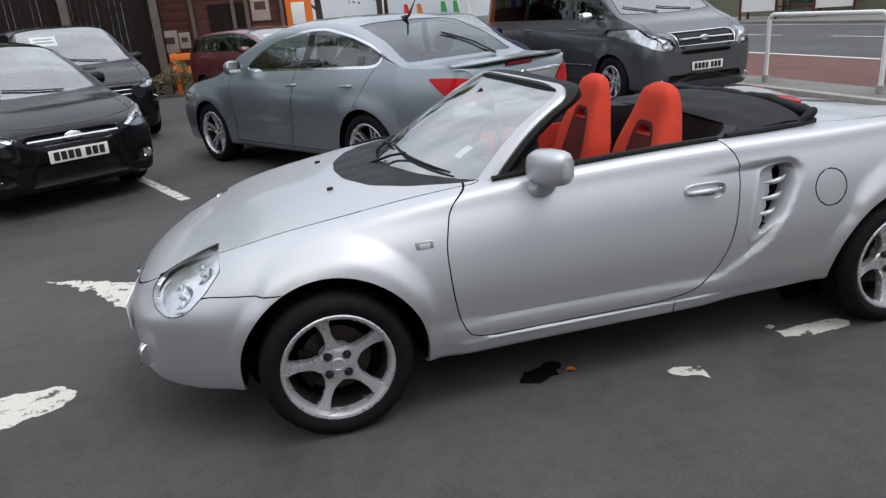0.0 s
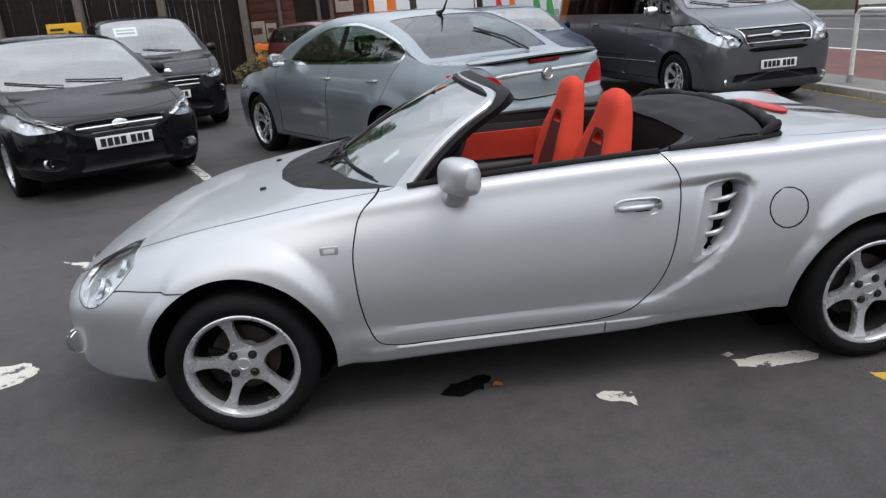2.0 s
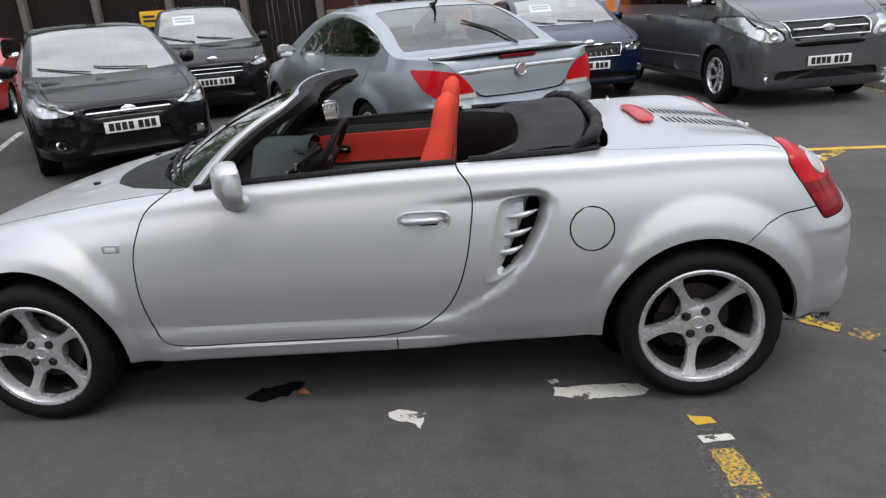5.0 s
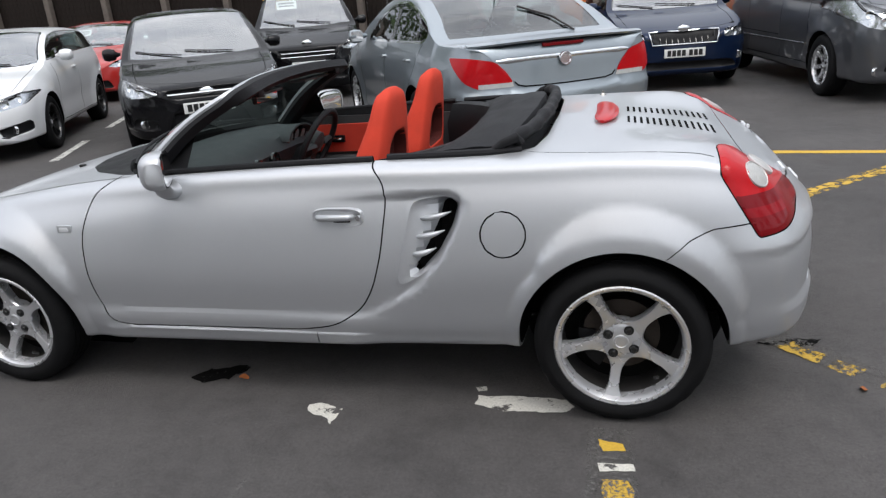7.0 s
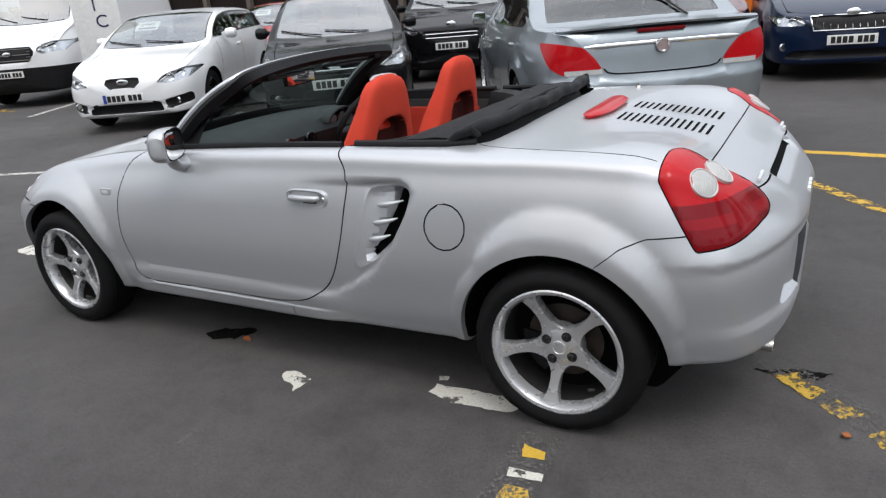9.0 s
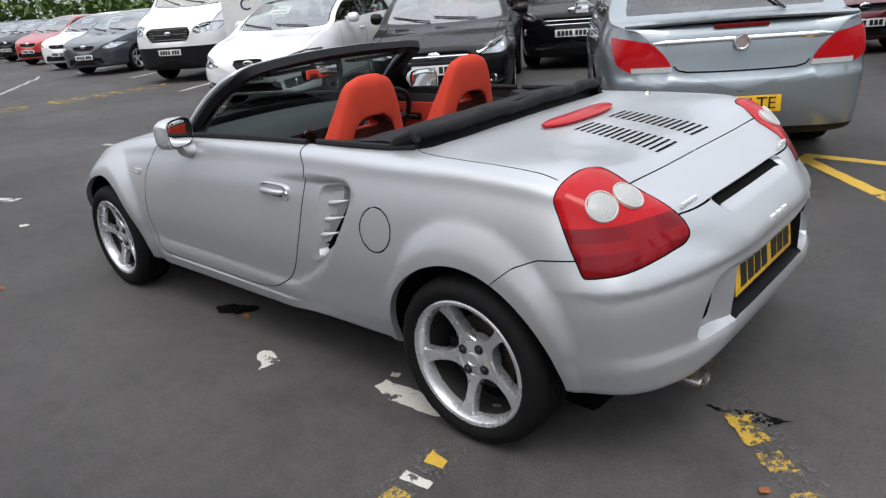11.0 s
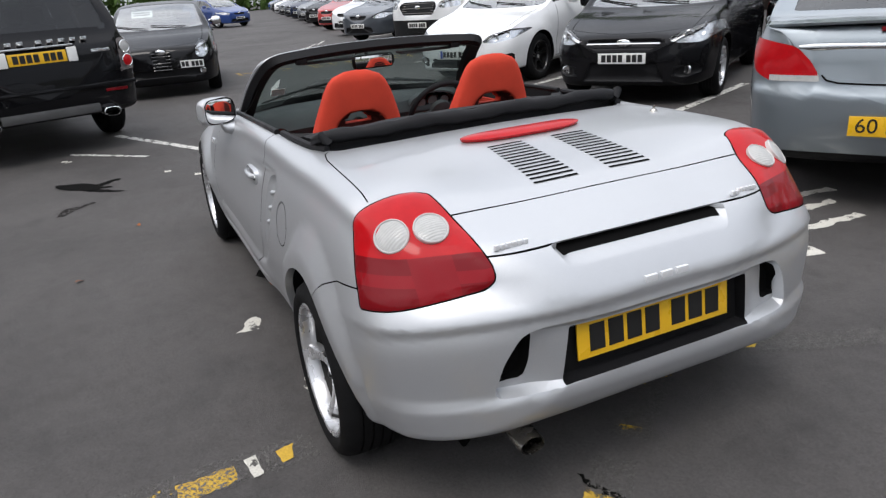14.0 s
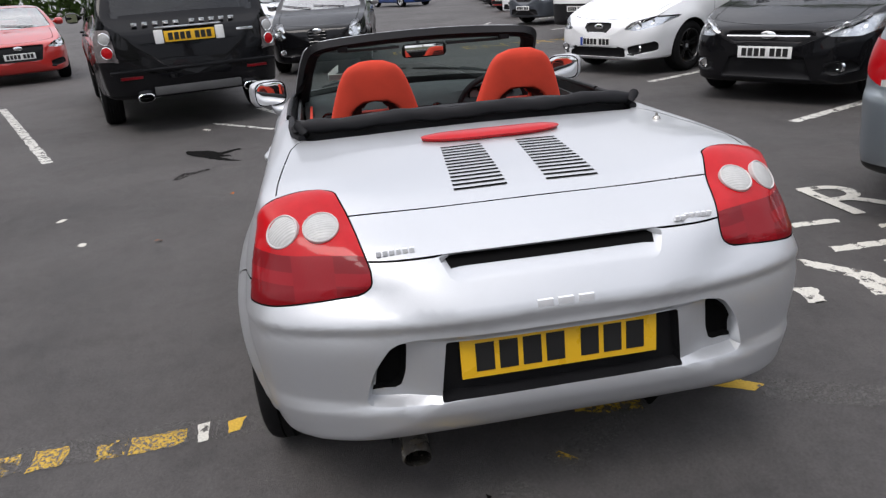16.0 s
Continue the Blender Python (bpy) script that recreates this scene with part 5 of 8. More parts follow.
# tax disc and wipers
part("paper_disc", block(-0.035, 0.035, -0.001, 0.001, -0.035, 0.035, 0, Matrix.Translation(windscreen_edge(-0.72, 0.25) + Vector((0.012, 0, -0.012))) @ Matrix.Rotation(radians(-90), 4, "Z") @ Matrix.Rotation(radians(-58), 4, "X")), PAPER, R)
for y0, y1 in ((-0.52, -0.02), (0.02, 0.52)):
    pts = []
    for t in np.linspace(0, 1, 8):
        y = y0 + (y1 - y0) * t
        pts.append(windscreen_edge(y / 0.632, 0.035 + 0.10 * t if y0 < 0 else 0.035 + 0.08 * (1 - t)) + Vector((-0.008, 0, 0.016)))
    wp = part("wiper", tube(pts, [0.004] + [0.007] * 6 + [0.004], 8), BLACK_TRIM, R)
    k = pts[4]
    part("wiper_arm", tube([k + Vector((-0.002, 0, 0.008)), k + Vector((-0.045, 0.10, -0.012)), (0.29, float(k[1]) + 0.20, 0.855)], 0.006, 8), BLACK_TRIM, wp)
for y in (-0.30, 0.30):
    part("washer_jet", block(0.075, 0.10, y - 0.010, y + 0.010, deck_z(0.09, y) - 0.004, deck_z(0.09, y) + 0.010, 0.004), INK, R)
# tub, doors' inner panels
bm = block(0.45, 1.80, -0.62, 0.62, 0.20, 0.26)
part("cabin_floor", bm, CARPET, R)
part("tunnel", loft([[(x, -0.13, 0.24), (x, -0.11, h), (x, 0.11, h), (x, 0.13, 0.24)] for x, h in ((0.6, 0.58), (0.95, 0.60), (1.1, 0.50), (1.75, 0.52))]), DASH, R, "dark grey centre console")
for s in (-1, 1):
    y0 = 0.645
    inner = part("door_inner", sheet(lambda u, v: (0.60 + u * 1.06, s * (y0 - 0.035 * math.sin(math.pi * min(1, v * 1.25)) * (0.6 + 0.4 * math.sin(u * 9) * 0)), 0.26 + v * 0.595), np.linspace(0, 1, 24), np.linspace(0, 1, 14), 0.012), DASH, R, "black inner door panel")
    part("cloth_insert", sheet(lambda u, v: (0.76 + u * 0.78, s * (0.598 + 0.006 * math.cos(v * 3.1)), 0.665 + v * 0.150 + 0.012 * u), np.linspace(0, 1, 20), np.linspace(0, 1, 8), 0.012), RED_TRIM, inner, "red cloth insert")
    part("armrest", tube([(0.80, s * 0.585, 0.635), (1.1, s * 0.57, 0.628), (1.45, s * 0.575, 0.64)], [0.02, 0.032, 0.024], 10), DASH, inner)
    hb = part("inner_handle", block(0.885, 1.005, min(s * 0.578, s * 0.592), max(s * 0.578, s * 0.592), 0.722, 0.762, 0.006), GLOSS_BLACK, inner)
    part("handle_lever", tube([(0.90, s * 0.574, 0.742), (0.95, s * 0.570, 0.742), (0.99, s * 0.574, 0.742)], 0.008, 8), CHROME, hb)
    part("belt_strip", tube([(0.66 + 0.95 * t, s * (0.668 + 0.006 * math.sin(3.14 * t)), deck_z(0.66 + 0.95 * t, 0.67) + 0.006) for t in np.linspace(0, 1, 16)], 0.012, 8), BLACK_TRIM, R)
    # black sail panel at the mirror
    bm = bmesh.new()
    tri = [bm.verts.new(p) for p in ((0.64, s * 0.668, 0.850), (0.87, s * 0.676, 0.872), tuple(windscreen_edge(s, 0.50) + Vector((0.060, 0, -0.03))), tuple(windscreen_edge(s, 0.25) + Vector((0.050, 0, -0.03))))]
    bm.faces.new(tri)
    bmesh.ops.solidify(bm, geom=list(bm.faces), thickness=0.012)
    part("sail_panel", bm, BLACK_TRIM, R)
# dashboard
prof = lambda y: [(0.40, 0.60), (0.42, 0.842), (0.55, 0.852), (0.70, 0.843 + 0.030 * math.exp(-((y - 0.36) / 0.17) ** 2)), (0.80, 0.815 + 0.035 * math.exp(-((y - 0.36) / 0.17) ** 2)), (0.835, 0.775), (0.80, 0.70), (0.83, 0.62), (0.78, 0.50), (0.62, 0.48)]
dash = part("dashboard", loft([[(x + 0.02 * abs(y), y, z - 0.05 * y * y) for x, z in prof(y)] for y in np.linspace(-0.62, 0.62, 25)]), DASH, R)
for y in (-0.50, -0.08, 0.08, 0.56):
    vent = lathe([(0.0, 0.004), (0.030, 0.004), (0.034, -0.006), (0.042, -0.008), (0.044, 0.008)], 24, "x")
    bmesh.ops.transform(vent, matrix=Matrix.Translation((0.838, y, 0.742)) @ Matrix.Rotation(radians(180), 4, "Z"), verts=vent.verts)
    part("air_vent", vent, GLOSS_BLACK, dash)
part("radio", block(0.80, 0.835, -0.09, 0.09, 0.60, 0.66, 0.006), GLOSS_BLACK, dash)
for y in (0.29, 0.36, 0.43):
    dial = lathe([(0.0, 0.0), (0.028, 0.0), (0.032, -0.006), (0.036, -0.004), (0.036, 0.02)], 24, "x")
    bmesh.ops.transform(dial, matrix=Matrix.Translation((0.832, y, 0.808 + (0.008 if y == 0.36 else 0))) @ Matrix.Rotation(radians(180), 4, "Z") @ Matrix.Rotation(radians(-20), 4, "Y"), verts=dial.verts)
    dl = part("dial", dial, GLOSS_BLACK, dash)
    face_ = lathe([(0.0, -0.001), (0.027, -0.001)], 24, "x")
    bmesh.ops.transform(face_, matrix=Matrix.Translation((0.833, y, 0.808 + (0.008 if y == 0.36 else 0))) @ Matrix.Rotation(radians(180), 4, "Z") @ Matrix.Rotation(radians(-20), 4, "Y"), verts=face_.verts)
    part("dial_face", face_, DIAL, dl)
cowl = sheet(lambda u, v: (0.76 + 0.105 * u, 0.36 + (0.130 + 0.012 * u) * math.cos(v), 0.800 + (0.050 + 0.012 * u) * math.sin(v)), np.linspace(0, 1, 4), np.linspace(0.05, math.pi - 0.05, 16), 0.008)
part("dial_cowl", cowl, DASH, dash)
# steering wheel
stm = Matrix.Translation((0.945, 0.36, 0.765)) @ Matrix.Rotation(radians(27), 4, "Y")
bm = lathe([(0.180 + 0.015 * math.cos(a), 0.015 * math.sin(a)) for a in np.linspace(0, 2 * math.pi, 11)[:-1]], 48, "x", True)
bmesh.ops.transform(bm, matrix=stm, verts=bm.verts)
steer = part("steering_wheel", bm, VINYL, R, "black three-spoke steering wheel")
bm = lathe([(0.0, 0.016), (0.045, 0.014), (0.062, 0.0), (0.060, -0.03), (0.0, -0.04)], 28, "x")
bmesh.ops.transform(bm, matrix=stm, verts=bm.verts)
part("steering_boss", bm, DASH, steer)
for a in (0, 180, 270):
    bm = tube([(0.0, 0.05 * math.cos(radians(a)), 0.05 * math.sin(radians(a))), (-0.004, 0.17 * math.cos(radians(a)), 0.17 * math.sin(radians(a)))], [0.022, 0.014], 8, flat=0.5)
    bmesh.ops.transform(bm, matrix=stm, verts=bm.verts)
    part("steering_spoke", bm, DASH, steer)
part("steering_column", tube([(0.935, 0.36, 0.758), (0.79, 0.36, 0.69)], 0.035, 12), DASH, steer)
part("gear_lever", merge([tube([(1.10, 0.0, 0.58), (1.13, 0.0, 0.70)], 0.009, 8), tube([(1.13, 0, 0.69), (1.135, 0, 0.71), (1.14, 0.0, 0.735)], [0.016, 0.024, 0.012], 10)]), CHROME, R, "silver gear lever")
part("handbrake", tube([(1.22, 0.09, 0.60), (1.42, 0.08, 0.655)], [0.014, 0.018], 8), DASH, R)


# seats
def seat(y):
    zz = np.linspace(0, 1, 40)
    w_of = curve(0, 0.215, 0.35, 0.235, 0.55, 0.225, 0.68, 0.195, 0.80, 0.168, 0.90, 0.140, 0.96, 0.112, 0.985, 0.086, 1.0, 0.050)
    t_of = curve(0, 0.085, 0.4, 0.075, 0.7, 0.058, 0.9, 0.050, 0.97, 0.040, 1.0, 0.016)
    base = lambda t: (1.425 + 0.155 * t + 0.015 * math.sin(t * 3.0), 0.34 + 0.765 * t)

    def ring(t, half):
        x, z = base(t)
        w, th = float(w_of(t)), float(t_of(t))
        a = half * math.pi
        cy, sx = -np.cos(a), np.sin(a)
        yy = w * np.sign(cy) * np.abs(cy) ** 0.62
        bol = 0.040 * np.exp(-((np.abs(yy) - 0.85 * w) / (0.30 * w + 1e-6)) ** 2) * float(step(0.90, 0.62, t))
        return yy, x, z, th, sx, bol

    # front and back faces as one closed skin: the half line runs from -y to +y over the front, its mirror over the back
    vs, fs = [], []
    n = 40
    for t in zz:
        half = np.linspace(0, 1, n // 2 + 1)
        yy, x, z, th, sx, bol = ring(t, half)
        front = [(x - th * s_ ** 0.6 - b, y_ , z) for y_, s_, b in zip(yy, sx, bol)]
        back = [(x + 0.8 * th * s_ ** 0.6, y_, z) for y_, s_ in zip(yy[-2:0:-1], sx[-2:0:-1])]
        vs += front + back
    fs = [(i * n + j, i * n + (j + 1) % n, (i + 1) * n + (j + 1) % n, (i + 1) * n + j) for i in range(len(zz) - 1) for j in range(n)]
    vs.append((*[base(1.0)[0], 0.0, base(1.0)[1] + 0.004],))
    top = len(vs) - 1
    fs += [((len(zz) - 1) * n + j, (len(zz) - 1) * n + (j + 1) % n, top) for j in range(n)]
    sh = Shell(None, None, None, (vs, fs))
    hole = outline([(-0.052, 0.893), (0.052, 0.893), (0.046, 0.918), (0.022, 0.936), (-0.022, 0.936), (-0.046, 0.918)], 0.015)
    hollow = outline([(-0.130, 0.76), (0.130, 0.76), (0.118, 0.87), (0.092, 0.917), (0.045, 0.944), (-0.045, 0.944), (-0.092, 0.917), (-0.118, 0.87)], 0.03)
    panel_ = outline([(-0.13, 0.35), (0.13, 0.35), (0.125, 0.70), (0.085, 0.90), (0.06, 0.95), (-0.06, 0.95), (-0.085, 0.90), (-0.125, 0.70)], 0.04)
    mid_x = lambda V: 1.425 + 0.155 * np.clip((V[:, 2] - 0.34) / 0.765, 0, 1) + 0.01
    fh = lambda V: hole(V[:, 1], V[:, 2])
    fp = lambda V: np.where(V[:, 0] < mid_x(V), panel_(V[:, 1], V[:, 2]), 9.0)
    fa = lambda V: np.where(V[:, 0] > mid_x(V), hollow(V[:, 1], V[:, 2]), 9.0)
    for f in (fh, fp, fa, lambda V: fa(V) + 0.012):
        sh.cut(f)
    V = sh.V
    sunk = fa(V)
    V[:, 0] -= 0.050 * step(0.002, -0.012, sunk)

    def pick(C):
        k = np.full(len(C), "red", dtype=object)
        k[panel_(C[:, 1], C[:, 2]) + 9.0 * (C[:, 0] > mid_x(C) - 0.012) < 0] = "dark"
        k[(hollow(C[:, 1], C[:, 2]) < -0.004) & (C[:, 0] > mid_x(C) - 0.010)] = "arch"
        k[fh(C) < 0] = "hole"
        return k

    sh.name(pick)
    N = sh.outward()
    root = new("seat")
    root.parent = roadster
    root["label"] = "red cloth bucket seat"
    root.matrix_basis = Matrix.Translation((0, y, 0))
    # the recess in the back takes the dark mesh colour as its shade
    for key, mat, nm in (("red", RED_CLOTH, "backrest"), ("dark", CLOTH_AND_SHADE, "backrest_panel"), ("arch", CLOTH_AND_SHADE, "back_recess_shade")):
        r = sh.take(key, N)
        part(nm, mesh_from(key, r[0], r[1], r[2]), mat, root)
    vs2, fs2 = sh.rim("hole", lambda p: np.array([1.545, p[1], p[2]]))
    part("headrest_opening", mesh_from("opening", vs2, fs2), RED_CLOTH, root)
    bm = loft([[(x, 0.22 * c, 0.40 + h) for c, h in ((-1, -0.12), (-1.0, 0.05), (-0.7, 0.075), (-0.35, 0.035), (0.35, 0.035), (0.7, 0.075), (1, 0.05), (1, -0.12))] for x in np.linspace(1.02, 1.50, 8)])
    part("cushion", bm, RED_CLOTH, root)
    return root


seat(-0.305)
seat(0.335)
# bulkhead and hoop trim behind the seats
rows = []
for s in np.linspace(-1, 1, 31):
    y = 0.635 * s
    x = 1.90 - 0.30 * abs(s) ** 3.2
    top = 0.905 - 0.02 * s * s
    rows.append([(x - 0.02, y * 0.97, 0.30), (x - 0.03, y * 0.97, top - 0.08), (x + 0.0, y, top + 0.012), (x + 0.06, y * 1.02, top + 0.022), (x + 0.10, y * 1.02, top), (x + 0.10, y, 0.30)])
part("bulkhead_trim", loft(rows), BLACK_TRIM, R, "black moulded trim behind the seats")

# folded soft top with its rolled rear edge
def hood_fold(u, v):
    s = -1 + 2 * v
    x0, x1 = 1.865 - 0.09 * abs(s) ** 2.5, 2.165 - 0.075 * abs(s) ** 3
    x = x0 + (x1 - x0) * u
    rise = 0.068 * (1 - 0.55 * abs(s) ** 3)
    z = 0.918 - 0.012 * s * s + rise * math.sin(min(1.0, u * 1.12) * math.pi / 2) ** 0.8 - 0.085 * max(0.0, u - 0.86) / 0.14
    z += 0.005 * noise.noise((x * 9, s * 4, 0.3)) + 0.004 * math.sin(u * 17 + s * 3) * (1 - u)
    return (x, 0.625 * s, z)


part("soft_top", sheet(hood_fold, np.linspace(0, 1, 22), np.linspace(0, 1, 48), 0.012), VINYL, R, "black vinyl soft top folded flat")
pts = [(2.168 - 0.075 * abs(s) ** 3, 0.605 * s, 0.972 - 0.020 * abs(s) ** 3 + 0.004 * math.sin(s * 11)) for s in np.linspace(-1.02, 1.02, 35)]
part("hood_roll", tube(pts, [0.016] + [0.024 + 0.003 * math.sin(k * 1.7) for k in range(33)] + [0.016], 12), VINYL, R, "rolled rear edge of the soft top")
for s in (-1, 1):
    part("hood_curl", tube([(2.02, s * 0.632, 0.918), (2.06, s * 0.630, 0.945), (2.105, s * 0.618, 0.962), (2.115, s * 0.600, 0.945), (2.09, s * 0.595, 0.925)], [0.010, 0.016, 0.018, 0.016, 0.010], 10), VINYL, R)
for s in (-1, 1):
    part("hood_hem", tube([(1.66, s * 0.655, deck_z(1.66, 0.66) + 0.006), (1.85, s * 0.652, deck_z(1.85, 0.65) + 0.008), (2.02, s * 0.640, deck_z(2.02, 0.64) + 0.008), (2.12, s * 0.610, deck_z(2.12, 0.6) + 0.006)], 0.013, 8), VINYL, R)


# door mirrors
def door_mirror(s):
    rows = []
    for y, k, kx, dz, dx in ((0.765, 0.55, 0.5, -0.008, 0.004), (0.78, 0.80, 0.80, -0.004, 0.002), (0.81, 0.96, 1.0, 0.0, 0.0), (0.87, 1.0, 1.05, 0.002, 0.0), (0.92, 0.97, 1.0, 0.002, 0.001), (0.95, 0.86, 0.85, 0.002, 0.003), (0.965, 0.62, 0.6, 0.002, 0.004)):
        ring = []
        for a in np.linspace(0, 2 * math.pi, 29)[:-1]:
            c, q = math.cos(a), math.sin(a)
            ex = 0.054 * kx * (abs(c) ** 0.75) * (1 if c > 0 else -1)
            ex = min(ex, 0.030)
            ring.append((0.832 + dx + ex, s * (0.70 + (y - 0.765) * 0.90), 0.912 + dz + 0.066 * k * (abs(q) ** 0.7) * (1 if q > 0 else -1)))
        rows.append(ring)
    turn = Matrix.Translation((0.84, s * 0.78, 0.9)) @ Matrix.Rotation(radians(-25 * s), 4, "Z") @ Matrix.Translation((-0.84, -s * 0.78, -0.9))
    shell_ = loft(rows)
    bmesh.ops.transform(shell_, matrix=turn, verts=shell_.verts)
    mir = part("door_mirror", shell_, SILVER, R, "silver door mirror")
    foot = loft([[(cx + 0.046 * r * math.cos(a), s * y, z + 0.030 * r * math.sin(a)) for a in np.linspace(0, 2 * math.pi, 21)[:-1]] for y, z, r, cx in ((0.690, 0.826, 1.15, 0.826), (0.725, 0.822, 1.10, 0.828), (0.752, 0.824, 1.0, 0.830), (0.770, 0.832, 0.9, 0.832), (0.782, 0.850, 0.8, 0.834), (0.786, 0.876, 0.7, 0.836))])
    part("mirror_foot", foot, SILVER, mir)
    def pillow(rows):
        """Rounded oblong facing back, from rows of (x, share of its size)."""
        bm = loft([[(x, s * (0.790 + 0.079 * (abs(c) ** 0.6) * (1 if c > 0 else -1) * k), 0.914 + 0.057 * k * (abs(q) ** 0.6) * (1 if q > 0 else -1)) for c, q in ((math.cos(a), math.sin(a)) for a in np.linspace(0, 2 * math.pi, 29)[:-1])] for x, k in rows])
        bmesh.ops.transform(bm, matrix=turn, verts=bm.verts)
        return bm

    part("mirror_surround", pillow(((0.850, 1.08), (0.8640, 1.08), (0.8655, 1.05), (0.8650, 0.90))), GAP, mir)
    part("mirror_glass", pillow(((0.862, 0.97), (0.8660, 1.0), (0.8668, 0.97), (0.8680, 0.65), (0.8688, 0.30))), MIRROR, mir)


door_mirror(-1)
door_mirror(1)
# outer door handles, lock, side repeaters
for s in (-1, 1):
    y0 = flank_y(1.49, 0.73) - 0.002
    rows = [[(1.496 + 0.093 * k * (abs(c) ** 0.5) * (1 if c > 0 else -1), s * (y0 - 0.010 + d), 0.731 + 0.033 * k * (abs(q) ** 0.6) * (1 if q > 0 else -1) + 0.0) for c, q in ((math.cos(a), math.sin(a)) for a in np.linspace(0, 2 * math.pi, 33)[:-1])] for k, d in ((1.0, -0.01), (1.0, 0.012), (0.96, 0.015), (0.90, 0.013), (0.86, 0.004), (0.5, 0.001))]
    hd = part("door_handle", loft(rows), SILVER, R)
    part("handle_bar", tube([(1.418, s * (y0 - 0.004), 0.730), (1.431, s * (y0 + 0.012), 0.732), (1.496, s * (y0 + 0.017), 0.734), (1.541, s * (y0 + 0.012), 0.734), (1.551, s * (y0 - 0.004), 0.733)], [0.009, 0.0115, 0.0115, 0.0115, 0.009], 10), SILVER, hd)
    # black bar stands in for the shade under the grip
    part("handle_shadow", tube([(1.431, s * (y0 - 0.002), 0.714), (1.496, s * (y0 + 0.000), 0.715), (1.541, s * (y0 - 0.002), 0.716)], 0.004, 8), GAP, hd)
    lk = lathe([(0.0, -0.003), (0.009, -0.002), (0.012, 0.003)], 18)
    bmesh.ops.transform(lk, matrix=Matrix.Translation((1.571, s * (y0 + 0.004), 0.730)) @ (Matrix.Rotation(math.pi, 4, "Z") if s > 0 else Matrix.Identity(4)), verts=lk.verts)
    part("door_lock", lk, CHROME, hd)
    yr_ = flank_y(0.36, 0.686)
    rp = part("side_repeater", block(0.327, 0.393, min(s * (yr_ - 0.01), s * (yr_ + 0.006)), max(s * (yr_ - 0.01), s * (yr_ + 0.006)), 0.668, 0.702, 0.006), SILVER, R)
    part("repeater_lens", block(0.338, 0.380, min(s * yr_, s * (yr_ + 0.008)), max(s * yr_, s * (yr_ + 0.008)), 0.675, 0.695, 0.005), BADGE, rp)
    # fins in the flank intake
    for xa, xb, z in ((1.778, 1.892, 0.716), (1.760, 1.868, 0.654), (1.742, 1.836, 0.593)):
        pts = [(xa + (xb - xa) * t, s * (flank_y(1.8, z) - 0.046 + 0.026 * math.sin(math.pi * t)), z + 0.024 * t) for t in np.linspace(0, 1, 9)]
        part("intake_fin", tube(pts, [0.002, 0.006, 0.009, 0.0105, 0.011, 0.010, 0.008, 0.005, 0.002], 12), SILVER, R)
# deck: high-level lamp, vent slots, aerial
def brake_bar(u, v):
    """Long lens-shaped lamp: ends swept to points, crowned across."""
    s = -1 + 2 * v
    half = 0.035 * (1 - abs(s) ** 4) ** 0.7 + 0.002
    x = 2.392 - 0.018 * s * s + half * (2 * u - 1)
    return (x, 0.226 * s, deck_z(x, 0.226 * s) + 0.002 + 0.009 * math.sin(math.pi * u) ** 0.5 * (1 - abs(s) ** 6))


part("high_brake_light", sheet(brake_bar, np.linspace(0, 1, 10), np.linspace(0.002, 0.998, 34), -0.012), RED_LENS, R, "long red high-level brake lamp")
# flat black strips on the lid, coloured as the shade inside louvre openings
for s in (-1, 1):
    for k in range(14):
        x = 2.468 + 0.0236 * k
        bm = sheet(lambda u, v: (x + 0.0095 * u, s * (0.056 + (0.127 + 0.0017 * k) * v), deck_z(x + 0.0095 * u, 0.056 + (0.127 + 0.0017 * k) * v) + 0.0012), np.linspace(0, 1, 2), np.linspace(0, 1, 6), 0)
        part("vent_slot_shade", bm, GAP, R)
part("aerial_base", lathe([(0.0, 0.022), (0.004, 0.021), (0.005, 0.012), (0.011, 0.008), (0.014, 0.0)], 16, "z"), STEEL, R).matrix_basis = Matrix.Translation((2.36, 0.585, deck_z(2.36, 0.585)))
# exhaust, plate, badges
ex = part("exhaust_tip", loft([[(x, -0.394 + r * 1.5 * math.cos(a), z + r * math.sin(a)) for a in np.linspace(0, 2 * math.pi, 25)[:-1]] for x, z, r in ((2.93, 0.238, 0.025), (2.97, 0.236, 0.026), (3.040, 0.229, 0.027), (3.048, 0.229, 0.025), (3.03, 0.230, 0.023), (2.94, 0.236, 0.022))], cap=False), STEEL, R)
part("exhaust_bore", loft([[(x, -0.394 + r * 1.5 * math.cos(a), z + r * math.sin(a)) for a in np.linspace(0, 2 * math.pi, 25)[:-1]] for x, z, r in ((2.985, 0.234, 0.0235), (2.99, 0.234, 0.0235))]), GAP, ex)
number_plate(R, YELLOW_PLATE, Matrix.Translation((3.070, -0.006, 0.522)) @ Matrix.Rotation(radians(90), 4, "Z") @ Matrix.Rotation(radians(-6), 4, "X"))
number_plate(R, WHITE_PLATE, Matrix.Translation((-0.775, 0.0, 0.40)) @ Matrix.Rotation(radians(-90), 4, "Z"))
tail_x = lambda y, z: max((float(v[0]) for v in skin.V if abs(v[1] - y) < 0.03 and abs(v[2] - z) < 0.012), default=3.0)


def badge_bars(y0, y1, z, h, n, label):
    """Raised marks of a badge, as plain bars."""
    cell = (y1 - y0) / n
    for k in range(n):
        ya = y0 + k * cell
        xx = tail_x(ya + cell / 2, z)
        part("badge_bar", block(xx - 0.008, xx + 0.0015, ya + 0.1 * cell, ya + 0.85 * cell, z - h / 2, z + h / 2, 0.001), BADGE, R, label)


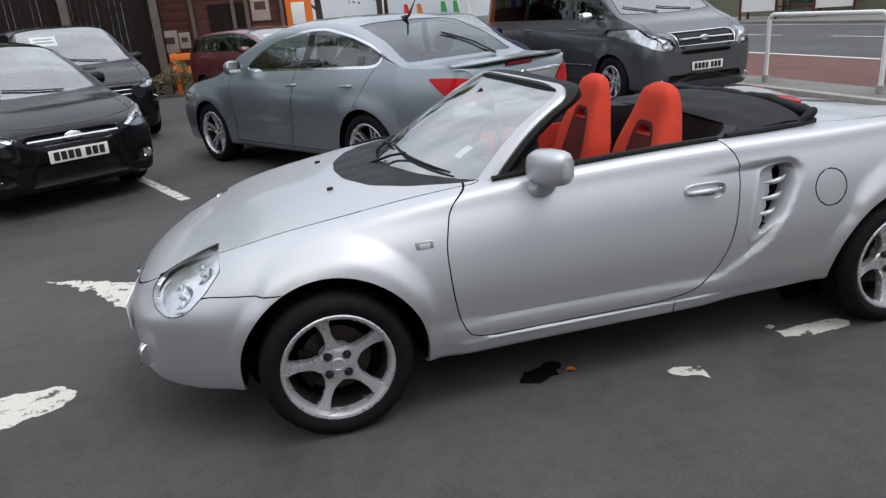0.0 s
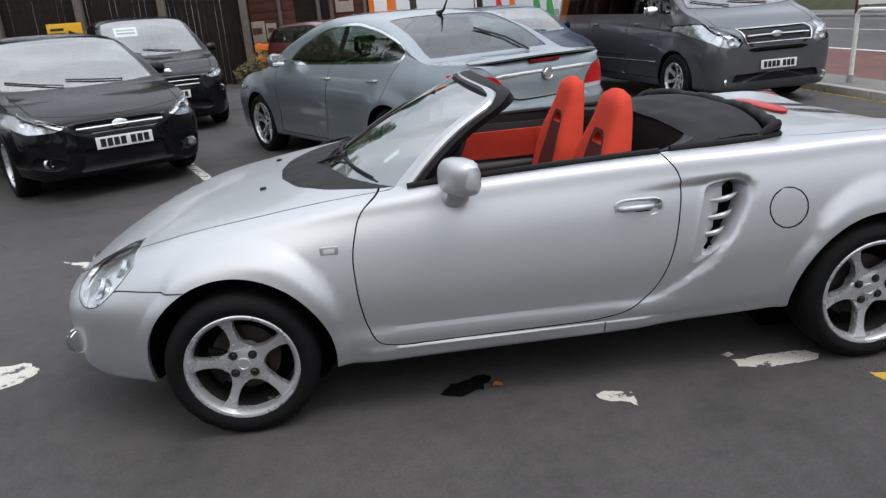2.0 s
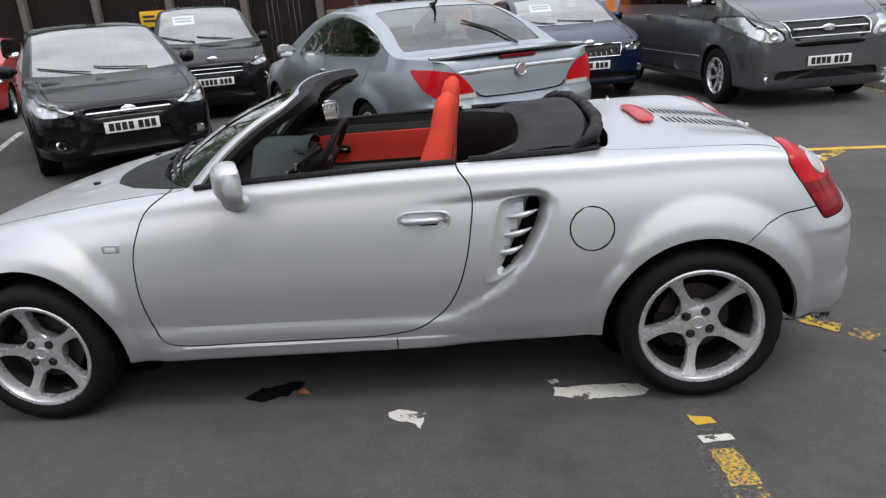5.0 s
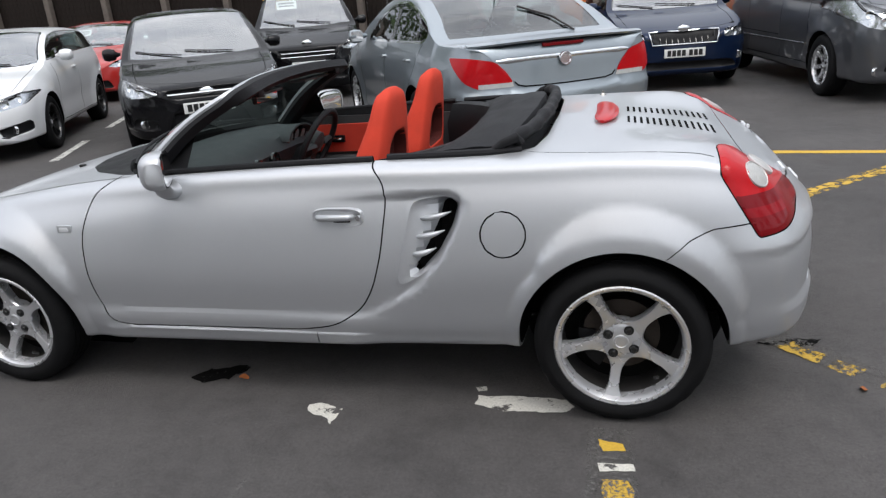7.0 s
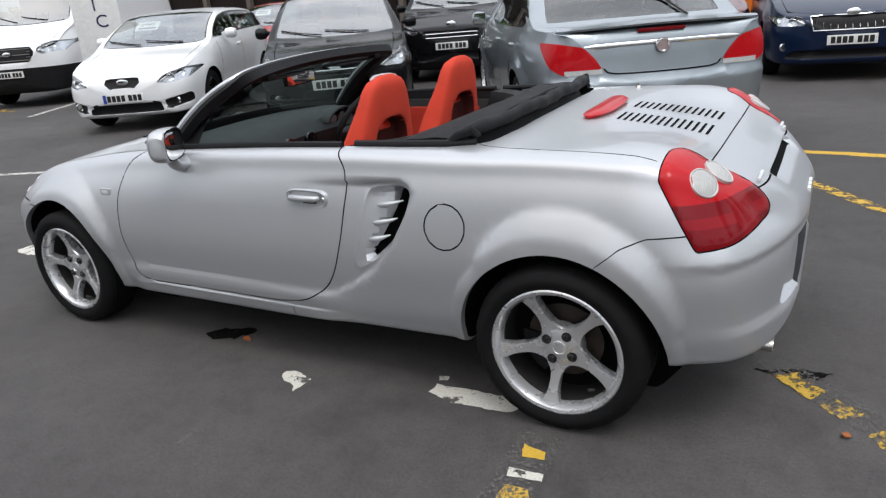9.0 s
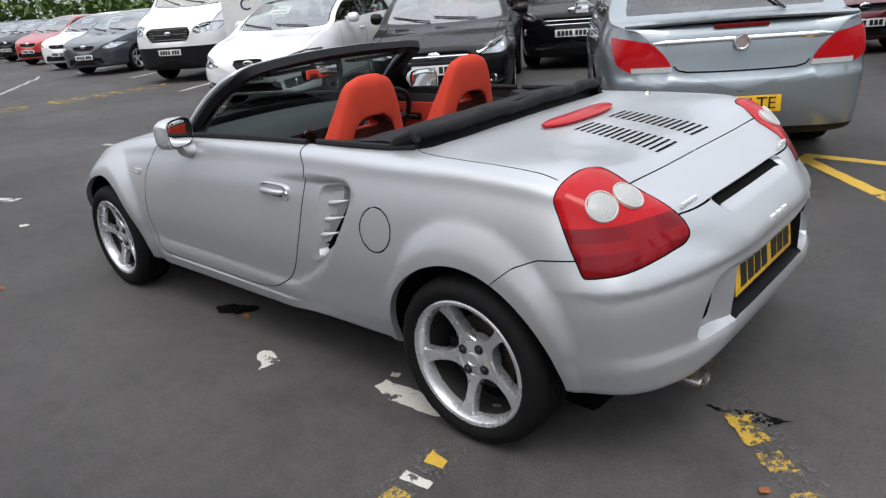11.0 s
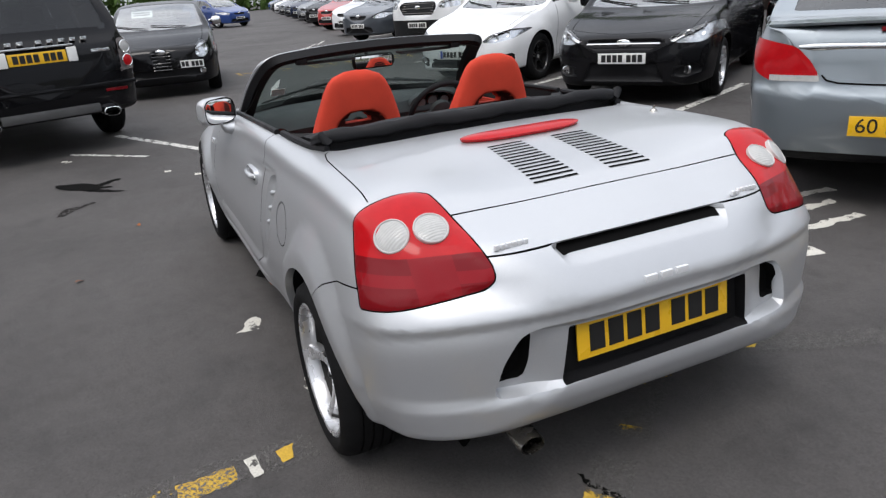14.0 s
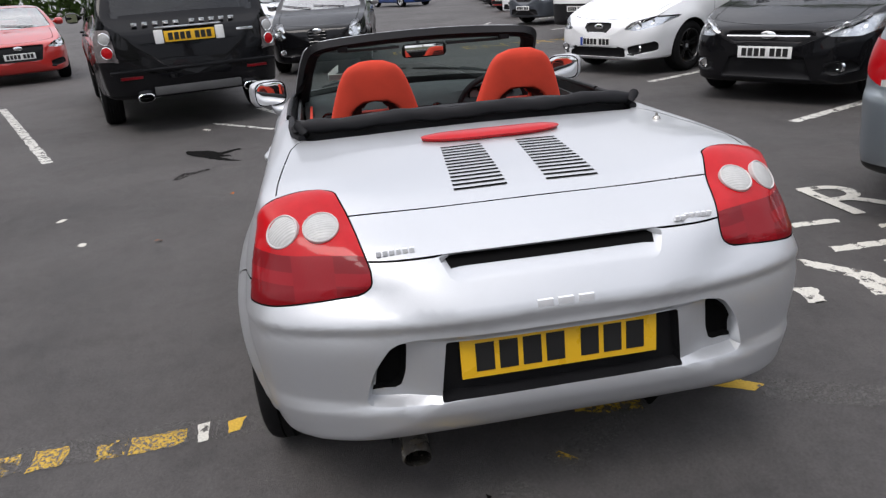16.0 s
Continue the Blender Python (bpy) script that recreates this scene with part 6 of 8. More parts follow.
badge_bars(-0.078, 0.078, 0.660, 0.022, 3, "plain bright chrome badge")
badge_bars(-0.445, -0.345, 0.792, 0.013, 6, "plain bright chrome badge")
badge_bars(0.335, 0.445, 0.790, 0.013, 7, "plain bright chrome badge")
# front badge and bumper lamps
part("front_badge", lathe([(0.0, -0.010), (0.035, -0.008), (0.045, 0.004)], 24, "x"), CHROME, R, "plain chrome badge").matrix_basis = Matrix.Translation((-0.742, 0, 0.505)) @ Matrix.Diagonal((1, 1.3, 0.8, 1))
for s in (-1, 1):
    fl_ = part("fog_lamp", lathe([(0.0, 0.012), (0.04, 0.008), (0.048, -0.004), (0.056, 0.004)], 24, "x"), CHROME, R)
    fl_.matrix_basis = Matrix.Translation((-0.675, s * 0.50, 0.335)) @ Matrix.Rotation(radians(52 * s), 4, "Z")

roadster.location.z = -0.010

# ---- the other cars on the lot ----
def build_car(name, label, paint, L, W, H, wb, fo, R, ws, rw, hood, belt, tail, place, heading, rim=None, spokes=5, twin=0.0, category="car", group="cars parked on the lot",
              lamp=None, grille=None, tail_lamp=None, lower=None, plate_f=0.45, plate_r=None, windows=(), trim=None, bumper=None, nu=78, nv=38, side_glass=None, rear_glass=None, seams=(),
              card="", fine=True, euro=False, end_round=0.30, tumble=0.34, words="", rim_r=None, lights_out=None, sill=0.20, zb=0.20, mirror_mat=None, bars=0, rear_lip=None, fog=None, plate_y=0.0, slats=0, shelf=None, blunt=0.0, rim_chrome=False, inner=True, arch=0.04, roof_mat=None, back=0.55, glass_line=None, reverse=None):
    """A car about its front axle: nose at -x, left side at -y, wheels on z = 0. ws, rw: x of the windscreen's base and top, of the rear window's
    top and base; hood: heights of the nose and of the bonnet's rear; belt: waist heights at the front and rear; tail: height of the tail."""
    xe, hw = L - fo, W / 2
    rear_drop = rw[1] < xe - 0.25
    pts = [-fo, 0.462, -fo + 0.02, hood[0] - 0.16, -fo + 0.07, hood[0] - 0.06, -fo + 0.22, hood[0], (ws[0] - fo + 0.2) / 2, hood[0] * 0.42 + hood[1] * 0.58, ws[0], hood[1],
           ws[0] + 0.5 * (ws[1] - ws[0]), hood[1] + 0.55 * (H - hood[1]), ws[1], H - 0.045, ws[1] + 0.3 * (rw[0] - ws[1]), H, ws[1] + 0.65 * (rw[0] - ws[1]), H - 0.008, rw[0], H - 0.06]
    if rear_drop:
        pts += [rw[0] + 0.5 * (rw[1] - rw[0]), tail + back * (H - 0.06 - tail), rw[1], tail, xe - 0.10, tail - 0.02, xe - 0.04, tail - 0.09, xe, 0.60]
    else:
        pts += [rw[1], tail, xe - 0.03, tail - 0.16, xe, 0.60]
    zt = curve(*pts)
    zbot = curve(-fo, 0.458, -fo + 0.03, zb + 0.05, -fo + 0.12, zb, 0.0, zb, wb, zb + 0.01, xe - 0.15, zb + 0.06, xe - 0.04, zb + 0.12, xe, 0.596)
    er = end_round
    yw = curve(-fo, 0.004, -fo + 0.02, hw * (0.48 + 0.20 * blunt), -fo + 0.07, hw * (0.70 + 0.13 * blunt), -fo + 0.18, hw * (0.85 + 0.07 * blunt), -fo + 0.40, hw * 0.945, 0.1, hw * 0.985, wb * 0.5, hw, wb, hw * 0.99, xe - er - 0.1, hw * 0.955, xe - 0.14, hw * 0.875,
               xe - 0.05, hw * 0.74, xe - 0.015, hw * 0.55, xe, 0.004)
    bl = curve(-fo, 0.461, -fo + 0.07, hood[0] - 0.13, -fo + 0.22, hood[0] - 0.06, ws[0], belt[0], rw[1] if rear_drop else xe - 0.2, belt[1], xe - 0.06, min(belt[1], tail) - 0.07, xe, 0.599)
    zs = lambda x: np.minimum(bl(x), zt(x) - 0.012)
    ys = lambda x: yw(x) * (0.93 + 0.0 * x)
    yr = lambda x: np.maximum(ys(x) - tumble * np.maximum(zt(x) - zs(x) - 0.05, 0) - 0.02, 0.35 * ys(x))
    zre = lambda x: zs(x) + 0.84 * (zt(x) - zs(x))

    def section(x, half):
        a, b, c, d, e, f, k = (float(q(x)) for q in (zbot, zt, yw, zs, ys, yr, zre))
        zw = a + 0.62 * (d - a)
        P = [(0, a), (0.6 * c, a), (0.91 * c, a + 0.05 * (zw - a)), (0.965 * c, a + 0.25 * (zw - a)), (0.985 * c, a + 0.6 * (zw - a)), (c, zw), (0.985 * c, zw + 0.55 * (d - zw)), (e, d),
             (e + 0.5 * (f - e), d + 0.52 * (k - d)), (f, k), (0.74 * f, b - 0.06 * (b - d) * 0.6 - 0.004), (0.4 * f, b - 0.01 * (b - d)), (0, b)]
        q = spline(P, half)
        q[0, 0] = q[-1, 0] = 0
        return np.column_stack([np.full(len(q), x), q])

    sh = Shell(section, np.r_[spaced(-fo, 0.3, nu // 3, 0.75), spaced(0.3, xe - 0.7, nu // 3, 0.0)[1:], spaced(xe - 0.7, xe, nu // 3 + 1, 0.75)[1:]], nv)
    V = sh.V
    ay = lambda V: np.abs(V[:, 1])
    side = step(0.6 * hw, 0.8 * hw, ay(V)) * step(0.1, 0.25, V[:, 2])
    for hx in (0.0, wb):
        r = np.hypot(V[:, 0] - hx, V[:, 2] - R)
        V[:, 1] += np.sign(V[:, 1]) * side * 0.022 * step(R + arch + 0.14, R + arch + 0.03, r)
    V[:, 1] -= np.sign(V[:, 1]) * side * 0.014 * step(0.2, 0.5, V[:, 0]) * step(wb - 0.2, wb - 0.5, V[:, 0]) * np.exp(-((V[:, 2] - 0.50) / 0.10) ** 2)
    archs = [disc(hx, R, R + arch) for hx in (0.0, wb)]
    f_side = lambda f: (lambda V: np.where(ay(V) > 0.5 * hw, f(V[:, 0], V[:, 2]), 9.0))
    x0, x1 = windows[0], windows[-1]
    lean_f, lean_r = 0.55 * (ws[1] - ws[0]) / max(0.3, H - hood[1]), 0.6 * max(0.05, (rw[1] - rw[0])) / max(0.3, H - tail)
    f_win = lambda V: np.where(ay(V) > 0.45 * hw, np.maximum.reduce([zs(V[:, 0]) + 0.02 - V[:, 2], V[:, 2] - zre(V[:, 0]) + 0.012, x0 + (V[:, 2] - belt[0]) * lean_f - V[:, 0], V[:, 0] - (x1 - (V[:, 2] - belt[1]) * lean_r)]), 9.0)
    if glass_line:
        dlo = outline(glass_line, 0.10)
        f_win = lambda V: np.where(ay(V) > 0.45 * hw, np.maximum(dlo(V[:, 0], V[:, 2]), V[:, 2] - zre(V[:, 0]) - 0.02), 9.0)
    f_ws = lambda V: np.where(V[:, 2] > hood[1] - 0.15, np.maximum.reduce([ay(V) - 0.90 * yr(V[:, 0]), ws[0] + 0.05 + 0.10 * (V[:, 1] / hw) ** 2 - V[:, 0], V[:, 0] - ws[1] + 0.03]), 9.0)
    f_rw = lambda V: np.where(V[:, 2] > tail - 0.05, np.maximum.reduce([ay(V) - 0.86 * yr(V[:, 0]), rw[0] + 0.05 - V[:, 0], V[:, 0] - rw[1] + 0.05, tail + 0.03 - V[:, 2]]), 9.0)
    cuts = [f_side(a) for a in archs] + [f_win, f_ws, f_rw]
    if trim:
        cuts += [lambda V: f_win(V) - 0.022]
    cuts += [lambda V: f_ws(V) - 0.022]
    fl = ft = fg = fw = None
    if lamp:
        lo = outline(lamp[0], 0.03)
        fl = lambda V: np.where(V[:, 0] < lamp[1], lo(ay(V), V[:, 2]), 9.0)
        cuts += [fl]
    if tail_lamp:
        to = outline(tail_lamp[0], 0.03)
        lean_t, top_t = tail_lamp[3] if len(tail_lamp) > 3 else 0.0, max(q[1] for q in tail_lamp[0])
        ft = lambda V: np.where(V[:, 0] > xe - 0.8, np.maximum(to(ay(V), V[:, 2]), xe - tail_lamp[1] + lean_t * (top_t - V[:, 2]) - V[:, 0]), 9.0)
        cuts += [ft]
        if reverse:
            f_rev = lambda V: np.where(ft(V) < 0, np.maximum(V[:, 2] - reverse[0], ay(V) - reverse[1]), 9.0)
            cuts += [lambda V: np.where(ft(V) < 0.002, V[:, 2] - reverse[0], 9.0), lambda V: np.where(ft(V) < 0.002, ay(V) - reverse[1], 9.0)]
    gr = []
    for shape in grille or ():
        go = outline(shape, 0.03)
        f = lambda V, go=go: np.where(V[:, 0] < -fo + 0.45, go(V[:, 1], V[:, 2]), 9.0)
        gr.append(f)
        cuts += [f, lambda V, f=f: f(V) + 0.012]
    if lower:
        cuts += [lambda V: V[:, 2] - lower]
    if bumper:
        bo = outline(bumper, 0.04)
        f_bump = lambda V: np.where(V[:, 0] > xe - 0.5, bo(V[:, 1], V[:, 2]), 9.0)
        cuts += [f_bump]
    pil = [(lambda V, p=p: np.where(ay(V) > 0.45 * hw, np.abs(V[:, 0] - p[0] + (V[:, 2] - belt[0]) * p[1]) - p[2], 9.0)) for p in windows[1:-1]]
    cuts += pil
    sm = []
    for s in seams:
        P = [np.array(p) for p in s]

        def f(V, P=P):
            Q = V[:, [0, 2]]
            best = np.full(len(V), 1e9)
            for a, b in zip(P, P[1:]):
                t = np.clip(((Q - a) @ (b - a)) / ((b - a) @ (b - a)), 0, 1)
                best = np.minimum(best, np.linalg.norm(Q - a - t[:, None] * (b - a), axis=1))
            return np.where((ay(V) > 0.5 * hw) & (V[:, 2] < zs(V[:, 0]) + 0.02), best, 9.0) - 0.004

        sm.append(f)
        if abs(P[0][0] - P[-1][0]) < 0.3:
            line = lambda V, P=P: V[:, 0] - np.interp(V[:, 2], [p[1] for p in P], [p[0] for p in P])
        else:
            line = lambda V, P=P: V[:, 2] - np.interp(V[:, 0], [p[0] for p in P], [p[1] for p in P])
        cuts += [lambda V, f=line: np.where(ay(V) > 0.5 * hw, f(V) - 0.004, 9.0), lambda V, f=line: np.where(ay(V) > 0.5 * hw, f(V) + 0.004, 9.0)]
    b_in = lambda V: np.where((V[:, 0] < ws[0] + 0.05) & (V[:, 2] > hood[0] - 0.14), np.maximum(ay(V) - 0.86 * ys(V[:, 0]), -fo + 0.13 + 0.30 * (V[:, 1] / hw) ** 2 - V[:, 0]), 9.0)
    bon = lambda V: np.abs(b_in(V)) - 0.004
    cuts += [lambda V: b_in(V) - 0.004, lambda V: b_in(V) + 0.004]
    for c in cuts:
        sh.cut(c)
    if shelf:
        for dz in (0.0, 0.045):
            sh.cut(lambda V, dz=dz: np.where(V[:, 0] > xe - 0.7, V[:, 2] - shelf[0] - dz, 9.0))
        V = sh.V
        V[:, 0] += shelf[1] * np.clip((shelf[0] + 0.045 - V[:, 2]) / 0.045, 0, 1) * step(xe - 0.55, xe - 0.12, V[:, 0]) * step(0.26, 0.40, V[:, 2])
    V = sh.V
    front = V[V[:, 0] < 0.2].copy()
    for f in gr:
        V[:, 0] += 0.035 * step(0.0, -0.014, f(V))
    if rear_lip:
        V[:, 0] += rear_lip[0] * step(rear_lip[1] - 0.06, rear_lip[1], V[:, 2]) * step(rear_lip[1] + 0.05, rear_lip[1] + 0.005, V[:, 2]) * step(xe - 0.5, xe - 0.2, V[:, 0])

    def pick(C):
        n = np.full(len(C), "body", dtype=object)
        if roof_mat:
            n[(C[:, 2] > zre(C[:, 0])) & (C[:, 0] > ws[1] - 0.05)] = "roof"
        if lower:
            n[C[:, 2] < lower] = "lower"
        if bumper:
            n[f_bump(C) < 0] = "lower"
        n[bon(C) < 0] = "gap"
        for f in sm:
            n[f(C) < 0] = "gap"
        if trim:
            n[f_win(C) < 0.022] = "trim"
        n[f_win(C) < 0] = "side_window"
        for f in pil:
            n[(f(C) < 0) & (f_win(C) < 0)] = "pillar"
        n[f_ws(C) < 0.022] = "screen_seal"
        n[f_ws(C) < 0] = "windscreen"
        n[f_rw(C) < 0] = "rear_window"
        if fl:
            n[fl(C) < 0] = "lamp"
        if ft:
            n[ft(C) < 0] = "tail_lamp"
            if reverse:
                n[f_rev(C) < 0] = "reverse"
        for f in gr:
            n[f(C) < -0.002] = "grille"
        for a in archs:
            n[f_side(a)(C) < 0] = "arch"
        return n

    sh.name(pick)
    N = sh.outward()
    if shelf:
        N = sh.even_normals(N, (sh.V[:, 0] > xe - 0.6) & (sh.V[:, 2] > 0.40) & (sh.V[:, 2] < 0.80), 0.025)
    root = empty(name, label, category, None, group)

    def panel(pname, key, material, want=None, sink=0.0, plabel="", parent=None):
        keep = sh.names
        if want is not None:
            sh.names = np.where(want(sh.centres()), keep, "")
        r = sh.take(key, N, sink)
        sh.names = keep
        if r:
            return part(pname, mesh_from(pname, r[0], r[1], r[2]), material, parent or root, plabel)

    left, right = (lambda C: C[:, 1] < 0), (lambda C: C[:, 1] >= 0)
    panel("body", "body", paint)
    if roof_mat:
        panel("roof", "roof", roof_mat)
    panel("shut_line", "gap", GAP, sink=0.004)
    panel("lower_bumper", "lower", BLACK_TRIM, plabel="black plastic bumper")
    panel("windscreen", "windscreen", GLASS, sink=0.004)
    panel("screen_seal", "screen_seal", GLOSS_BLACK, sink=0.002)
    panel("rear_window", "rear_window", rear_glass or DARK_GLASS, sink=0.004)
    for k in range(len(gr)):
        panel("grille", "grille", BLACK_TRIM, want=lambda C, k=k: gr[k](C) < 0)
    for w in (left, right):
        edges = [-9.0] + [p[0] for p in windows[1:-1]] + [9.0]
        for a, b in zip(edges, edges[1:]):
            panel("side_window", "side_window", side_glass or DARK_GLASS, want=lambda C, w=w, a=a, b=b: w(C) & (C[:, 0] > a) & (C[:, 0] <= b), sink=0.004)
        for p in windows[1:-1]:
            panel("window_pillar", "pillar", GLOSS_BLACK, want=lambda C, w=w, p=p: w(C) & (np.abs(C[:, 0] - p[0]) < 0.3))
        if trim:
            panel("window_trim", "trim", trim, want=w, plabel="chrome window trim" if trim is CHROME else "")
        if lamp:
            hl = panel("headlight", "lamp", LAMP_GLASS, want=w, plabel="clear headlamp")
            panel("reflector", "lamp", lamp[2] if len(lamp) > 2 else REFLECTOR, want=w, sink=0.03, parent=hl)
            if hl:
                lp = np.array(lamp[0])
                cy, cz = lp.mean(0)
                s = -1 if w is left else 1
                for dy, rr in ((-0.06, 0.046), (0.06, 0.040)):
                    k = np.argmin((sh.V[:, 1] - s * (cy + dy)) ** 2 + (sh.V[:, 2] - cz - 0.3 * dy) ** 2 + 9.0 * (sh.V[:, 0] > lamp[1]))
                    nn, pp = Vector(N[k]), Vector(sh.V[k])
                    aim = (nn + Vector((-0.9, 0, 0))).normalized()
                    m = Matrix.Translation(pp - nn * 0.020) @ aim.to_track_quat("Z", "Y").to_matrix().to_4x4()
                    bowl = lathe([(0.0, -0.012), (rr * 0.35, -0.011), (rr * 0.8, -0.004), (rr, 0.0), (rr + 0.003, -0.002), (rr + 0.003, -0.012)], 22, "z")
                    bmesh.ops.transform(bowl, matrix=m, verts=bowl.verts)
                    part("lamp_bowl", bowl, CHROME, hl)
        if tail_lamp:
            tl = panel("tail_light", "tail_lamp", tail_lamp[2] if len(tail_lamp) > 2 and tail_lamp[2] else RED_LENS, want=w, plabel="red tail lamp", sink=-0.006)
            if reverse:
                panel("reverse_lens", "reverse", CLEAR_LENS, want=w, parent=tl, sink=-0.006)
    vs, fs = sh.rim("arch", lambda p: np.array([p[0], math.copysign(hw * 0.55, p[1]), p[2]]))
    for hx in (0.0, wb):
        for sd in (-1, 1):
            own = [f for f in fs if vs[f[0]][1] * sd > 0 and abs(vs[f[0]][0] - hx) < wb / 2]
            ids = {i: k for k, i in enumerate(sorted({i for f in own for i in f}))}
            part("arch_liner", mesh_from("arch_liner", [vs[i] for i in ids], [tuple(ids[i] for i in f) for f in own]), GAP, root)
    # cabin seen through the glass
    if inner:
        zi = belt[0] - 0.06
        part("cabin_floor", plate_outline([(ws[0] + 0.1, -hw * 0.8), (rw[1] - 0.1, -hw * 0.8), (rw[1] - 0.1, hw * 0.8), (ws[0] + 0.1, hw * 0.8)], zi - 0.35, zi - 0.3), CARPET, root)
        part("dashboard", loft([[(ws[0] + 0.12, s * hw * 0.84, zi - 0.2), (ws[0] + 0.12, s * hw * 0.84, zi + 0.02), (ws[0] + 0.50, s * hw * 0.84, zi + 0.05), (ws[0] + 0.66, s * hw * 0.84, zi - 0.04), (ws[0] + 0.66, s * hw * 0.84, zi - 0.2)] for s in (-1, 0, 1)]), DASH, root)
        sx = ws[1] + 0.28
        for row, rx in enumerate((sx, sx + 0.85)):
            for s in (-1, 1):
                z0, zh = zi - 0.3, min(H - 0.22, belt[0] + 0.36)
                rows = []
                for z, wd, th in ((z0, 0.24, 0.10), (zi, 0.25, 0.10), (zh - 0.22, 0.21, 0.08), (zh - 0.18, 0.06, 0.03), (zh - 0.14, 0.12, 0.05), (zh - 0.02, 0.12, 0.06), (zh, 0.09, 0.03)):
                    cx = rx + (z - z0) * 0.22
                    rows.append([(cx + th * math.cos(a), s * hw * 0.45 + wd * math.copysign(abs(math.sin(a)) ** 0.6, math.sin(a)), z) for a in np.linspace(0, 2 * math.pi, 13)[:-1]])
                part("seat", loft(rows), BLACK_TRIM, root)
        stw = lathe([(0.165, 0.0), (0.18, 0.012), (0.195, 0.0), (0.18, -0.012)], 24, "x", True)
        bmesh.ops.transform(stw, matrix=Matrix.Translation((ws[0] + 0.78, hw * 0.42, zi + 0.03)) @ Matrix.Rotation(radians(22), 4, "Y"), verts=stw.verts)
        part("steering_wheel", stw, BLACK_TRIM, root)
    # wheels
    rr = rim_r or R * 0.68
    for hx in (0.0, wb):
        for s in (-1, 1):
            w_ = wheel(root, R, 0.215, rr, spokes, rim or ALLOY, (0.04, 0.022, 0.03) if not twin else (0.014, 0.011, 0.013), twin, -0.05, fine)
            w_.matrix_basis = pose(hx, s * (hw - 0.125), R, 0, 20 * (hx > 0), 0 if s < 0 else 180)
    # mirrors
    for s in (-1, 1):
        mx, my, mz = ws[0] + 0.62, hw * 0.93, belt[0] + 0.055
        cap = loft([[(mx + dx - 0.05 + 0.05 * math.cos(a) * w2, s * (my + q), mz + 0.02 + h * math.sin(a)) for a in np.linspace(0, 2 * math.pi, 13)[:-1]]
                    for q, h, w2, dx in ((0.01, 0.018, 0.5, 0.0), (0.05, 0.03, 0.7, 0.0), (0.075, 0.065, 1.2, 0.0), (0.15, 0.075, 1.4, 0.01), (0.20, 0.06, 1.2, 0.02), (0.215, 0.03, 0.8, 0.03))])
        mir = part("door_mirror", cap, mirror_mat or paint, root)
        part("mirror_glass", block(mx + 0.022, mx + 0.026, min(s * (my + 0.07), s * (my + 0.2)), max(s * (my + 0.07), s * (my + 0.2)), mz - 0.03, mz + 0.075, 0.0), MIRROR, mir)
    # door handles
    for p in list(windows[1:-1])[:2]:
        for s in (-1, 1):
            yy = float(yw(p[0] - 0.2)) * 0.985
            hz = belt[0] - 0.10
            part("door_handle", tube([(p[0] - 0.24, s * (yy - 0.02), hz), (p[0] - 0.22, s * (yy + 0.018), hz), (p[0] - 0.10, s * (yy + 0.02), hz + 0.005), (p[0] - 0.075, s * (yy - 0.02), hz + 0.005)], 0.014, 8), paint, root)
    # wipers
    for yo, ln in ((-0.15, 0.55), (0.42, 0.5)):
        pts_ = []
        for t in np.linspace(0, 1, 6):
            y = yo - 0.5 * ln + ln * t
            x = ws[0] + 0.075 + 0.10 * (y / hw) ** 2 + 0.09 * t
            pts_.append((x, y, float(zt(x)) - 0.02 * (y / hw) ** 2 + 0.012))
        part("wiper", tube(pts_, 0.008, 6), BLACK_TRIM, root)
    # plates, badge
    near = sh.V[sh.V[:, 0] < 0.2]
    nose = lambda z, y=0.0: min((v[0] for v in near if abs(v[1] - y) < 0.06 and abs(v[2] - z) < 0.05), default=-fo)
    edge = lambda z, y: float(front[np.argmin((front[:, 1] - y) ** 2 + (front[:, 2] - z) ** 2), 0])
    if plate_f:
        number_plate(root, WHITE_PLATE, Matrix.Translation((nose(plate_f, plate_y) - 0.016, plate_y, plate_f)) @ Matrix.Rotation(plate_y * 0.5, 4, "Z") @ Matrix.Rotation(radians(-90), 4, "Z"), euro)
        bz = hood[0] - 0.10 if lights_out is None else lights_out
        bdg = lathe([(0.0, -0.012), (0.05, -0.010), (0.062, -0.004), (0.064, 0.006)], 28, "x")
        bmesh.ops.transform(bdg, matrix=Matrix.Translation((nose(bz) - 0.012, 0, bz)) @ Matrix.Diagonal((1, 1.25, 0.62, 1)), verts=bdg.verts)
        part("badge", bdg, CHROME, root, "plain chrome badge")
    if plate_r:
        tx = max(v[0] for v in sh.V if abs(v[1]) < 0.1 and abs(v[2] - plate_r) < 0.06)
        number_plate(root, YELLOW_PLATE, Matrix.Translation((tx + 0.012, 0, plate_r)) @ Matrix.Rotation(radians(90), 4, "Z"), False, words)
    for k in range(bars):
        zc = np.mean([p[1] for p in grille[0]]) + (k - (bars - 1) / 2) * 0.06
        wdt = max(abs(p[0]) for p in grille[0]) * 0.9
        part("grille_bar", tube([(nose(zc, y) - 0.002, y, zc) for y in np.linspace(-wdt, wdt, 9)], 0.011, 8), CHROME, root)
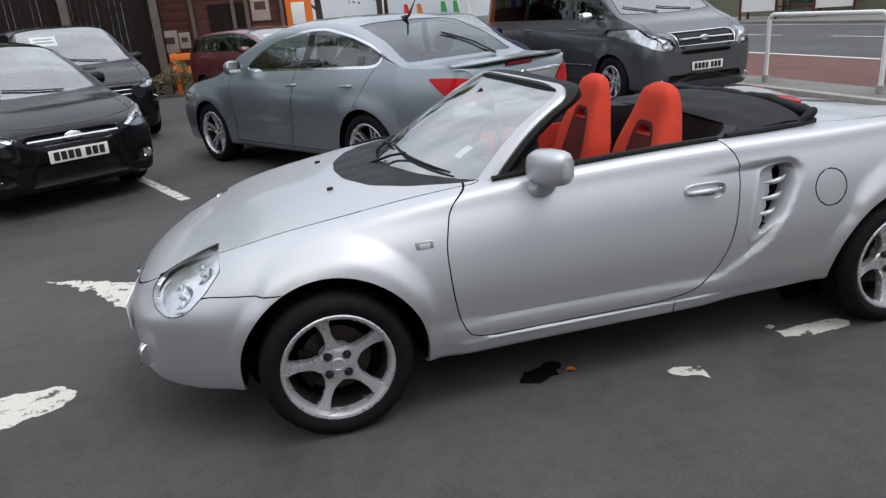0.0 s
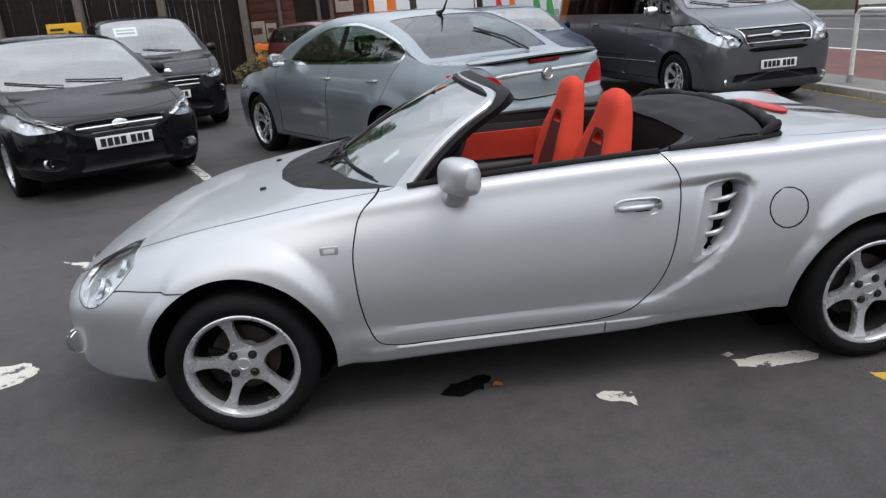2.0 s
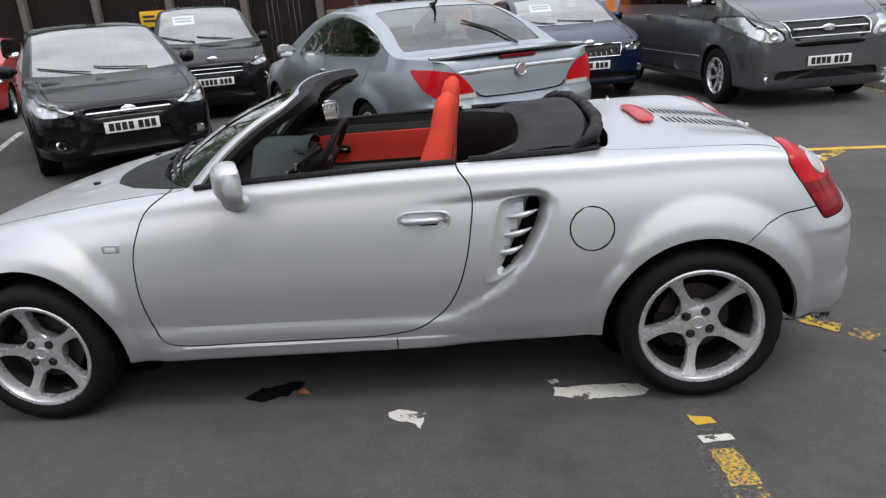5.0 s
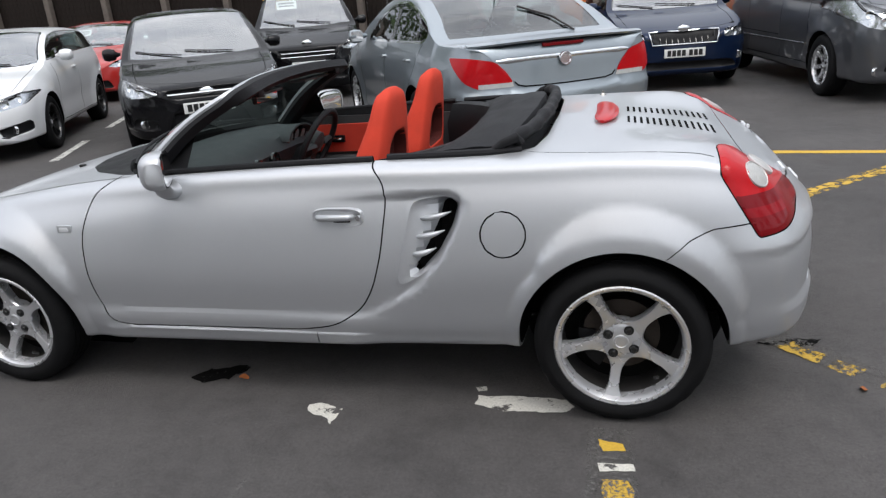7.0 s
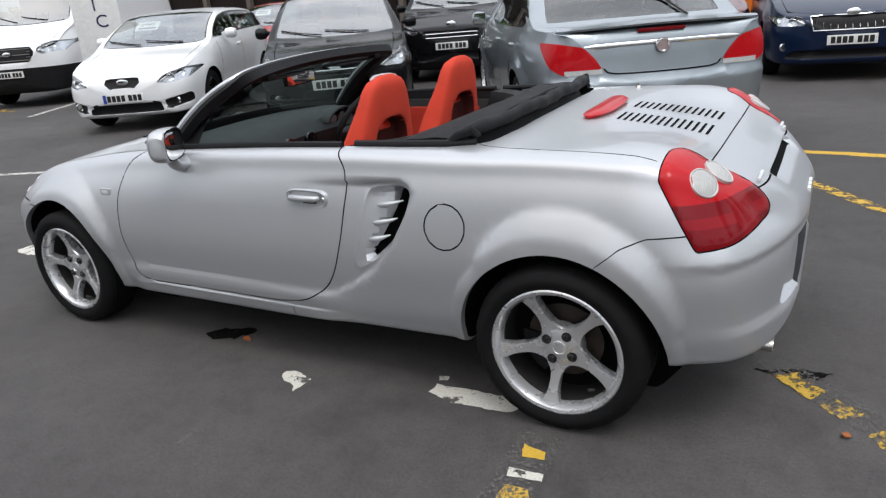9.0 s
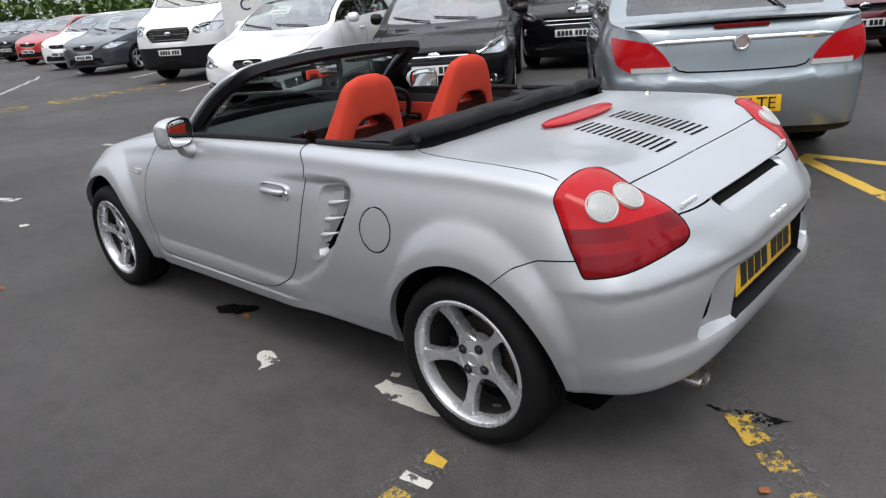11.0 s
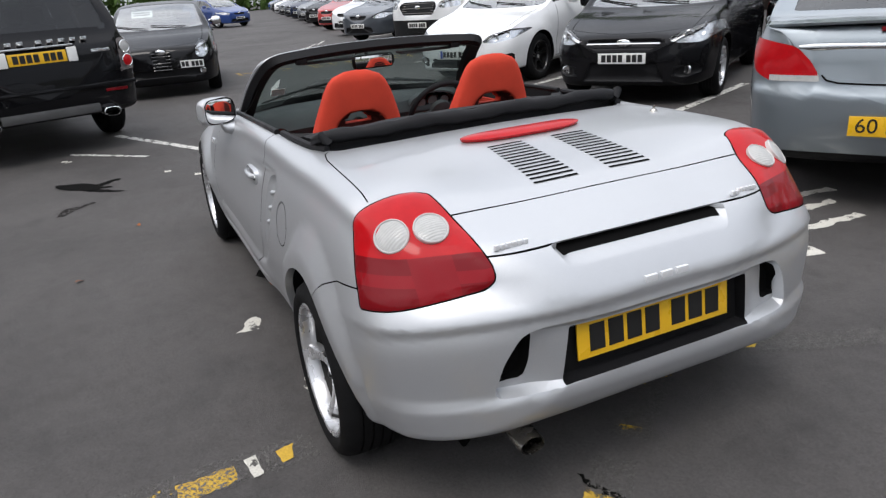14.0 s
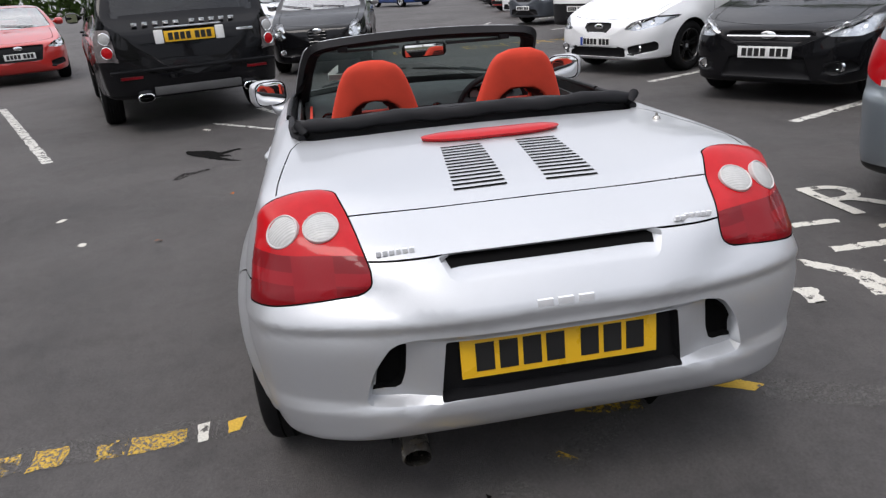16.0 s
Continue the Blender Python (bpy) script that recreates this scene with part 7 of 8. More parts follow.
    for k in range(slats):
        lo_, hi_ = min(p[1] for p in grille[0]) + 0.01, max(p[1] for p in grille[0]) - 0.01
        wdt = max(abs(p[0]) for p in grille[0]) * 0.86
        if slats > 8:
            y = -wdt + 2 * wdt * k / (slats - 1)
            part("grille_slat", tube([(nose(z, y) + 0.02, y, z) for z in np.linspace(lo_, hi_, 4)], 0.007, 6), GLOSS_BLACK, root)
        else:
            z = lo_ + (hi_ - lo_) * (k + 0.5) / slats
            part("grille_slat", tube([(nose(z, y) + 0.012, y, z) for y in np.linspace(-wdt, wdt, 9)], 0.012, 6), GLOSS_BLACK, root)
    if rim_chrome:
        g0 = outline(grille[0], 0.03)
        rimp = [(p[0] * 1.02, p[1]) for p in grille[0]]
        part("grille_rim", tube([(edge(z, y) - 0.010, y, z) for a, b in zip(rimp, rimp[1:] + rimp[:1]) for y, z in ((a[0] + (b[0] - a[0]) * t, a[1] + (b[1] - a[1]) * t) for t in (0.0, 0.2, 0.4, 0.6, 0.8))], 0.010, 8, closed=True), CHROME, root)
    if fog:
        for s in (-1, 1):
            bm = lathe([(0.0, 0.006), (0.034, 0.004), (0.040, -0.006), (0.048, -0.004), (0.050, 0.02)], 20, "x")
            bmesh.ops.transform(bm, matrix=Matrix.Translation((edge(fog[1], s * fog[0]) - 0.004, s * fog[0], fog[1])) @ Matrix.Rotation(s * 0.6, 4, "Z"), verts=bm.verts)
            part("fog_lamp", bm, CHROME, root)
    if card:
        cx = ws[0] + 0.66 * (ws[1] - ws[0])
        m = Matrix.Translation((cx + 0.035, hw * 0.30, float(zt(cx)) - 0.05)) @ Matrix.Rotation(radians(-90), 4, "Z") @ Matrix.Rotation(-math.atan2(ws[1] - ws[0], H - hood[1]) * 0.96, 4, "X")
        cd = part("price_card", block(-0.17, 0.17, -0.002, 0.002, -0.11, 0.11, 0.0, m), PAPER, root, "white price card")
        if card[0].isdigit():
            glyph(card, 0.115, INK, cd, m @ Matrix.Translation((0, -0.003, 0.03)) @ Matrix.Rotation(radians(90), 4, "X"), 0.0006)
        for zz in ((-0.06,) if card[0].isdigit() else (0.04, -0.03)):
            part("printed_bar", block(-0.13, 0.13, -0.0035, -0.002, zz - 0.02, zz + 0.02, 0.0, m), INK, cd)
    h = math.atan2(heading[1], heading[0]) - math.pi
    # place is the middle of the nose on the ground
    root.matrix_world = pose(place[0], place[1], 0, 0, 0, math.degrees(h)) @ Matrix.Translation((fo, 0, 0))
    root["nose_x"] = float(-fo)
    return root, nose, sh, zt


BLACK_PAINT = car_paint("black paint", (0.005, 0.005, 0.006), 0.0, 0.25, 0.012)
STEEL_BLUE = car_paint("blue-grey paint", (0.295, 0.332, 0.358), 0.78, 0.40, 0.04)
VAN_GREY = car_paint("dark grey paint", (0.085, 0.089, 0.098), 0.5, 0.36, 0.04)
NAVY = car_paint("navy paint", (0.005, 0.013, 0.040), 0.2, 0.3, 0.012)
WHITE = car_paint("white paint", (0.78, 0.79, 0.80), 0.0, 0.3, 0.05)
RED = car_paint("red paint", (0.42, 0.018, 0.014), 0.0, 0.3, 0.05)
MAROON = car_paint("maroon paint", (0.10, 0.010, 0.016), 0.2, 0.35, 0.08)
GREY = car_paint("grey paint", (0.16, 0.17, 0.18), 0.5, 0.36, 0.08)
SLATE = car_paint("slate blue paint", (0.05, 0.06, 0.075), 0.4, 0.36, 0.08)
BLUE = car_paint("blue paint", (0.012, 0.05, 0.22), 0.2, 0.32, 0.06)
ROW = (0.42, -0.907)


std_lamp = ([(0.50, 0.66), (0.66, 0.63), (0.82, 0.65), (0.90, 0.75), (0.80, 0.79), (0.62, 0.74)], 0.05)
low_grille = ([(-0.30, 0.60), (0.30, 0.60), (0.34, 0.70), (-0.34, 0.70)], [(-0.55, 0.27), (0.55, 0.27), (0.48, 0.42), (-0.48, 0.42)])

build_car("hatchback", "glossy black five-door hatchback with chrome grille bar and silver alloys", BLACK_PAINT, 4.36, 1.82, 1.52, 2.65, 0.86, 0.32, (0.18, 1.18), (3.02, 3.36), (0.78, 0.96), (0.98, 1.08), 1.02,
          (-1.80, 3.78), (0.56, -0.828), twin=0.022, lamp=([(0.46, 0.695), (0.56, 0.655), (0.78, 0.650), (0.90, 0.71), (0.92, 0.83), (0.80, 0.83), (0.60, 0.765)], 0.05),
          grille=([(-0.42, 0.615), (0.42, 0.615), (0.44, 0.655), (0.38, 0.70), (-0.38, 0.70), (-0.44, 0.655)], [(-0.44, 0.27), (0.44, 0.27), (0.36, 0.47), (-0.36, 0.47)], [(0.55, 0.30), (0.80, 0.34), (0.76, 0.45), (0.56, 0.42)], [(-0.55, 0.30), (-0.80, 0.34), (-0.76, 0.45), (-0.56, 0.42)]),
          plate_f=0.51, bars=1, windows=(0.42, (1.52, 0.06, 0.05), (2.5, 0.04, 0.04), 3.2), seams=([(0.5, 0.3), (0.52, 0.95)], [(1.50, 0.28), (1.55, 1.0)], [(0.5, 0.29), (2.3, 0.29)]), lights_out=0.665, fog=(0.66, 0.38))
build_car("crossover", "black crossover car with a green-tinted windscreen and a price card", BLACK_PAINT, 4.365, 1.84, 1.72, 2.61, 0.86, 0.345, (0.10, 0.95), (3.05, 3.42), (0.90, 1.10), (1.08, 1.18), 1.1,
          (-2.28, 7.52), (0.40, -0.917), lamp=([(0.52, 0.80), (0.62, 0.76), (0.86, 0.80), (0.92, 0.94), (0.82, 0.93), (0.62, 0.86)], 0.1),
          grille=([(-0.40, 0.66), (0.40, 0.66), (0.46, 0.80), (-0.46, 0.80)], [(-0.6, 0.34), (0.6, 0.34), (0.5, 0.46), (-0.5, 0.46)]), plate_f=0.57, bars=2, windows=(0.3, (1.5, 0.06, 0.05), 3.2), card="bars", lights_out=0.90, fine=False, fog=(0.74, 0.60))
saloon, s_nose, s_skin, s_zt = build_car("saloon", "blue-grey metallic saloon with chrome window trim and red tail lamps", STEEL_BLUE, 4.83, 1.82, 1.495, 2.737, 0.98, 0.335, (0.22, 1.30), (2.42, 3.27), (0.80, 0.98), (1.0, 1.07), 1.05,
          (-0.50, 6.70), (-0.527, 0.85), twin=0.024, lamp=std_lamp, tail_lamp=([(0.57, 0.930), (0.50, 0.86), (0.43, 0.775), (0.43, 0.738), (0.72, 0.738), (0.84, 0.79), (1.0, 0.83), (1.0, 0.965), (0.75, 0.965)], 0.345, None, 1.25), reverse=(0.772, 0.70),
          plate_f=0.45, plate_r=0.505, words="60 PLATE", windows=(0.40, (1.86, -0.25, 0.050), (2.70, -0.10, 0.012), 2.95), trim=CHROME, back=0.60,
          glass_line=[(0.84, 1.045), (1.10, 1.20), (1.50, 1.325), (1.88, 1.380), (2.14, 1.382), (2.52, 1.312), (2.82, 1.225), (2.965, 1.15), (2.93, 1.09), (2.85, 1.072), (1.80, 1.055)],
          seams=([(0.52, 0.3), (0.54, 0.97)], [(1.56, 0.28), (1.64, 0.6), (1.76, 1.03)], [(2.50, 0.45), (2.64, 0.72), (2.90, 1.05)], [(0.50, 0.29), (2.3, 0.29)]), end_round=0.42, rear_lip=(0.03, 1.055), rim_r=0.24, shelf=(0.672, 0.030), bumper=[(-1.1, 0.05), (1.1, 0.05), (1.1, 0.335), (-1.1, 0.335)], nv=48, nu=108)
carrier, c_nose, c_skin, c_zt = build_car("people_carrier", "dark grey passenger van with chrome grille parked nose out", VAN_GREY, 5.125, 1.92, 1.925, 3.2, 0.86, 0.345, (-0.12, 0.95), (4.0, 4.16), (0.98, 1.20), (1.16, 1.20), 1.25,
          (5.72, 5.40), (0.145, -0.989), blunt=1.0, lamp=([(0.50, 0.82), (0.53, 0.765), (0.66, 0.75), (0.82, 0.79), (0.92, 0.90), (0.95, 1.04), (0.86, 1.07), (0.66, 0.97)], 0.15),
          grille=([(-0.46, 0.80), (0.46, 0.80), (0.50, 0.97), (-0.50, 0.97)], [(-0.64, 0.33), (0.64, 0.33), (0.60, 0.43), (-0.60, 0.43)]), plate_f=0.53, bars=1,
          windows=(0.15, (1.15, 0.12, 0.06), (2.45, 0.0, 0.05), 3.9), side_glass=PRIVACY, rim_chrome=True, seams=([(0.40, 0.35), (0.40, 1.14)], [(1.32, 0.35), (1.25, 1.16)], [(2.55, 0.45), (2.55, 1.16)], [(0.4, 0.34), (2.6, 0.34)], [(1.35, 0.62), (3.9, 0.64)]), spokes=7, tumble=0.16, mirror_mat=CHROME, lights_out=0.885, category="van", fog=(0.70, 0.34), rim_r=0.22)
build_car("estate_car", "navy blue car with chrome-edged grille and a price card", NAVY, 4.84, 1.82, 1.47, 2.76, 0.95, 0.33, (0.25, 1.2), (3.0, 3.5), (0.80, 1.0), (1.0, 1.08), 1.05,
          (3.26, 6.98), (0.15, -0.989), lamp=([(0.50, 0.66), (0.80, 0.66), (0.88, 0.74), (0.82, 0.78), (0.52, 0.76)], 0.05), grille=([(-0.40, 0.60), (0.40, 0.60), (0.44, 0.76), (-0.44, 0.76)], [(-0.70, 0.28), (0.70, 0.28), (0.62, 0.38), (-0.62, 0.38)]),
          plate_f=0.49, windows=(0.42, (1.52, 0.06, 0.05), 3.3), card="bars", lights_out=0.79, fine=False, slats=11, rim_chrome=True, fog=(0.70, 0.42))
build_car("white_hatchback", "white hatchback with black alloys and a price card in its windscreen", WHITE, 4.31, 1.77, 1.455, 2.578, 0.89, 0.325, (0.22, 1.15), (2.85, 3.28), (0.74, 0.98), (1.0, 1.08), 1.0,
          (-4.74, 3.22), (0.45, -0.893), rim=DARK_ALLOY, twin=0.02, lamp=([(0.44, 0.605), (0.60, 0.580), (0.80, 0.63), (0.87, 0.745), (0.74, 0.755), (0.54, 0.695)], 0.1),
          grille=([(-0.20, 0.565), (0.20, 0.565), (0.24, 0.66), (0.20, 0.685), (-0.20, 0.685), (-0.24, 0.66)], [(-0.48, 0.25), (0.48, 0.25), (0.46, 0.37), (-0.46, 0.37)], [(0.54, 0.27), (0.80, 0.33), (0.80, 0.45), (0.50, 0.38)], [(-0.54, 0.27), (-0.80, 0.33), (-0.80, 0.45), (-0.50, 0.38)]),
          plate_f=0.445, euro=True, windows=(0.40, (1.50, 0.06, 0.05), 3.05), card="8495", lights_out=0.63, seams=([(0.45, 0.3), (0.50, 0.97)], [(1.48, 0.28), (1.52, 1.0)], [(0.45, 0.29), (2.2, 0.29)]), fog=(0.64, 0.36))
build_car("panel_van", "white panel van with black grille and grey lower bumper", WHITE, 5.53, 2.06, 2.45, 3.3, 1.02, 0.345, (-0.25, 0.70), (4.35, 4.45), (1.10, 1.40), (1.28, 1.30), 1.35,
          (-9.85, 4.85), (0.42, -0.907), lamp=([(0.56, 0.98), (0.64, 0.92), (0.95, 0.95), (1.0, 1.12), (0.78, 1.13), (0.60, 1.08)], 0.1), grille=([(-0.46, 0.80), (0.46, 0.80), (0.52, 0.98), (0.44, 1.06), (-0.44, 1.06), (-0.52, 0.98)],), lower=0.70,
          plate_f=0.60, windows=(0.1, 1.15), tumble=0.10, mirror_mat=BLACK_TRIM, lights_out=0.95, category="van", card="bars", slats=5, zb=0.26, fine=False)
suv, r_nose, r_skin, r_zt = build_car("off_roader", "large black off-road car with upright tail and twin exhausts", BLACK_PAINT, 4.97, 1.98, 1.86, 2.88, 0.86, 0.375, (0.40, 1.15), (3.55, 3.98), (1.02, 1.14), (1.12, 1.16), 1.16,
          (-8.30, -3.30), (-0.955, -0.297), lamp=std_lamp, tail_lamp=([(0.76, 0.79), (1.05, 0.79), (1.05, 1.11), (0.78, 1.11)], 0.40, surface("smoked lamp frame", (0.16, 0.14, 0.14), 0.25, coat=0.6)),
          plate_f=0.5, plate_r=1.0, windows=(0.5, (1.6, 0.04, 0.05), (2.6, 0.02, 0.05), 3.75), side_glass=PRIVACY, rear_glass=PRIVACY, bumper=[(-1.1, 0.30), (1.1, 0.30), (1.1, 0.44), (-1.1, 0.44)], end_round=0.14, tumble=0.20, zb=0.32, fine=False, rim_r=0.25, nv=44)
build_car("supermini", "black three-door supermini with round chrome-ringed headlamps and a price card", BLACK_PAINT, 4.06, 1.72, 1.45, 2.51, 0.83, 0.31, (0.15, 1.1), (2.75, 3.1), (0.80, 0.99), (1.0, 1.08), 1.0,
          (-7.55, -0.48), (0.993, -0.12), lamp=([(0.52, 0.62), (0.58, 0.58), (0.68, 0.58), (0.74, 0.64), (0.75, 0.76), (0.68, 0.83), (0.59, 0.83), (0.53, 0.75)], 0.1), grille=([(-0.10, 0.72), (0.10, 0.72), (0.16, 0.62), (0.03, 0.40), (-0.03, 0.40), (-0.16, 0.62)], [(-0.62, 0.32), (0.62, 0.32), (0.55, 0.45), (-0.55, 0.45)]),
          plate_f=0.50, euro=True, windows=(0.35, (1.6, 0.05, 0.05), 2.9), card="bars", lights_out=0.70, plate_y=-0.36, mirror_mat=CHROME, slats=6, fog=(0.58, 0.38))
build_car("red_hatchback", "bright red small hatchback with a price card", RED, 3.95, 1.74, 1.42, 2.47, 0.83, 0.315, (0.2, 1.1), (2.75, 3.08), (0.78, 0.97), (0.99, 1.05), 1.0,
          (-10.0, -5.95), (0.92, 0.39), lamp=std_lamp, grille=([(-0.36, 0.42), (0.36, 0.42), (0.44, 0.70), (-0.44, 0.70)], [(0.5, 0.28), (0.78, 0.34), (0.74, 0.44), (0.5, 0.40)], [(-0.5, 0.28), (-0.78, 0.34), (-0.74, 0.44), (-0.5, 0.40)]),
          plate_f=0.52, windows=(0.35, (1.55, 0.05, 0.05), 2.9), card="bars", lights_out=0.66, twin=0.02)
far = dict(fine=False, nu=54, nv=30)
build_car("orange_red_hatchback", "red hatchback parked behind the white one", RED, 4.0, 1.72, 1.47, 2.5, 0.83, 0.31, (0.2, 1.1), (2.8, 3.1), (0.78, 0.98), (1.0, 1.06), 1.0, (-7.3, 8.4), (0.40, -0.917), lamp=std_lamp, grille=low_grille, windows=(0.35, (1.5, 0.05, 0.05), 2.95), card="bars", mirror_mat=CHROME, **far)
build_car("maroon_hatchback", "dark maroon hatchback with sun-faded roof", MAROON, 4.1, 1.72, 1.46, 2.5, 0.83, 0.31, (0.2, 1.1), (2.8, 3.2), (0.78, 0.98), (1.0, 1.06), 1.0, (1.35, 9.35), (0.55, -0.835), lamp=std_lamp, grille=low_grille, windows=(0.35, (1.5, 0.05, 0.05), 3.0), card="bars", **far)
build_car("blue_hatchback", "blue hatchback across the lot", BLUE, 4.2, 1.78, 1.48, 2.6, 0.85, 0.32, (0.2, 1.15), (2.9, 3.2), (0.80, 0.99), (1.0, 1.07), 1.0, (-34.5, 5.4), (0.90, 0.43), lamp=std_lamp, grille=low_grille, windows=(0.35, (1.5, 0.05, 0.05), 3.0), **far)
build_car("white_city_car", "white car across the lot", WHITE, 4.1, 1.75, 1.50, 2.55, 0.84, 0.32, (0.2, 1.15), (2.9, 3.2), (0.80, 0.99), (1.0, 1.07), 1.0, (-15.6, -1.0), (0.92, 0.39), lamp=std_lamp, grille=low_grille, windows=(0.35, (1.5, 0.05, 0.05), 3.0), **far)
row_line = [
    ("slate_hatchback", "slate blue hatchback in the far row", SLATE, 4.34, 1.84, 1.48, (-14.75, 5.15)),
    ("white_sport_hatchback", "white hatchback with black lower grille in the far row", WHITE, 4.30, 1.80, 1.48, (-18.2, 5.85)),
    ("red_city_car", "small rounded red city car in the far row", RED, 3.55, 1.63, 1.49, (-22.6, 6.55)),
    ("black_coupe", "black hatchback in the far row", BLACK_PAINT, 4.2, 1.76, 1.42, (-26.6, 7.15)),
    ("grey_hatchback", "grey hatchback in the far row", GREY, 4.3, 1.78, 1.43, (-30.6, 7.8)),
    ("dark_estate", "dark blue estate car in the far row", NAVY, 4.6, 1.80, 1.48, (-35.0, 8.5)),
    ("slate_saloon", "slate grey saloon in the far row", SLATE, 4.6, 1.80, 1.46, (-39.4, 9.2)),
    ("silver_estate", "silver grey car in the far row", GREY, 4.5, 1.80, 1.50, (-44.0, 9.9)),
    ("white_hatch_far", "white hatchback at the end of the row", WHITE, 4.2, 1.76, 1.47, (-49.0, 10.7)),
    ("black_hatch_far", "black hatchback at the end of the row", BLACK_PAINT, 4.2, 1.76, 1.46, (-53.5, 11.5)),
    ("grey_saloon_far", "grey saloon at the end of the row", GREY, 4.5, 1.78, 1.45, (-58.0, 12.3)),
    ("blue_hatch_far", "blue hatchback at the end of the row", BLUE, 4.1, 1.74, 1.46, (-62.5, 13.1)),
]
for nm, lb, pt, l_, w_, h_, at_ in row_line:
    build_car(nm, lb, pt, l_, w_, h_, l_ * 0.6, l_ * 0.2, 0.32, (0.2, 1.12), (l_ * 0.68, l_ * 0.755), (0.80, 0.98), (1.0, 1.07), 1.0, at_, (0.42, -0.907), lamp=std_lamp, grille=low_grille, windows=(0.35, (1.5, 0.05, 0.05), l_ * 0.7), card="bars" if l_ < 4.35 else "", **far)

# saloon's tail: chrome bar, badge, brake lamp, lip, tow ball, aerial, rear wiper
sx = lambda y, z: max((float(v[0]) for v in s_skin.V if abs(v[1] - y) < 0.07 and abs(v[2] - z) < 0.045), default=3.8)
part("chrome_bar", tube([(sx(y, 0.925) - 0.006, y, 0.925) for y in np.linspace(-0.56, 0.56, 15)], [0.006] + [0.012] * 13 + [0.006], 12, flat=1.8), CHROME, saloon, "chrome boot strip")
bm = lathe([(0.0, -0.010), (0.036, -0.010), (0.040, -0.016), (0.047, -0.016), (0.052, -0.010), (0.054, 0.006)], 32, "x")
bmesh.ops.transform(bm, matrix=Matrix.Translation((sx(0, 0.91) + 0.02, 0, 0.905)) @ Matrix.Rotation(math.pi, 4, "Z"), verts=bm.verts)
part("badge", bm, CHROME, saloon, "round plain chrome badge")
part("brake_light", block(sx(0, 1.0) - 0.02, sx(0, 1.0) + 0.006, -0.17, 0.17, 1.003, 1.028, 0.003), DARK_RED_LENS, saloon)
part("boot_lip", loft([[(sx(y, 1.04) - 0.10, y, 1.075 - 0.02 * (y / 0.8) ** 2), (sx(y, 1.04) + 0.035 - 0.10 * (y / 0.75) ** 4, y, 1.062 - 0.02 * (y / 0.8) ** 2), (sx(y, 1.04) + 0.03 - 0.10 * (y / 0.75) ** 4, y, 1.048 - 0.02 * (y / 0.8) ** 2), (sx(y, 1.04) - 0.10, y, 1.03 - 0.02 * (y / 0.8) ** 2)] for y in np.linspace(-0.74, 0.74, 17)]), STEEL_BLUE, saloon)
part("boot_seam", tube([(sx(y, z) + 0.0015, y, z) for y, z in [(-0.425, 0.775), (-0.40, 0.748), (-0.34, 0.732), (-0.2, 0.727), (0, 0.725), (0.2, 0.727), (0.34, 0.732), (0.40, 0.748), (0.425, 0.775)]], 0.005, 6), GAP, saloon)
for s in (-1, 1):
    part("trim_mark", block(sx(s * 0.33, 0.79) - 0.01, sx(s * 0.33, 0.79) + 0.003, s * 0.33 - 0.055, s * 0.33 + 0.055, 0.770, 0.783, 0.002), CHROME, saloon)
part("tow_ball", merge([tube([(3.6, 0, 0.25), (3.93, 0, 0.25), (3.97, 0, 0.28), (3.97, 0, 0.34)], 0.020, 10), tube([(3.97, 0, 0.335), (3.97, 0, 0.35), (3.97, 0, 0.365), (3.97, 0, 0.38), (3.97, 0, 0.386)], [0.014, 0.022, 0.026, 0.020, 0.008], 12)]), BLACK_TRIM, saloon)
part("roof_aerial", tube([(2.42, 0, float(s_zt(2.42)) - 0.005), (2.50, 0, float(s_zt(2.42)) + 0.02), (2.60, 0, float(s_zt(2.42)) + 0.16)], [0.03, 0.012, 0.004], 10), INK, saloon)
part("rear_wiper", tube([(3.20, 0.42, float(s_zt(3.20)) + 0.0), (3.02, 0.30, float(s_zt(3.02)) + 0.012), (2.86, 0.05, float(s_zt(2.86)) + 0.012)], 0.009, 8), INK, saloon)
# people carrier: black slot under the grille, chrome strips along the flanks
part("lower_slot", tube([(c_nose(0.72, y) - 0.002, y, 0.715) for y in np.linspace(-0.42, 0.42, 11)], [0.008] + [0.020] * 9 + [0.008], 10, flat=1.3), GAP, carrier)
c_flank = lambda x, z: max((abs(float(v[1])) for v in c_skin.V if abs(v[0] - x) < 0.08 and abs(v[2] - z) < 0.05), default=0.95)
for s in (-1, 1):
    for xa, xb in ((0.46, 1.30), (1.36, 2.52), (2.58, 3.62)):
        part("flank_strip", tube([(xa + (xb - xa) * t, s * (c_flank(xa + (xb - xa) * t, 0.56) + 0.002), 0.56) for t in np.linspace(0, 1, 6)], 0.009, 8), CHROME, carrier, "thin chrome strip")
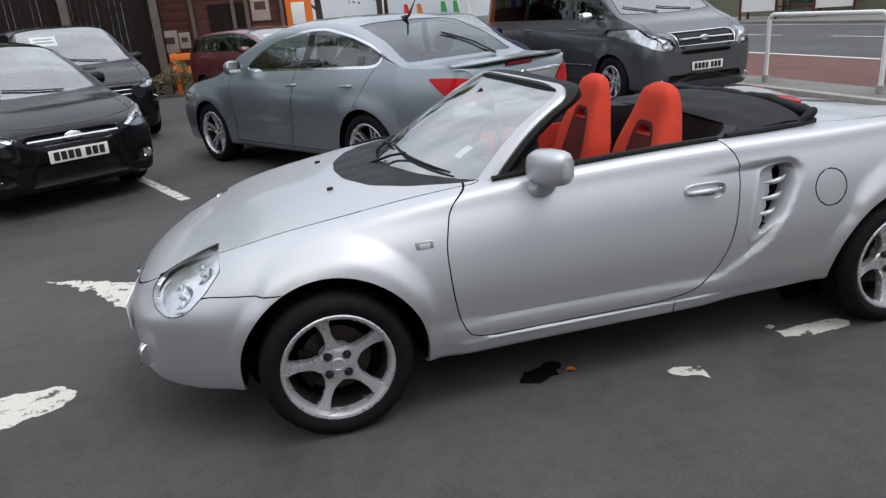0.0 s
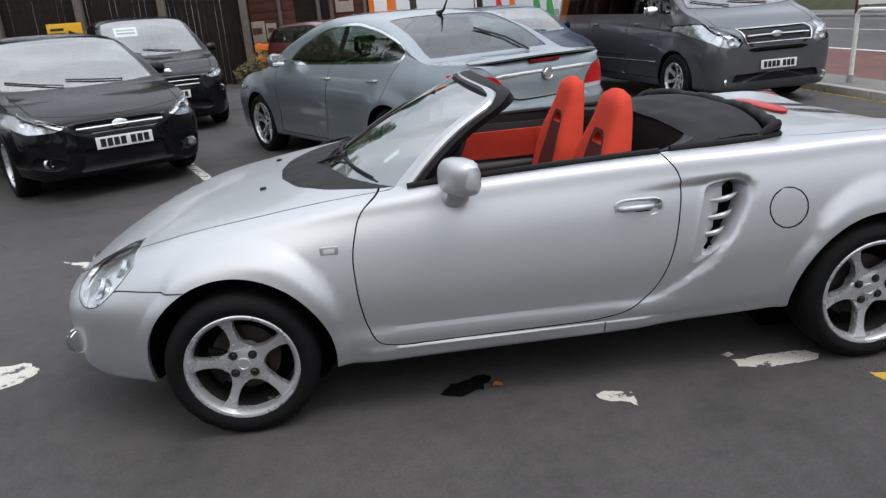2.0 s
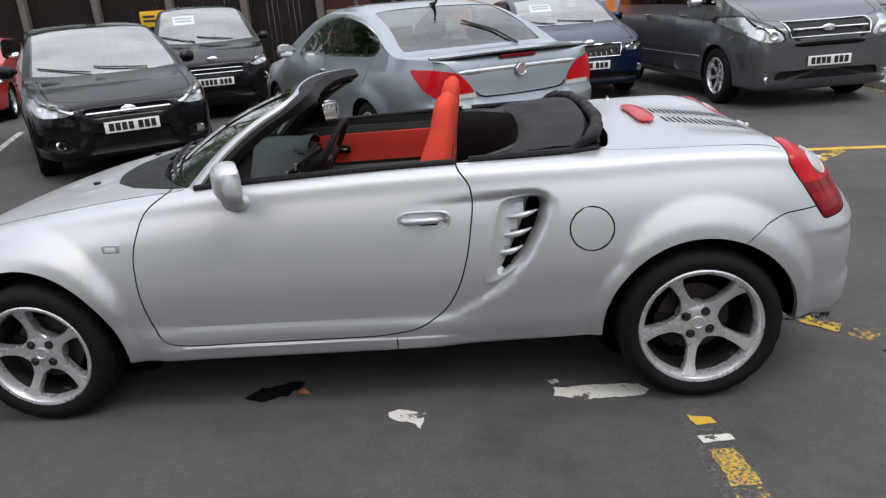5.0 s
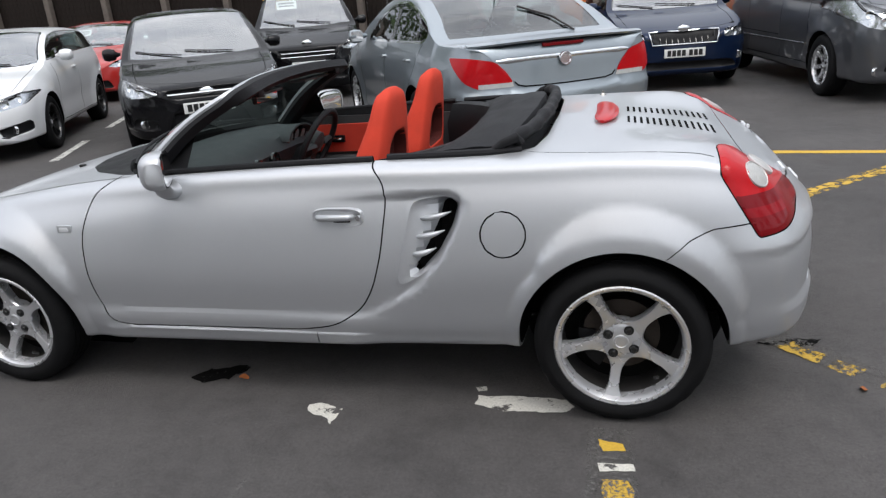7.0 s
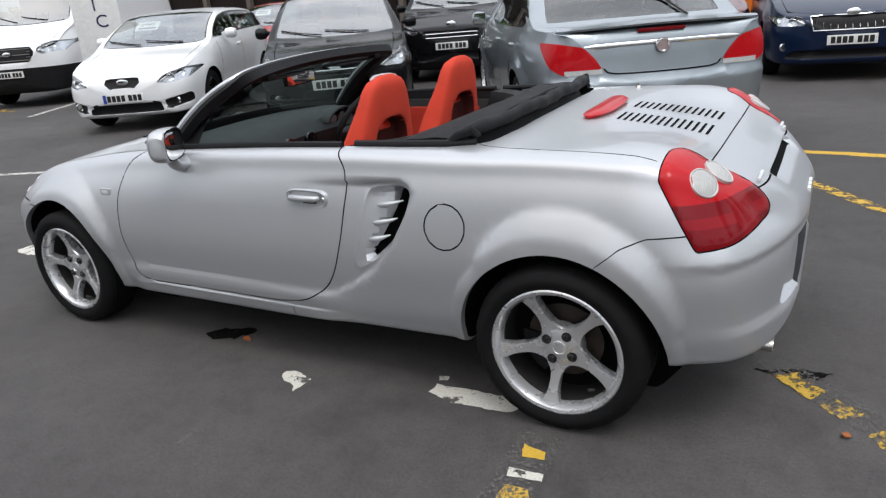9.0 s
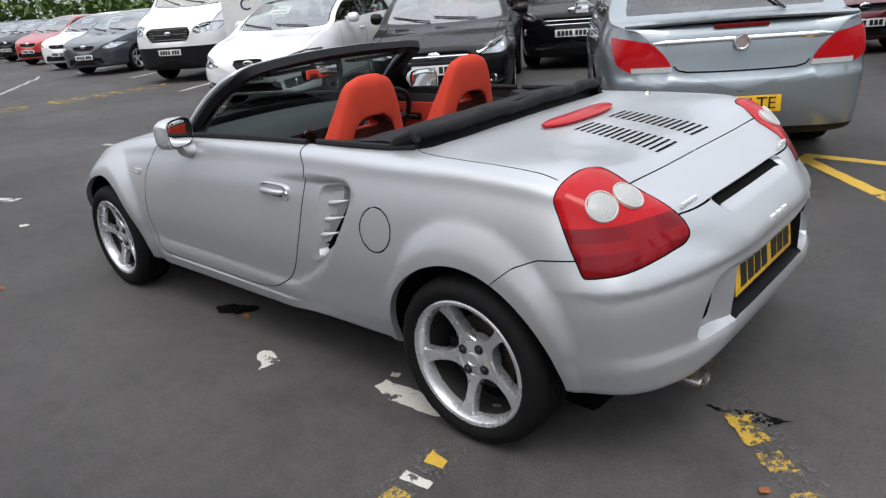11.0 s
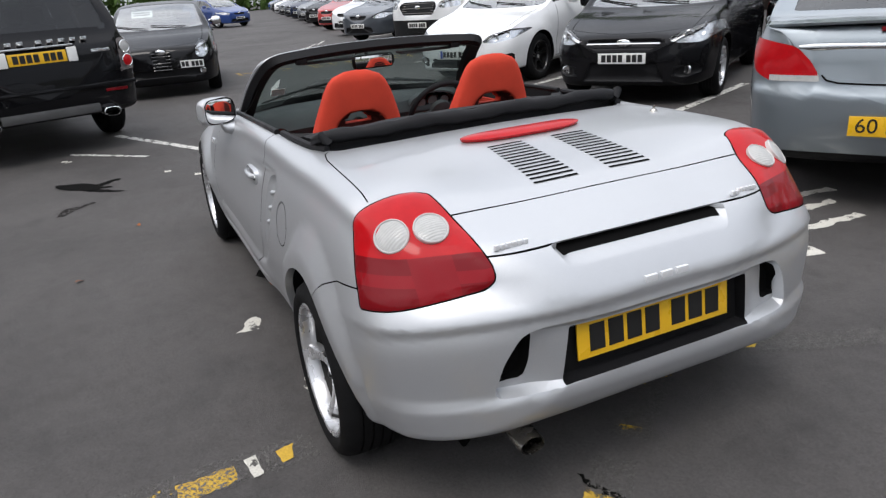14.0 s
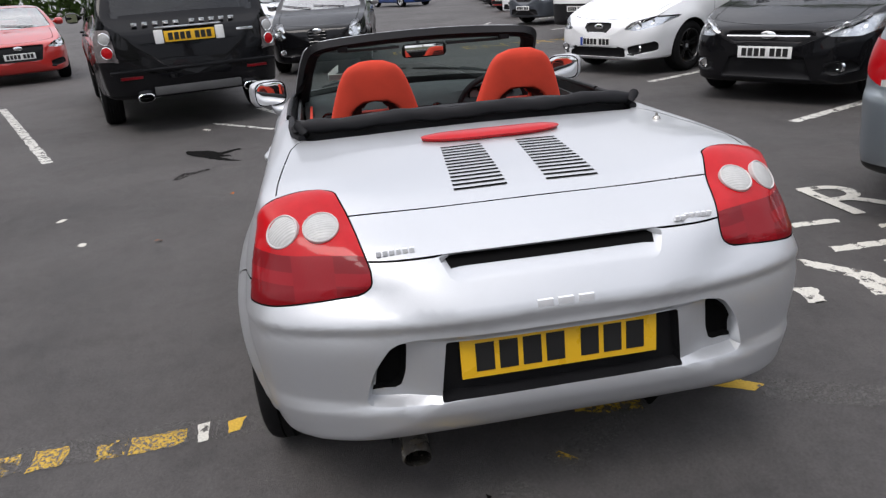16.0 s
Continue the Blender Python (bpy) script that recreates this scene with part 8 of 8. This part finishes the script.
# off-roader's tail: lamp rings, strips, exhausts, raised plain marks
rx = lambda y, z: max((float(v[0]) for v in r_skin.V if abs(v[1] - y) < 0.08 and abs(v[2] - z) < 0.06), default=4.1)
for s in (-1, 1):
    for z, mat in ((1.025, CLEAR_LENS), (0.885, RED_LENS)):
        x = rx(s * 0.84, z)
        bm = lathe([(0.0, -0.006), (0.045, -0.005), (0.054, 0.0), (0.056, 0.03)], 24, "x")
        bmesh.ops.transform(bm, matrix=Matrix.Translation((x + 0.006, s * 0.845, z)) @ Matrix.Rotation(math.pi + s * 0.35, 4, "Z"), verts=bm.verts)
        tl = part("tail_lens", bm, mat, suv)
        bm = lathe([(0.054, -0.002), (0.058, -0.006), (0.063, -0.001), (0.063, 0.02)], 24, "x")
        bmesh.ops.transform(bm, matrix=Matrix.Translation((x + 0.004, s * 0.845, z)) @ Matrix.Rotation(math.pi + s * 0.35, 4, "Z"), verts=bm.verts)
        part("lens_ring", bm, CHROME, tl)
    part("bumper_reflector", block(rx(s * 0.62, 0.58) - 0.02, rx(s * 0.62, 0.58) + 0.008, s * 0.66 - 0.11, s * 0.66 + 0.11, 0.60, 0.63, 0.004), DARK_RED_LENS, suv)
    part("exhaust_tip", loft([[(x, s * 0.56 + 0.085 * k * math.copysign(abs(math.cos(a)) ** 0.6, math.cos(a)), 0.40 + 0.045 * k * math.sin(a)) for a in np.linspace(0, 2 * math.pi, 21)[:-1]] for x, k in ((3.9, 0.9), (4.12, 1.0), (4.125, 0.9), (4.0, 0.8))], cap=False), CHROME, suv)
    part("plate_lamp", block(rx(s * 0.3, 1.0) - 0.01, rx(s * 0.3, 1.0) + 0.03, s * 0.315 - 0.045, s * 0.315 + 0.045, 0.935, 1.075, 0.01), WHITE_PLATE, suv)
part("bumper_tray", block(rx(0, 0.45) - 0.03, rx(0, 0.45) + 0.02, -0.46, 0.46, 0.41, 0.50, 0.012), surface("grey skid plate", (0.10, 0.10, 0.10), 0.4, 0.5), suv, "grey skid plate")
part("bumper_crease", block(rx(0, 0.68) - 0.02, rx(0, 0.68) + 0.03, -0.86, 0.86, 0.66, 0.70, 0.012), BLACK_PAINT, suv)
part("plate_bar", block(rx(0, 1.09) - 0.01, rx(0, 1.09) + 0.03, -0.34, 0.34, 1.085, 1.105, 0.006), CHROME, suv)
for k in range(10):
    y = -0.50 + 0.104 * k + (0.06 if k > 4 else 0) - 0.03
    part("badge_bar", block(rx(y, 1.15) - 0.02, rx(y, 1.15) + 0.012, y - 0.028, y + 0.028, 1.125, 1.16, 0.003), CHROME, suv, "plain chrome badge")
part("badge_bar", block(rx(0.6, 1.0) - 0.02, rx(0.6, 1.0) + 0.008, 0.50, 0.68, 1.0, 1.03, 0.003), CHROME, suv, "plain chrome badge")
part("rear_seam", tube([(rx(y, 0.80) + 0.001, y, 0.80) for y in np.linspace(-0.76, 0.76, 9)], 0.006, 6), GAP, suv)

# ---- road, railing, fence and what stands behind ----
RED_ROAD = asphalt("red surfaced bus lane", (0.150, 0.070, 0.058), 0.25)
ROAD = asphalt("road asphalt", (0.085, 0.085, 0.088), 0.25)
PAVING = asphalt("grey pavement", (0.20, 0.195, 0.185), 0.2)
KERB = surface("concrete kerb", (0.30, 0.29, 0.27), 0.85, vary=0.2, relief=0.4, relief_scale=120)
ROAD_WHITE = worn_paint("road line white", (0.66, 0.66, 0.63), 0.25)
WHITE_TUBE = surface("white painted steel", (0.72, 0.72, 0.70), 0.4, vary=0.12, scale=20)
TIMBER = surface("dark weathered timber", (0.018, 0.014, 0.012), 0.85, vary=0.45, scale=6, relief=0.5, relief_scale=60, spec=0.12)
POST = surface("weathered post", (0.12, 0.10, 0.085), 0.85, vary=0.3, scale=8, relief=0.5, relief_scale=70)
BROWN_BOARD = surface("reddish brown boarding", (0.085, 0.026, 0.016), 0.75, vary=0.3, scale=3, relief=0.3, relief_scale=60)
ORANGE = surface("orange painted steel", (0.72, 0.17, 0.015), 0.5, vary=0.15)
BRICK = surface("dark brick", (0.10, 0.045, 0.035), 0.85, vary=0.4, scale=9, relief=0.4)
SOIL = surface("grassy bank", (0.050, 0.055, 0.025), 0.95, vary=0.5, scale=1.2, relief=0.6, relief_scale=30)
BARK = surface("bark", (0.075, 0.058, 0.042), 0.9, vary=0.4, scale=14, relief=0.7, relief_scale=60)
FOLIAGE = surface("green leaves", (0.065, 0.12, 0.022), 0.6, vary=0.45, scale=0.8)
DRY = surface("dry shrub leaves", (0.11, 0.09, 0.035), 0.7, vary=0.5, scale=3)

tagged(part("pavement", block(7.02, 7.75, -60, 70, -0.1, 0.09, 0.01), PAVING), "grey pavement strip beside the lot", "pavement", kind="structure")
for k in range(22):
    kb = part("kerb", block(6.88, 7.018, 0.0, 0.90, -0.1, 0.10, 0.02), KERB) if k == 0 else new("kerb", kb.data)
    kb.location = (0, -3 + 0.915 * k, 0)
    tagged(kb, "concrete kerb stone along the lot's edge", "kerb", "kerb stones", "structure")
tagged(flat_poly("bus_lane", [(7.75, -60), (11.2, -60), (11.2, 75), (7.75, 75)], 0.008, RED_ROAD), "red surfaced bus lane", "road", kind="structure")
tagged(flat_poly("road", [(11.2, -60), (20.6, -60), (20.6, 75), (11.2, 75)], 0.008, ROAD), "grey asphalt road", "road", kind="structure")
line((11.2, -40), (11.2, 60), 0.16, ROAD_WHITE, "white lane line", 0.0).location.z = 0.016
for k in range(9):
    line((15.6, -8 + 6 * k), (15.6, -4 + 6 * k), 0.12, ROAD_WHITE, "white broken centre line", 0.0).location.z = 0.016
line((19.9, -40), (19.9, 60), 0.12, ROAD_WHITE, "white edge line", 0.0).location.z = 0.016
tagged(part("far_pavement", block(20.6, 24.2, -60, 75, -0.1, 0.10, 0.02), PAVING), "far pavement across the road", "pavement", kind="structure")
bm = sheet(lambda u, v: (24.2 + 14 * u, -50 + 120 * v, 0.10 + 3.6 * u ** 0.7 + 0.5 * noise.noise((u * 6, v * 40, 0)) * min(1, u * 5)), np.linspace(0, 1, 16), np.linspace(0, 1, 90))
tagged(part("grass_bank", bm, SOIL), "brown-green grassy bank across the road", "bank", kind="structure")


def railing(y0, y1):
    x, h, r = 7.30, 0.98, 0.10
    pts = [(x, y0, 0.0), (x, y0, h - r)] + [(x, y0 + (1 if y1 > y0 else -1) * r * (1 - math.cos(a)), h - r + r * math.sin(a)) for a in np.linspace(0.3, math.pi / 2, 5)]
    d = 1 if y1 > y0 else -1
    pts += [(x, y1 - d * r * (1 - math.cos(a)), h - r + r * math.sin(a)) for a in np.linspace(math.pi / 2, 0.3, 5)] + [(x, y1, h - r), (x, y1, 0.0)]
    root = empty("guard_rail", "white tubular steel guard rail hoop on the pavement", "railing", None, "guard rail hoops")
    part("hoop", tube(pts, 0.030, 12), WHITE_TUBE, root)
    for y in (y0, y1):
        part("foot", lathe([(0.0, 0.115), (0.045, 0.11), (0.05, 0.085), (0.05, 0.0)], 16, "z"), KERB, root).matrix_basis = Matrix.Translation((x, y, 0))
    root.matrix_world = Matrix.Translation((0, 0, 0.085))


for y0, y1 in ((4.10, 6.20), (1.75, 3.85)):
    railing(y0, y1)

# timber fence with posts behind the lot: planks stand one by one
FENCE_Y = 16.2
fence = empty("fence", "tall dark weathered timber fence with upright posts", "fence")
plank = block(-0.068, 0.068, -0.012, 0.012, 0.0, 3.1, 0.004)
pme = part("plank", plank, TIMBER, fence)
for k in range(157):
    p_ = pme if k == 0 else new("plank", pme.data)
    p_.parent = fence
    p_.matrix_basis = Matrix.Translation((-24.5 + 0.142 * k, FENCE_Y + 0.006 * math.sin(k * 7.7), 0.03 * math.sin(k * 3.3)))
post0 = None
for k in range(12):
    if post0 is None:
        post0 = part("fence_post", block(-0.09, 0.09, -0.09, 0.09, 0.0, 3.25, 0.015), POST, fence)
        q_ = post0
    else:
        q_ = new("fence_post", post0.data)
        q_.parent = fence
    q_.matrix_basis = Matrix.Translation((-24.4 + 2.0 * k, FENCE_Y - 0.13, 0))
sign = empty("warning_sign", "yellow warning sign fixed to the fence", "sign")
part("board", block(-0.42, 0.42, -0.01, 0.01, -0.20, 0.20, 0.004), surface("yellow sign", (0.75, 0.42, 0.01), 0.5, vary=0.05), sign)
part("printed_bar", block(-0.34, 0.02, -0.016, -0.010, -0.08, -0.02, 0.0), INK, sign)
part("printed_bar", block(-0.34, -0.02, -0.016, -0.010, 0.03, 0.09, 0.0), INK, sign)
part("pictogram", merge([block(0.08, 0.28, -0.016, -0.010, -0.02, 0.06, 0.0, Matrix.Rotation(0.4, 4, "Y")), block(0.26, 0.34, -0.016, -0.010, -0.12, -0.06, 0.0)]), INK, sign)
sign.matrix_world = Matrix.Translation((-6.8, FENCE_Y - 0.24, 1.62))

# brown boarded cabin with notices and an orange corner
cabin = empty("timber_cabin", "reddish brown boarded cabin with pale notices and orange corner panel", "cabin")
for k in range(16):
    part("board", block(-0.4, 3.9, 0.0, 0.03, 0.0, 0.215, 0.006), BROWN_BOARD, cabin).matrix_basis = Matrix.Translation((0, 0.012 * (k % 2), 0.22 * k))
part("back_wall", block(-0.4, 3.9, 0.05, 2.5, 0.0, 3.5), BROWN_BOARD, cabin)
part("roof", block(-0.7, 4.2, -0.5, 2.8, 3.5, 3.65, 0.02), TIMBER, cabin)
for x, z, w, h in ((0.15, 1.25, 0.17, 0.24), (0.48, 1.25, 0.21, 0.28), (0.86, 1.26, 0.14, 0.2), (2.9, 1.95, 0.24, 0.34)):
    nt_ = part("notice", block(x - w, x + w, -0.03, -0.012, z - h, z + h, 0.004), surface("faded notice", (0.40, 0.33, 0.28), 0.7, vary=0.2), cabin, "faded notice board")
    part("printed_bar", block(x - w * 0.6, x + w * 0.6, -0.034, -0.030, z - h * 0.2, z + h * 0.4), BRICK, nt_)
part("door_frame", block(1.55, 2.45, -0.04, 0.0, 0.0, 2.1, 0.02), TIMBER, cabin)
for x in (1.15, 2.2, 2.55, 3.45):
    part("upright_pipe", tube([(x, -0.10, 0.0), (x, -0.10, 3.5)], 0.055, 12), POST, cabin)
part("orange_panel", block(3.55, 4.25, -0.08, 2.4, 0.0, 3.5, 0.02), ORANGE, cabin, "orange steel panel")
part("panel_notice", block(3.70, 4.05, -0.10, -0.078, 1.45, 2.0, 0.004), PAPER, cabin)
cabin.matrix_world = pose(-2.75, 17.2, 0, 0, 0, -4)
bar = empty("orange_barrier", "low orange painted steel barrier", "barrier")
part("rail", block(-1.6, 1.6, -0.03, 0.03, 0.82, 0.98, 0.012), ORANGE, bar)
part("rail", block(-1.6, 1.6, -0.03, 0.03, 0.50, 0.66, 0.012), ORANGE, bar)
for x in (-1.5, 0, 1.5):
    part("barrier_post", block(x - 0.05, x + 0.05, 0.0, 0.10, 0.0, 1.0, 0.01), ORANGE, bar)
bar.matrix_world = pose(-0.6, 15.6, 0, 0, 0, -3)
bar2 = copy_thing(bar, pose(5.6, 17.5, 0, 0, 0, 0))
tagged(bar2, "low orange painted steel barrier", "barrier")


# canopy and market goods beyond
stall = empty("canopy", "long white canopy roof on slim posts", "canopy")
part("roof", block(0, 12.5, 0, 4.0, 3.25, 3.42, 0.03), WHITE_TUBE, stall)
for x in (0.1, 4.2, 8.3, 12.4):
    part("canopy_post", tube([(x, 0.1, 0), (x, 0.1, 3.25)], 0.05, 10), WHITE_TUBE, stall)
stall.matrix_world = pose(6.2, 33.0, 0, 0, 0, 8)
cols = [(0.6, 0.03, 0.03), (0.03, 0.08, 0.4), (0.7, 0.55, 0.04), (0.62, 0.62, 0.6), (0.05, 0.3, 0.08), (0.65, 0.2, 0.03)]
cloths = [surface("banner cloth", c, 0.8, vary=0.15) for c in cols]
for k in range(16):
    b_ = part("feather_banner", sheet(lambda u, v: (0.45 * u * (1 - 0.6 * v * v), 0.04 * math.sin(u * 3 + k), 0.5 + 1.9 * v), np.linspace(0, 1, 5), np.linspace(0, 1, 9), 0.006), cloths[(k * 5 + k // 3) % 6])
    b_.matrix_world = pose(7.0 + 0.82 * k, 31.5 + 0.9 * math.sin(k * 2.1), 0, 0, 0, 10 * math.sin(k))
    tagged(b_, "bright cloth banner standing by the canopy", "banner", "cloth banners")
    b_.matrix_world.translation.z = -0.45

shelter = empty("bus_shelter", "dark red framed bus shelter with lit poster panels", "shelter")
SHELTER_RED = surface("dark red frame", (0.10, 0.012, 0.018), 0.4)
for x in (0, 1.5, 3.0, 4.5):
    part("upright", block(x - 0.05, x + 0.05, -0.05, 0.05, 0, 2.4, 0.01), SHELTER_RED, shelter)
    part("upright", block(x - 0.05, x + 0.05, 1.25, 1.35, 0, 2.4, 0.01), SHELTER_RED, shelter)
part("roof", block(-0.2, 4.7, -0.2, 1.5, 2.4, 2.52, 0.02), SHELTER_RED, shelter)
for x0 in (0.05, 3.05):
    pn = part("poster", block(x0, x0 + 1.4, -0.02, 0.02, 0.35, 2.2, 0.01), PAPER, shelter, "pale poster panel")
    part("poster_picture", block(x0 + 0.3, x0 + 1.2, -0.028, -0.021, 1.3, 2.0, 0.0), cloths[5], pn)
part("back_pane", block(1.55, 2.95, 1.28, 1.30, 0.3, 2.2), DARK_GLASS, shelter)
part("bench", block(1.4, 3.1, 0.8, 1.1, 0.45, 0.52, 0.02), SHELTER_RED, shelter)
shelter.matrix_world = pose(21.2, 25.6, 0.10, 0, 0, -52)


# trees and shrubs: tapered trunk, limbs, many leaf clumps
def leaf_cloud(centres, n, size, rng):
    vs, fs = [], []
    for c, r in centres:
        for _ in range(n):
            d = Vector((rng.gauss(0, 1), rng.gauss(0, 1), rng.gauss(0, 0.8))).normalized() * r * rng.uniform(0.45, 1.05) ** 0.6
            p = Vector(c) + d
            a = Vector((rng.gauss(0, 1), rng.gauss(0, 1), rng.gauss(0, 1))).normalized()
            b = a.orthogonal().normalized()
            s = size * rng.uniform(0.6, 1.4)
            k = len(vs)
            vs += [p - a * s, p + b * s * 0.45, p + a * s, p - b * s * 0.45]
            fs.append((k, k + 1, k + 2, k + 3))
    return mesh_from("crown", vs, fs, None, False)


def tree(x, y, h, seed, label="tall green leafy tree", z=0.0):
    rng = random.Random(seed)
    root = empty("tree", label, "tree", None, "trees round the lot")
    part("trunk", tube([(0, 0, 0), (0.08, 0.05, h * 0.2), (0.0, 0.1, h * 0.45), (0.12, 0, h * 0.8)], [h * 0.030, h * 0.024, h * 0.017, h * 0.006], 10), BARK, root)
    cs = []
    for k in range(9):
        a, z0 = k * 2.4 + rng.uniform(0, 1), h * (0.28 + 0.06 * k)
        r = h * rng.uniform(0.16, 0.26) * (1.15 - 0.08 * k)
        e = (r * math.cos(a), r * math.sin(a), z0 + h * 0.13)
        part("limb", tube([(0.04, 0.05, z0 * 0.9), (e[0] * 0.5, e[1] * 0.5, z0 + h * 0.05), e], [h * 0.010, h * 0.007, h * 0.003], 6), BARK, root)
        cs += [(e, h * rng.uniform(0.10, 0.15)), ((e[0] * 0.55, e[1] * 0.55, e[2] + h * 0.05), h * 0.11)]
    cs.append(((0, 0, h * 0.93), h * 0.10))
    tagged(part("crown", leaf_cloud(cs, 300, h * 0.013, rng), FOLIAGE, root), kind="stuff")
    root.matrix_world = pose(x, y, z, 0, 0, seed * 40)


for k, (x, y, h) in enumerate(((-26, 22, 15), (-12, 22.5, 12), (-17.5, 24, 16), (-6.5, 24, 11), (-22, 20.5, 14), (-32, 21, 15), (-13, -15.5, 9), (-8.5, -13.5, 9.5), (-4.5, -14.5, 10), (-0.5, -13, 9.5), (29, 40, 10), (28.5, 31, 11), (29, 22, 12), (28, 13, 10.5), (29.5, 4, 12), (28.5, -6, 11), (30, -16, 12), (21, 52, 12), (9, 50, 9), (3.5, 37, 8), (7.5, 39, 8.5), (-1.5, 34, 8), (-6, 30, 7.5))):
    tree(x, y, h, k + 1, z=0.0 if x < 24 else 2.2)
rng = random.Random(5)
shrub = part("shrub", leaf_cloud([((0.25 * i - 0.6, 0.1 * math.sin(i * 2), 0.18 + 0.16 * (i % 3)), 0.24) for i in range(7)], 190, 0.045, rng), DRY)
shrub.matrix_world = Matrix.Translation((-1.9, 15.2, 0.12))
tagged(shrub, "scruffy dry green shrub at the foot of the fence", "shrub")

# hedge that closes the far side of the lot
rng = random.Random(9)
hedge = part("far_hedge", leaf_cloud([((0, 3.2 * i, 0.6 + 0.8 * rng.random()), 2.2) for i in range(36)], 420, 0.40, rng), FOLIAGE)
hedge.matrix_world = Matrix.Translation((-78, -62, 0.6))
tagged(hedge, "dense dark green hedge at the far end of the lot", "hedge", kind="stuff")
hedge2 = part("far_hedge", leaf_cloud([((3.2 * i, 0, 1.2 + 1.2 * rng.random()), 2.6) for i in range(34)], 420, 0.40, rng), FOLIAGE)
hedge2.matrix_world = Matrix.Translation((-78, -34, 0.6))
tagged(hedge2, "dense dark green hedge along the near side of the lot", "hedge", kind="stuff")

# white board with upright lettering between the parked vehicles
pylon = empty("sign_board", "tall white sign board with dark blue upright letters", "sign")
part("board", block(-0.345, 0.345, -0.025, 0.025, 0.12, 2.6, 0.012), WHITE_TUBE, pylon)
part("foot", block(-0.40, 0.40, -0.18, 0.18, 0.0, 0.12, 0.02), KERB, pylon)
BLUE_LETTER = surface("dark blue letters", (0.010, 0.012, 0.06), 0.5)
for ch, z, dx in (("I", 1.62, -0.01), ("C", 1.37, 0.06)):
    glyph(ch, 0.27, BLUE_LETTER, pylon, Matrix.Translation((dx, -0.028, z)) @ Matrix.Rotation(radians(90), 4, "X"), 0.002)
pylon.matrix_world = Matrix.Translation((-7.35, 5.03, 0)) @ Matrix.Rotation(math.atan2(0.807, 0.591), 4, "Z")
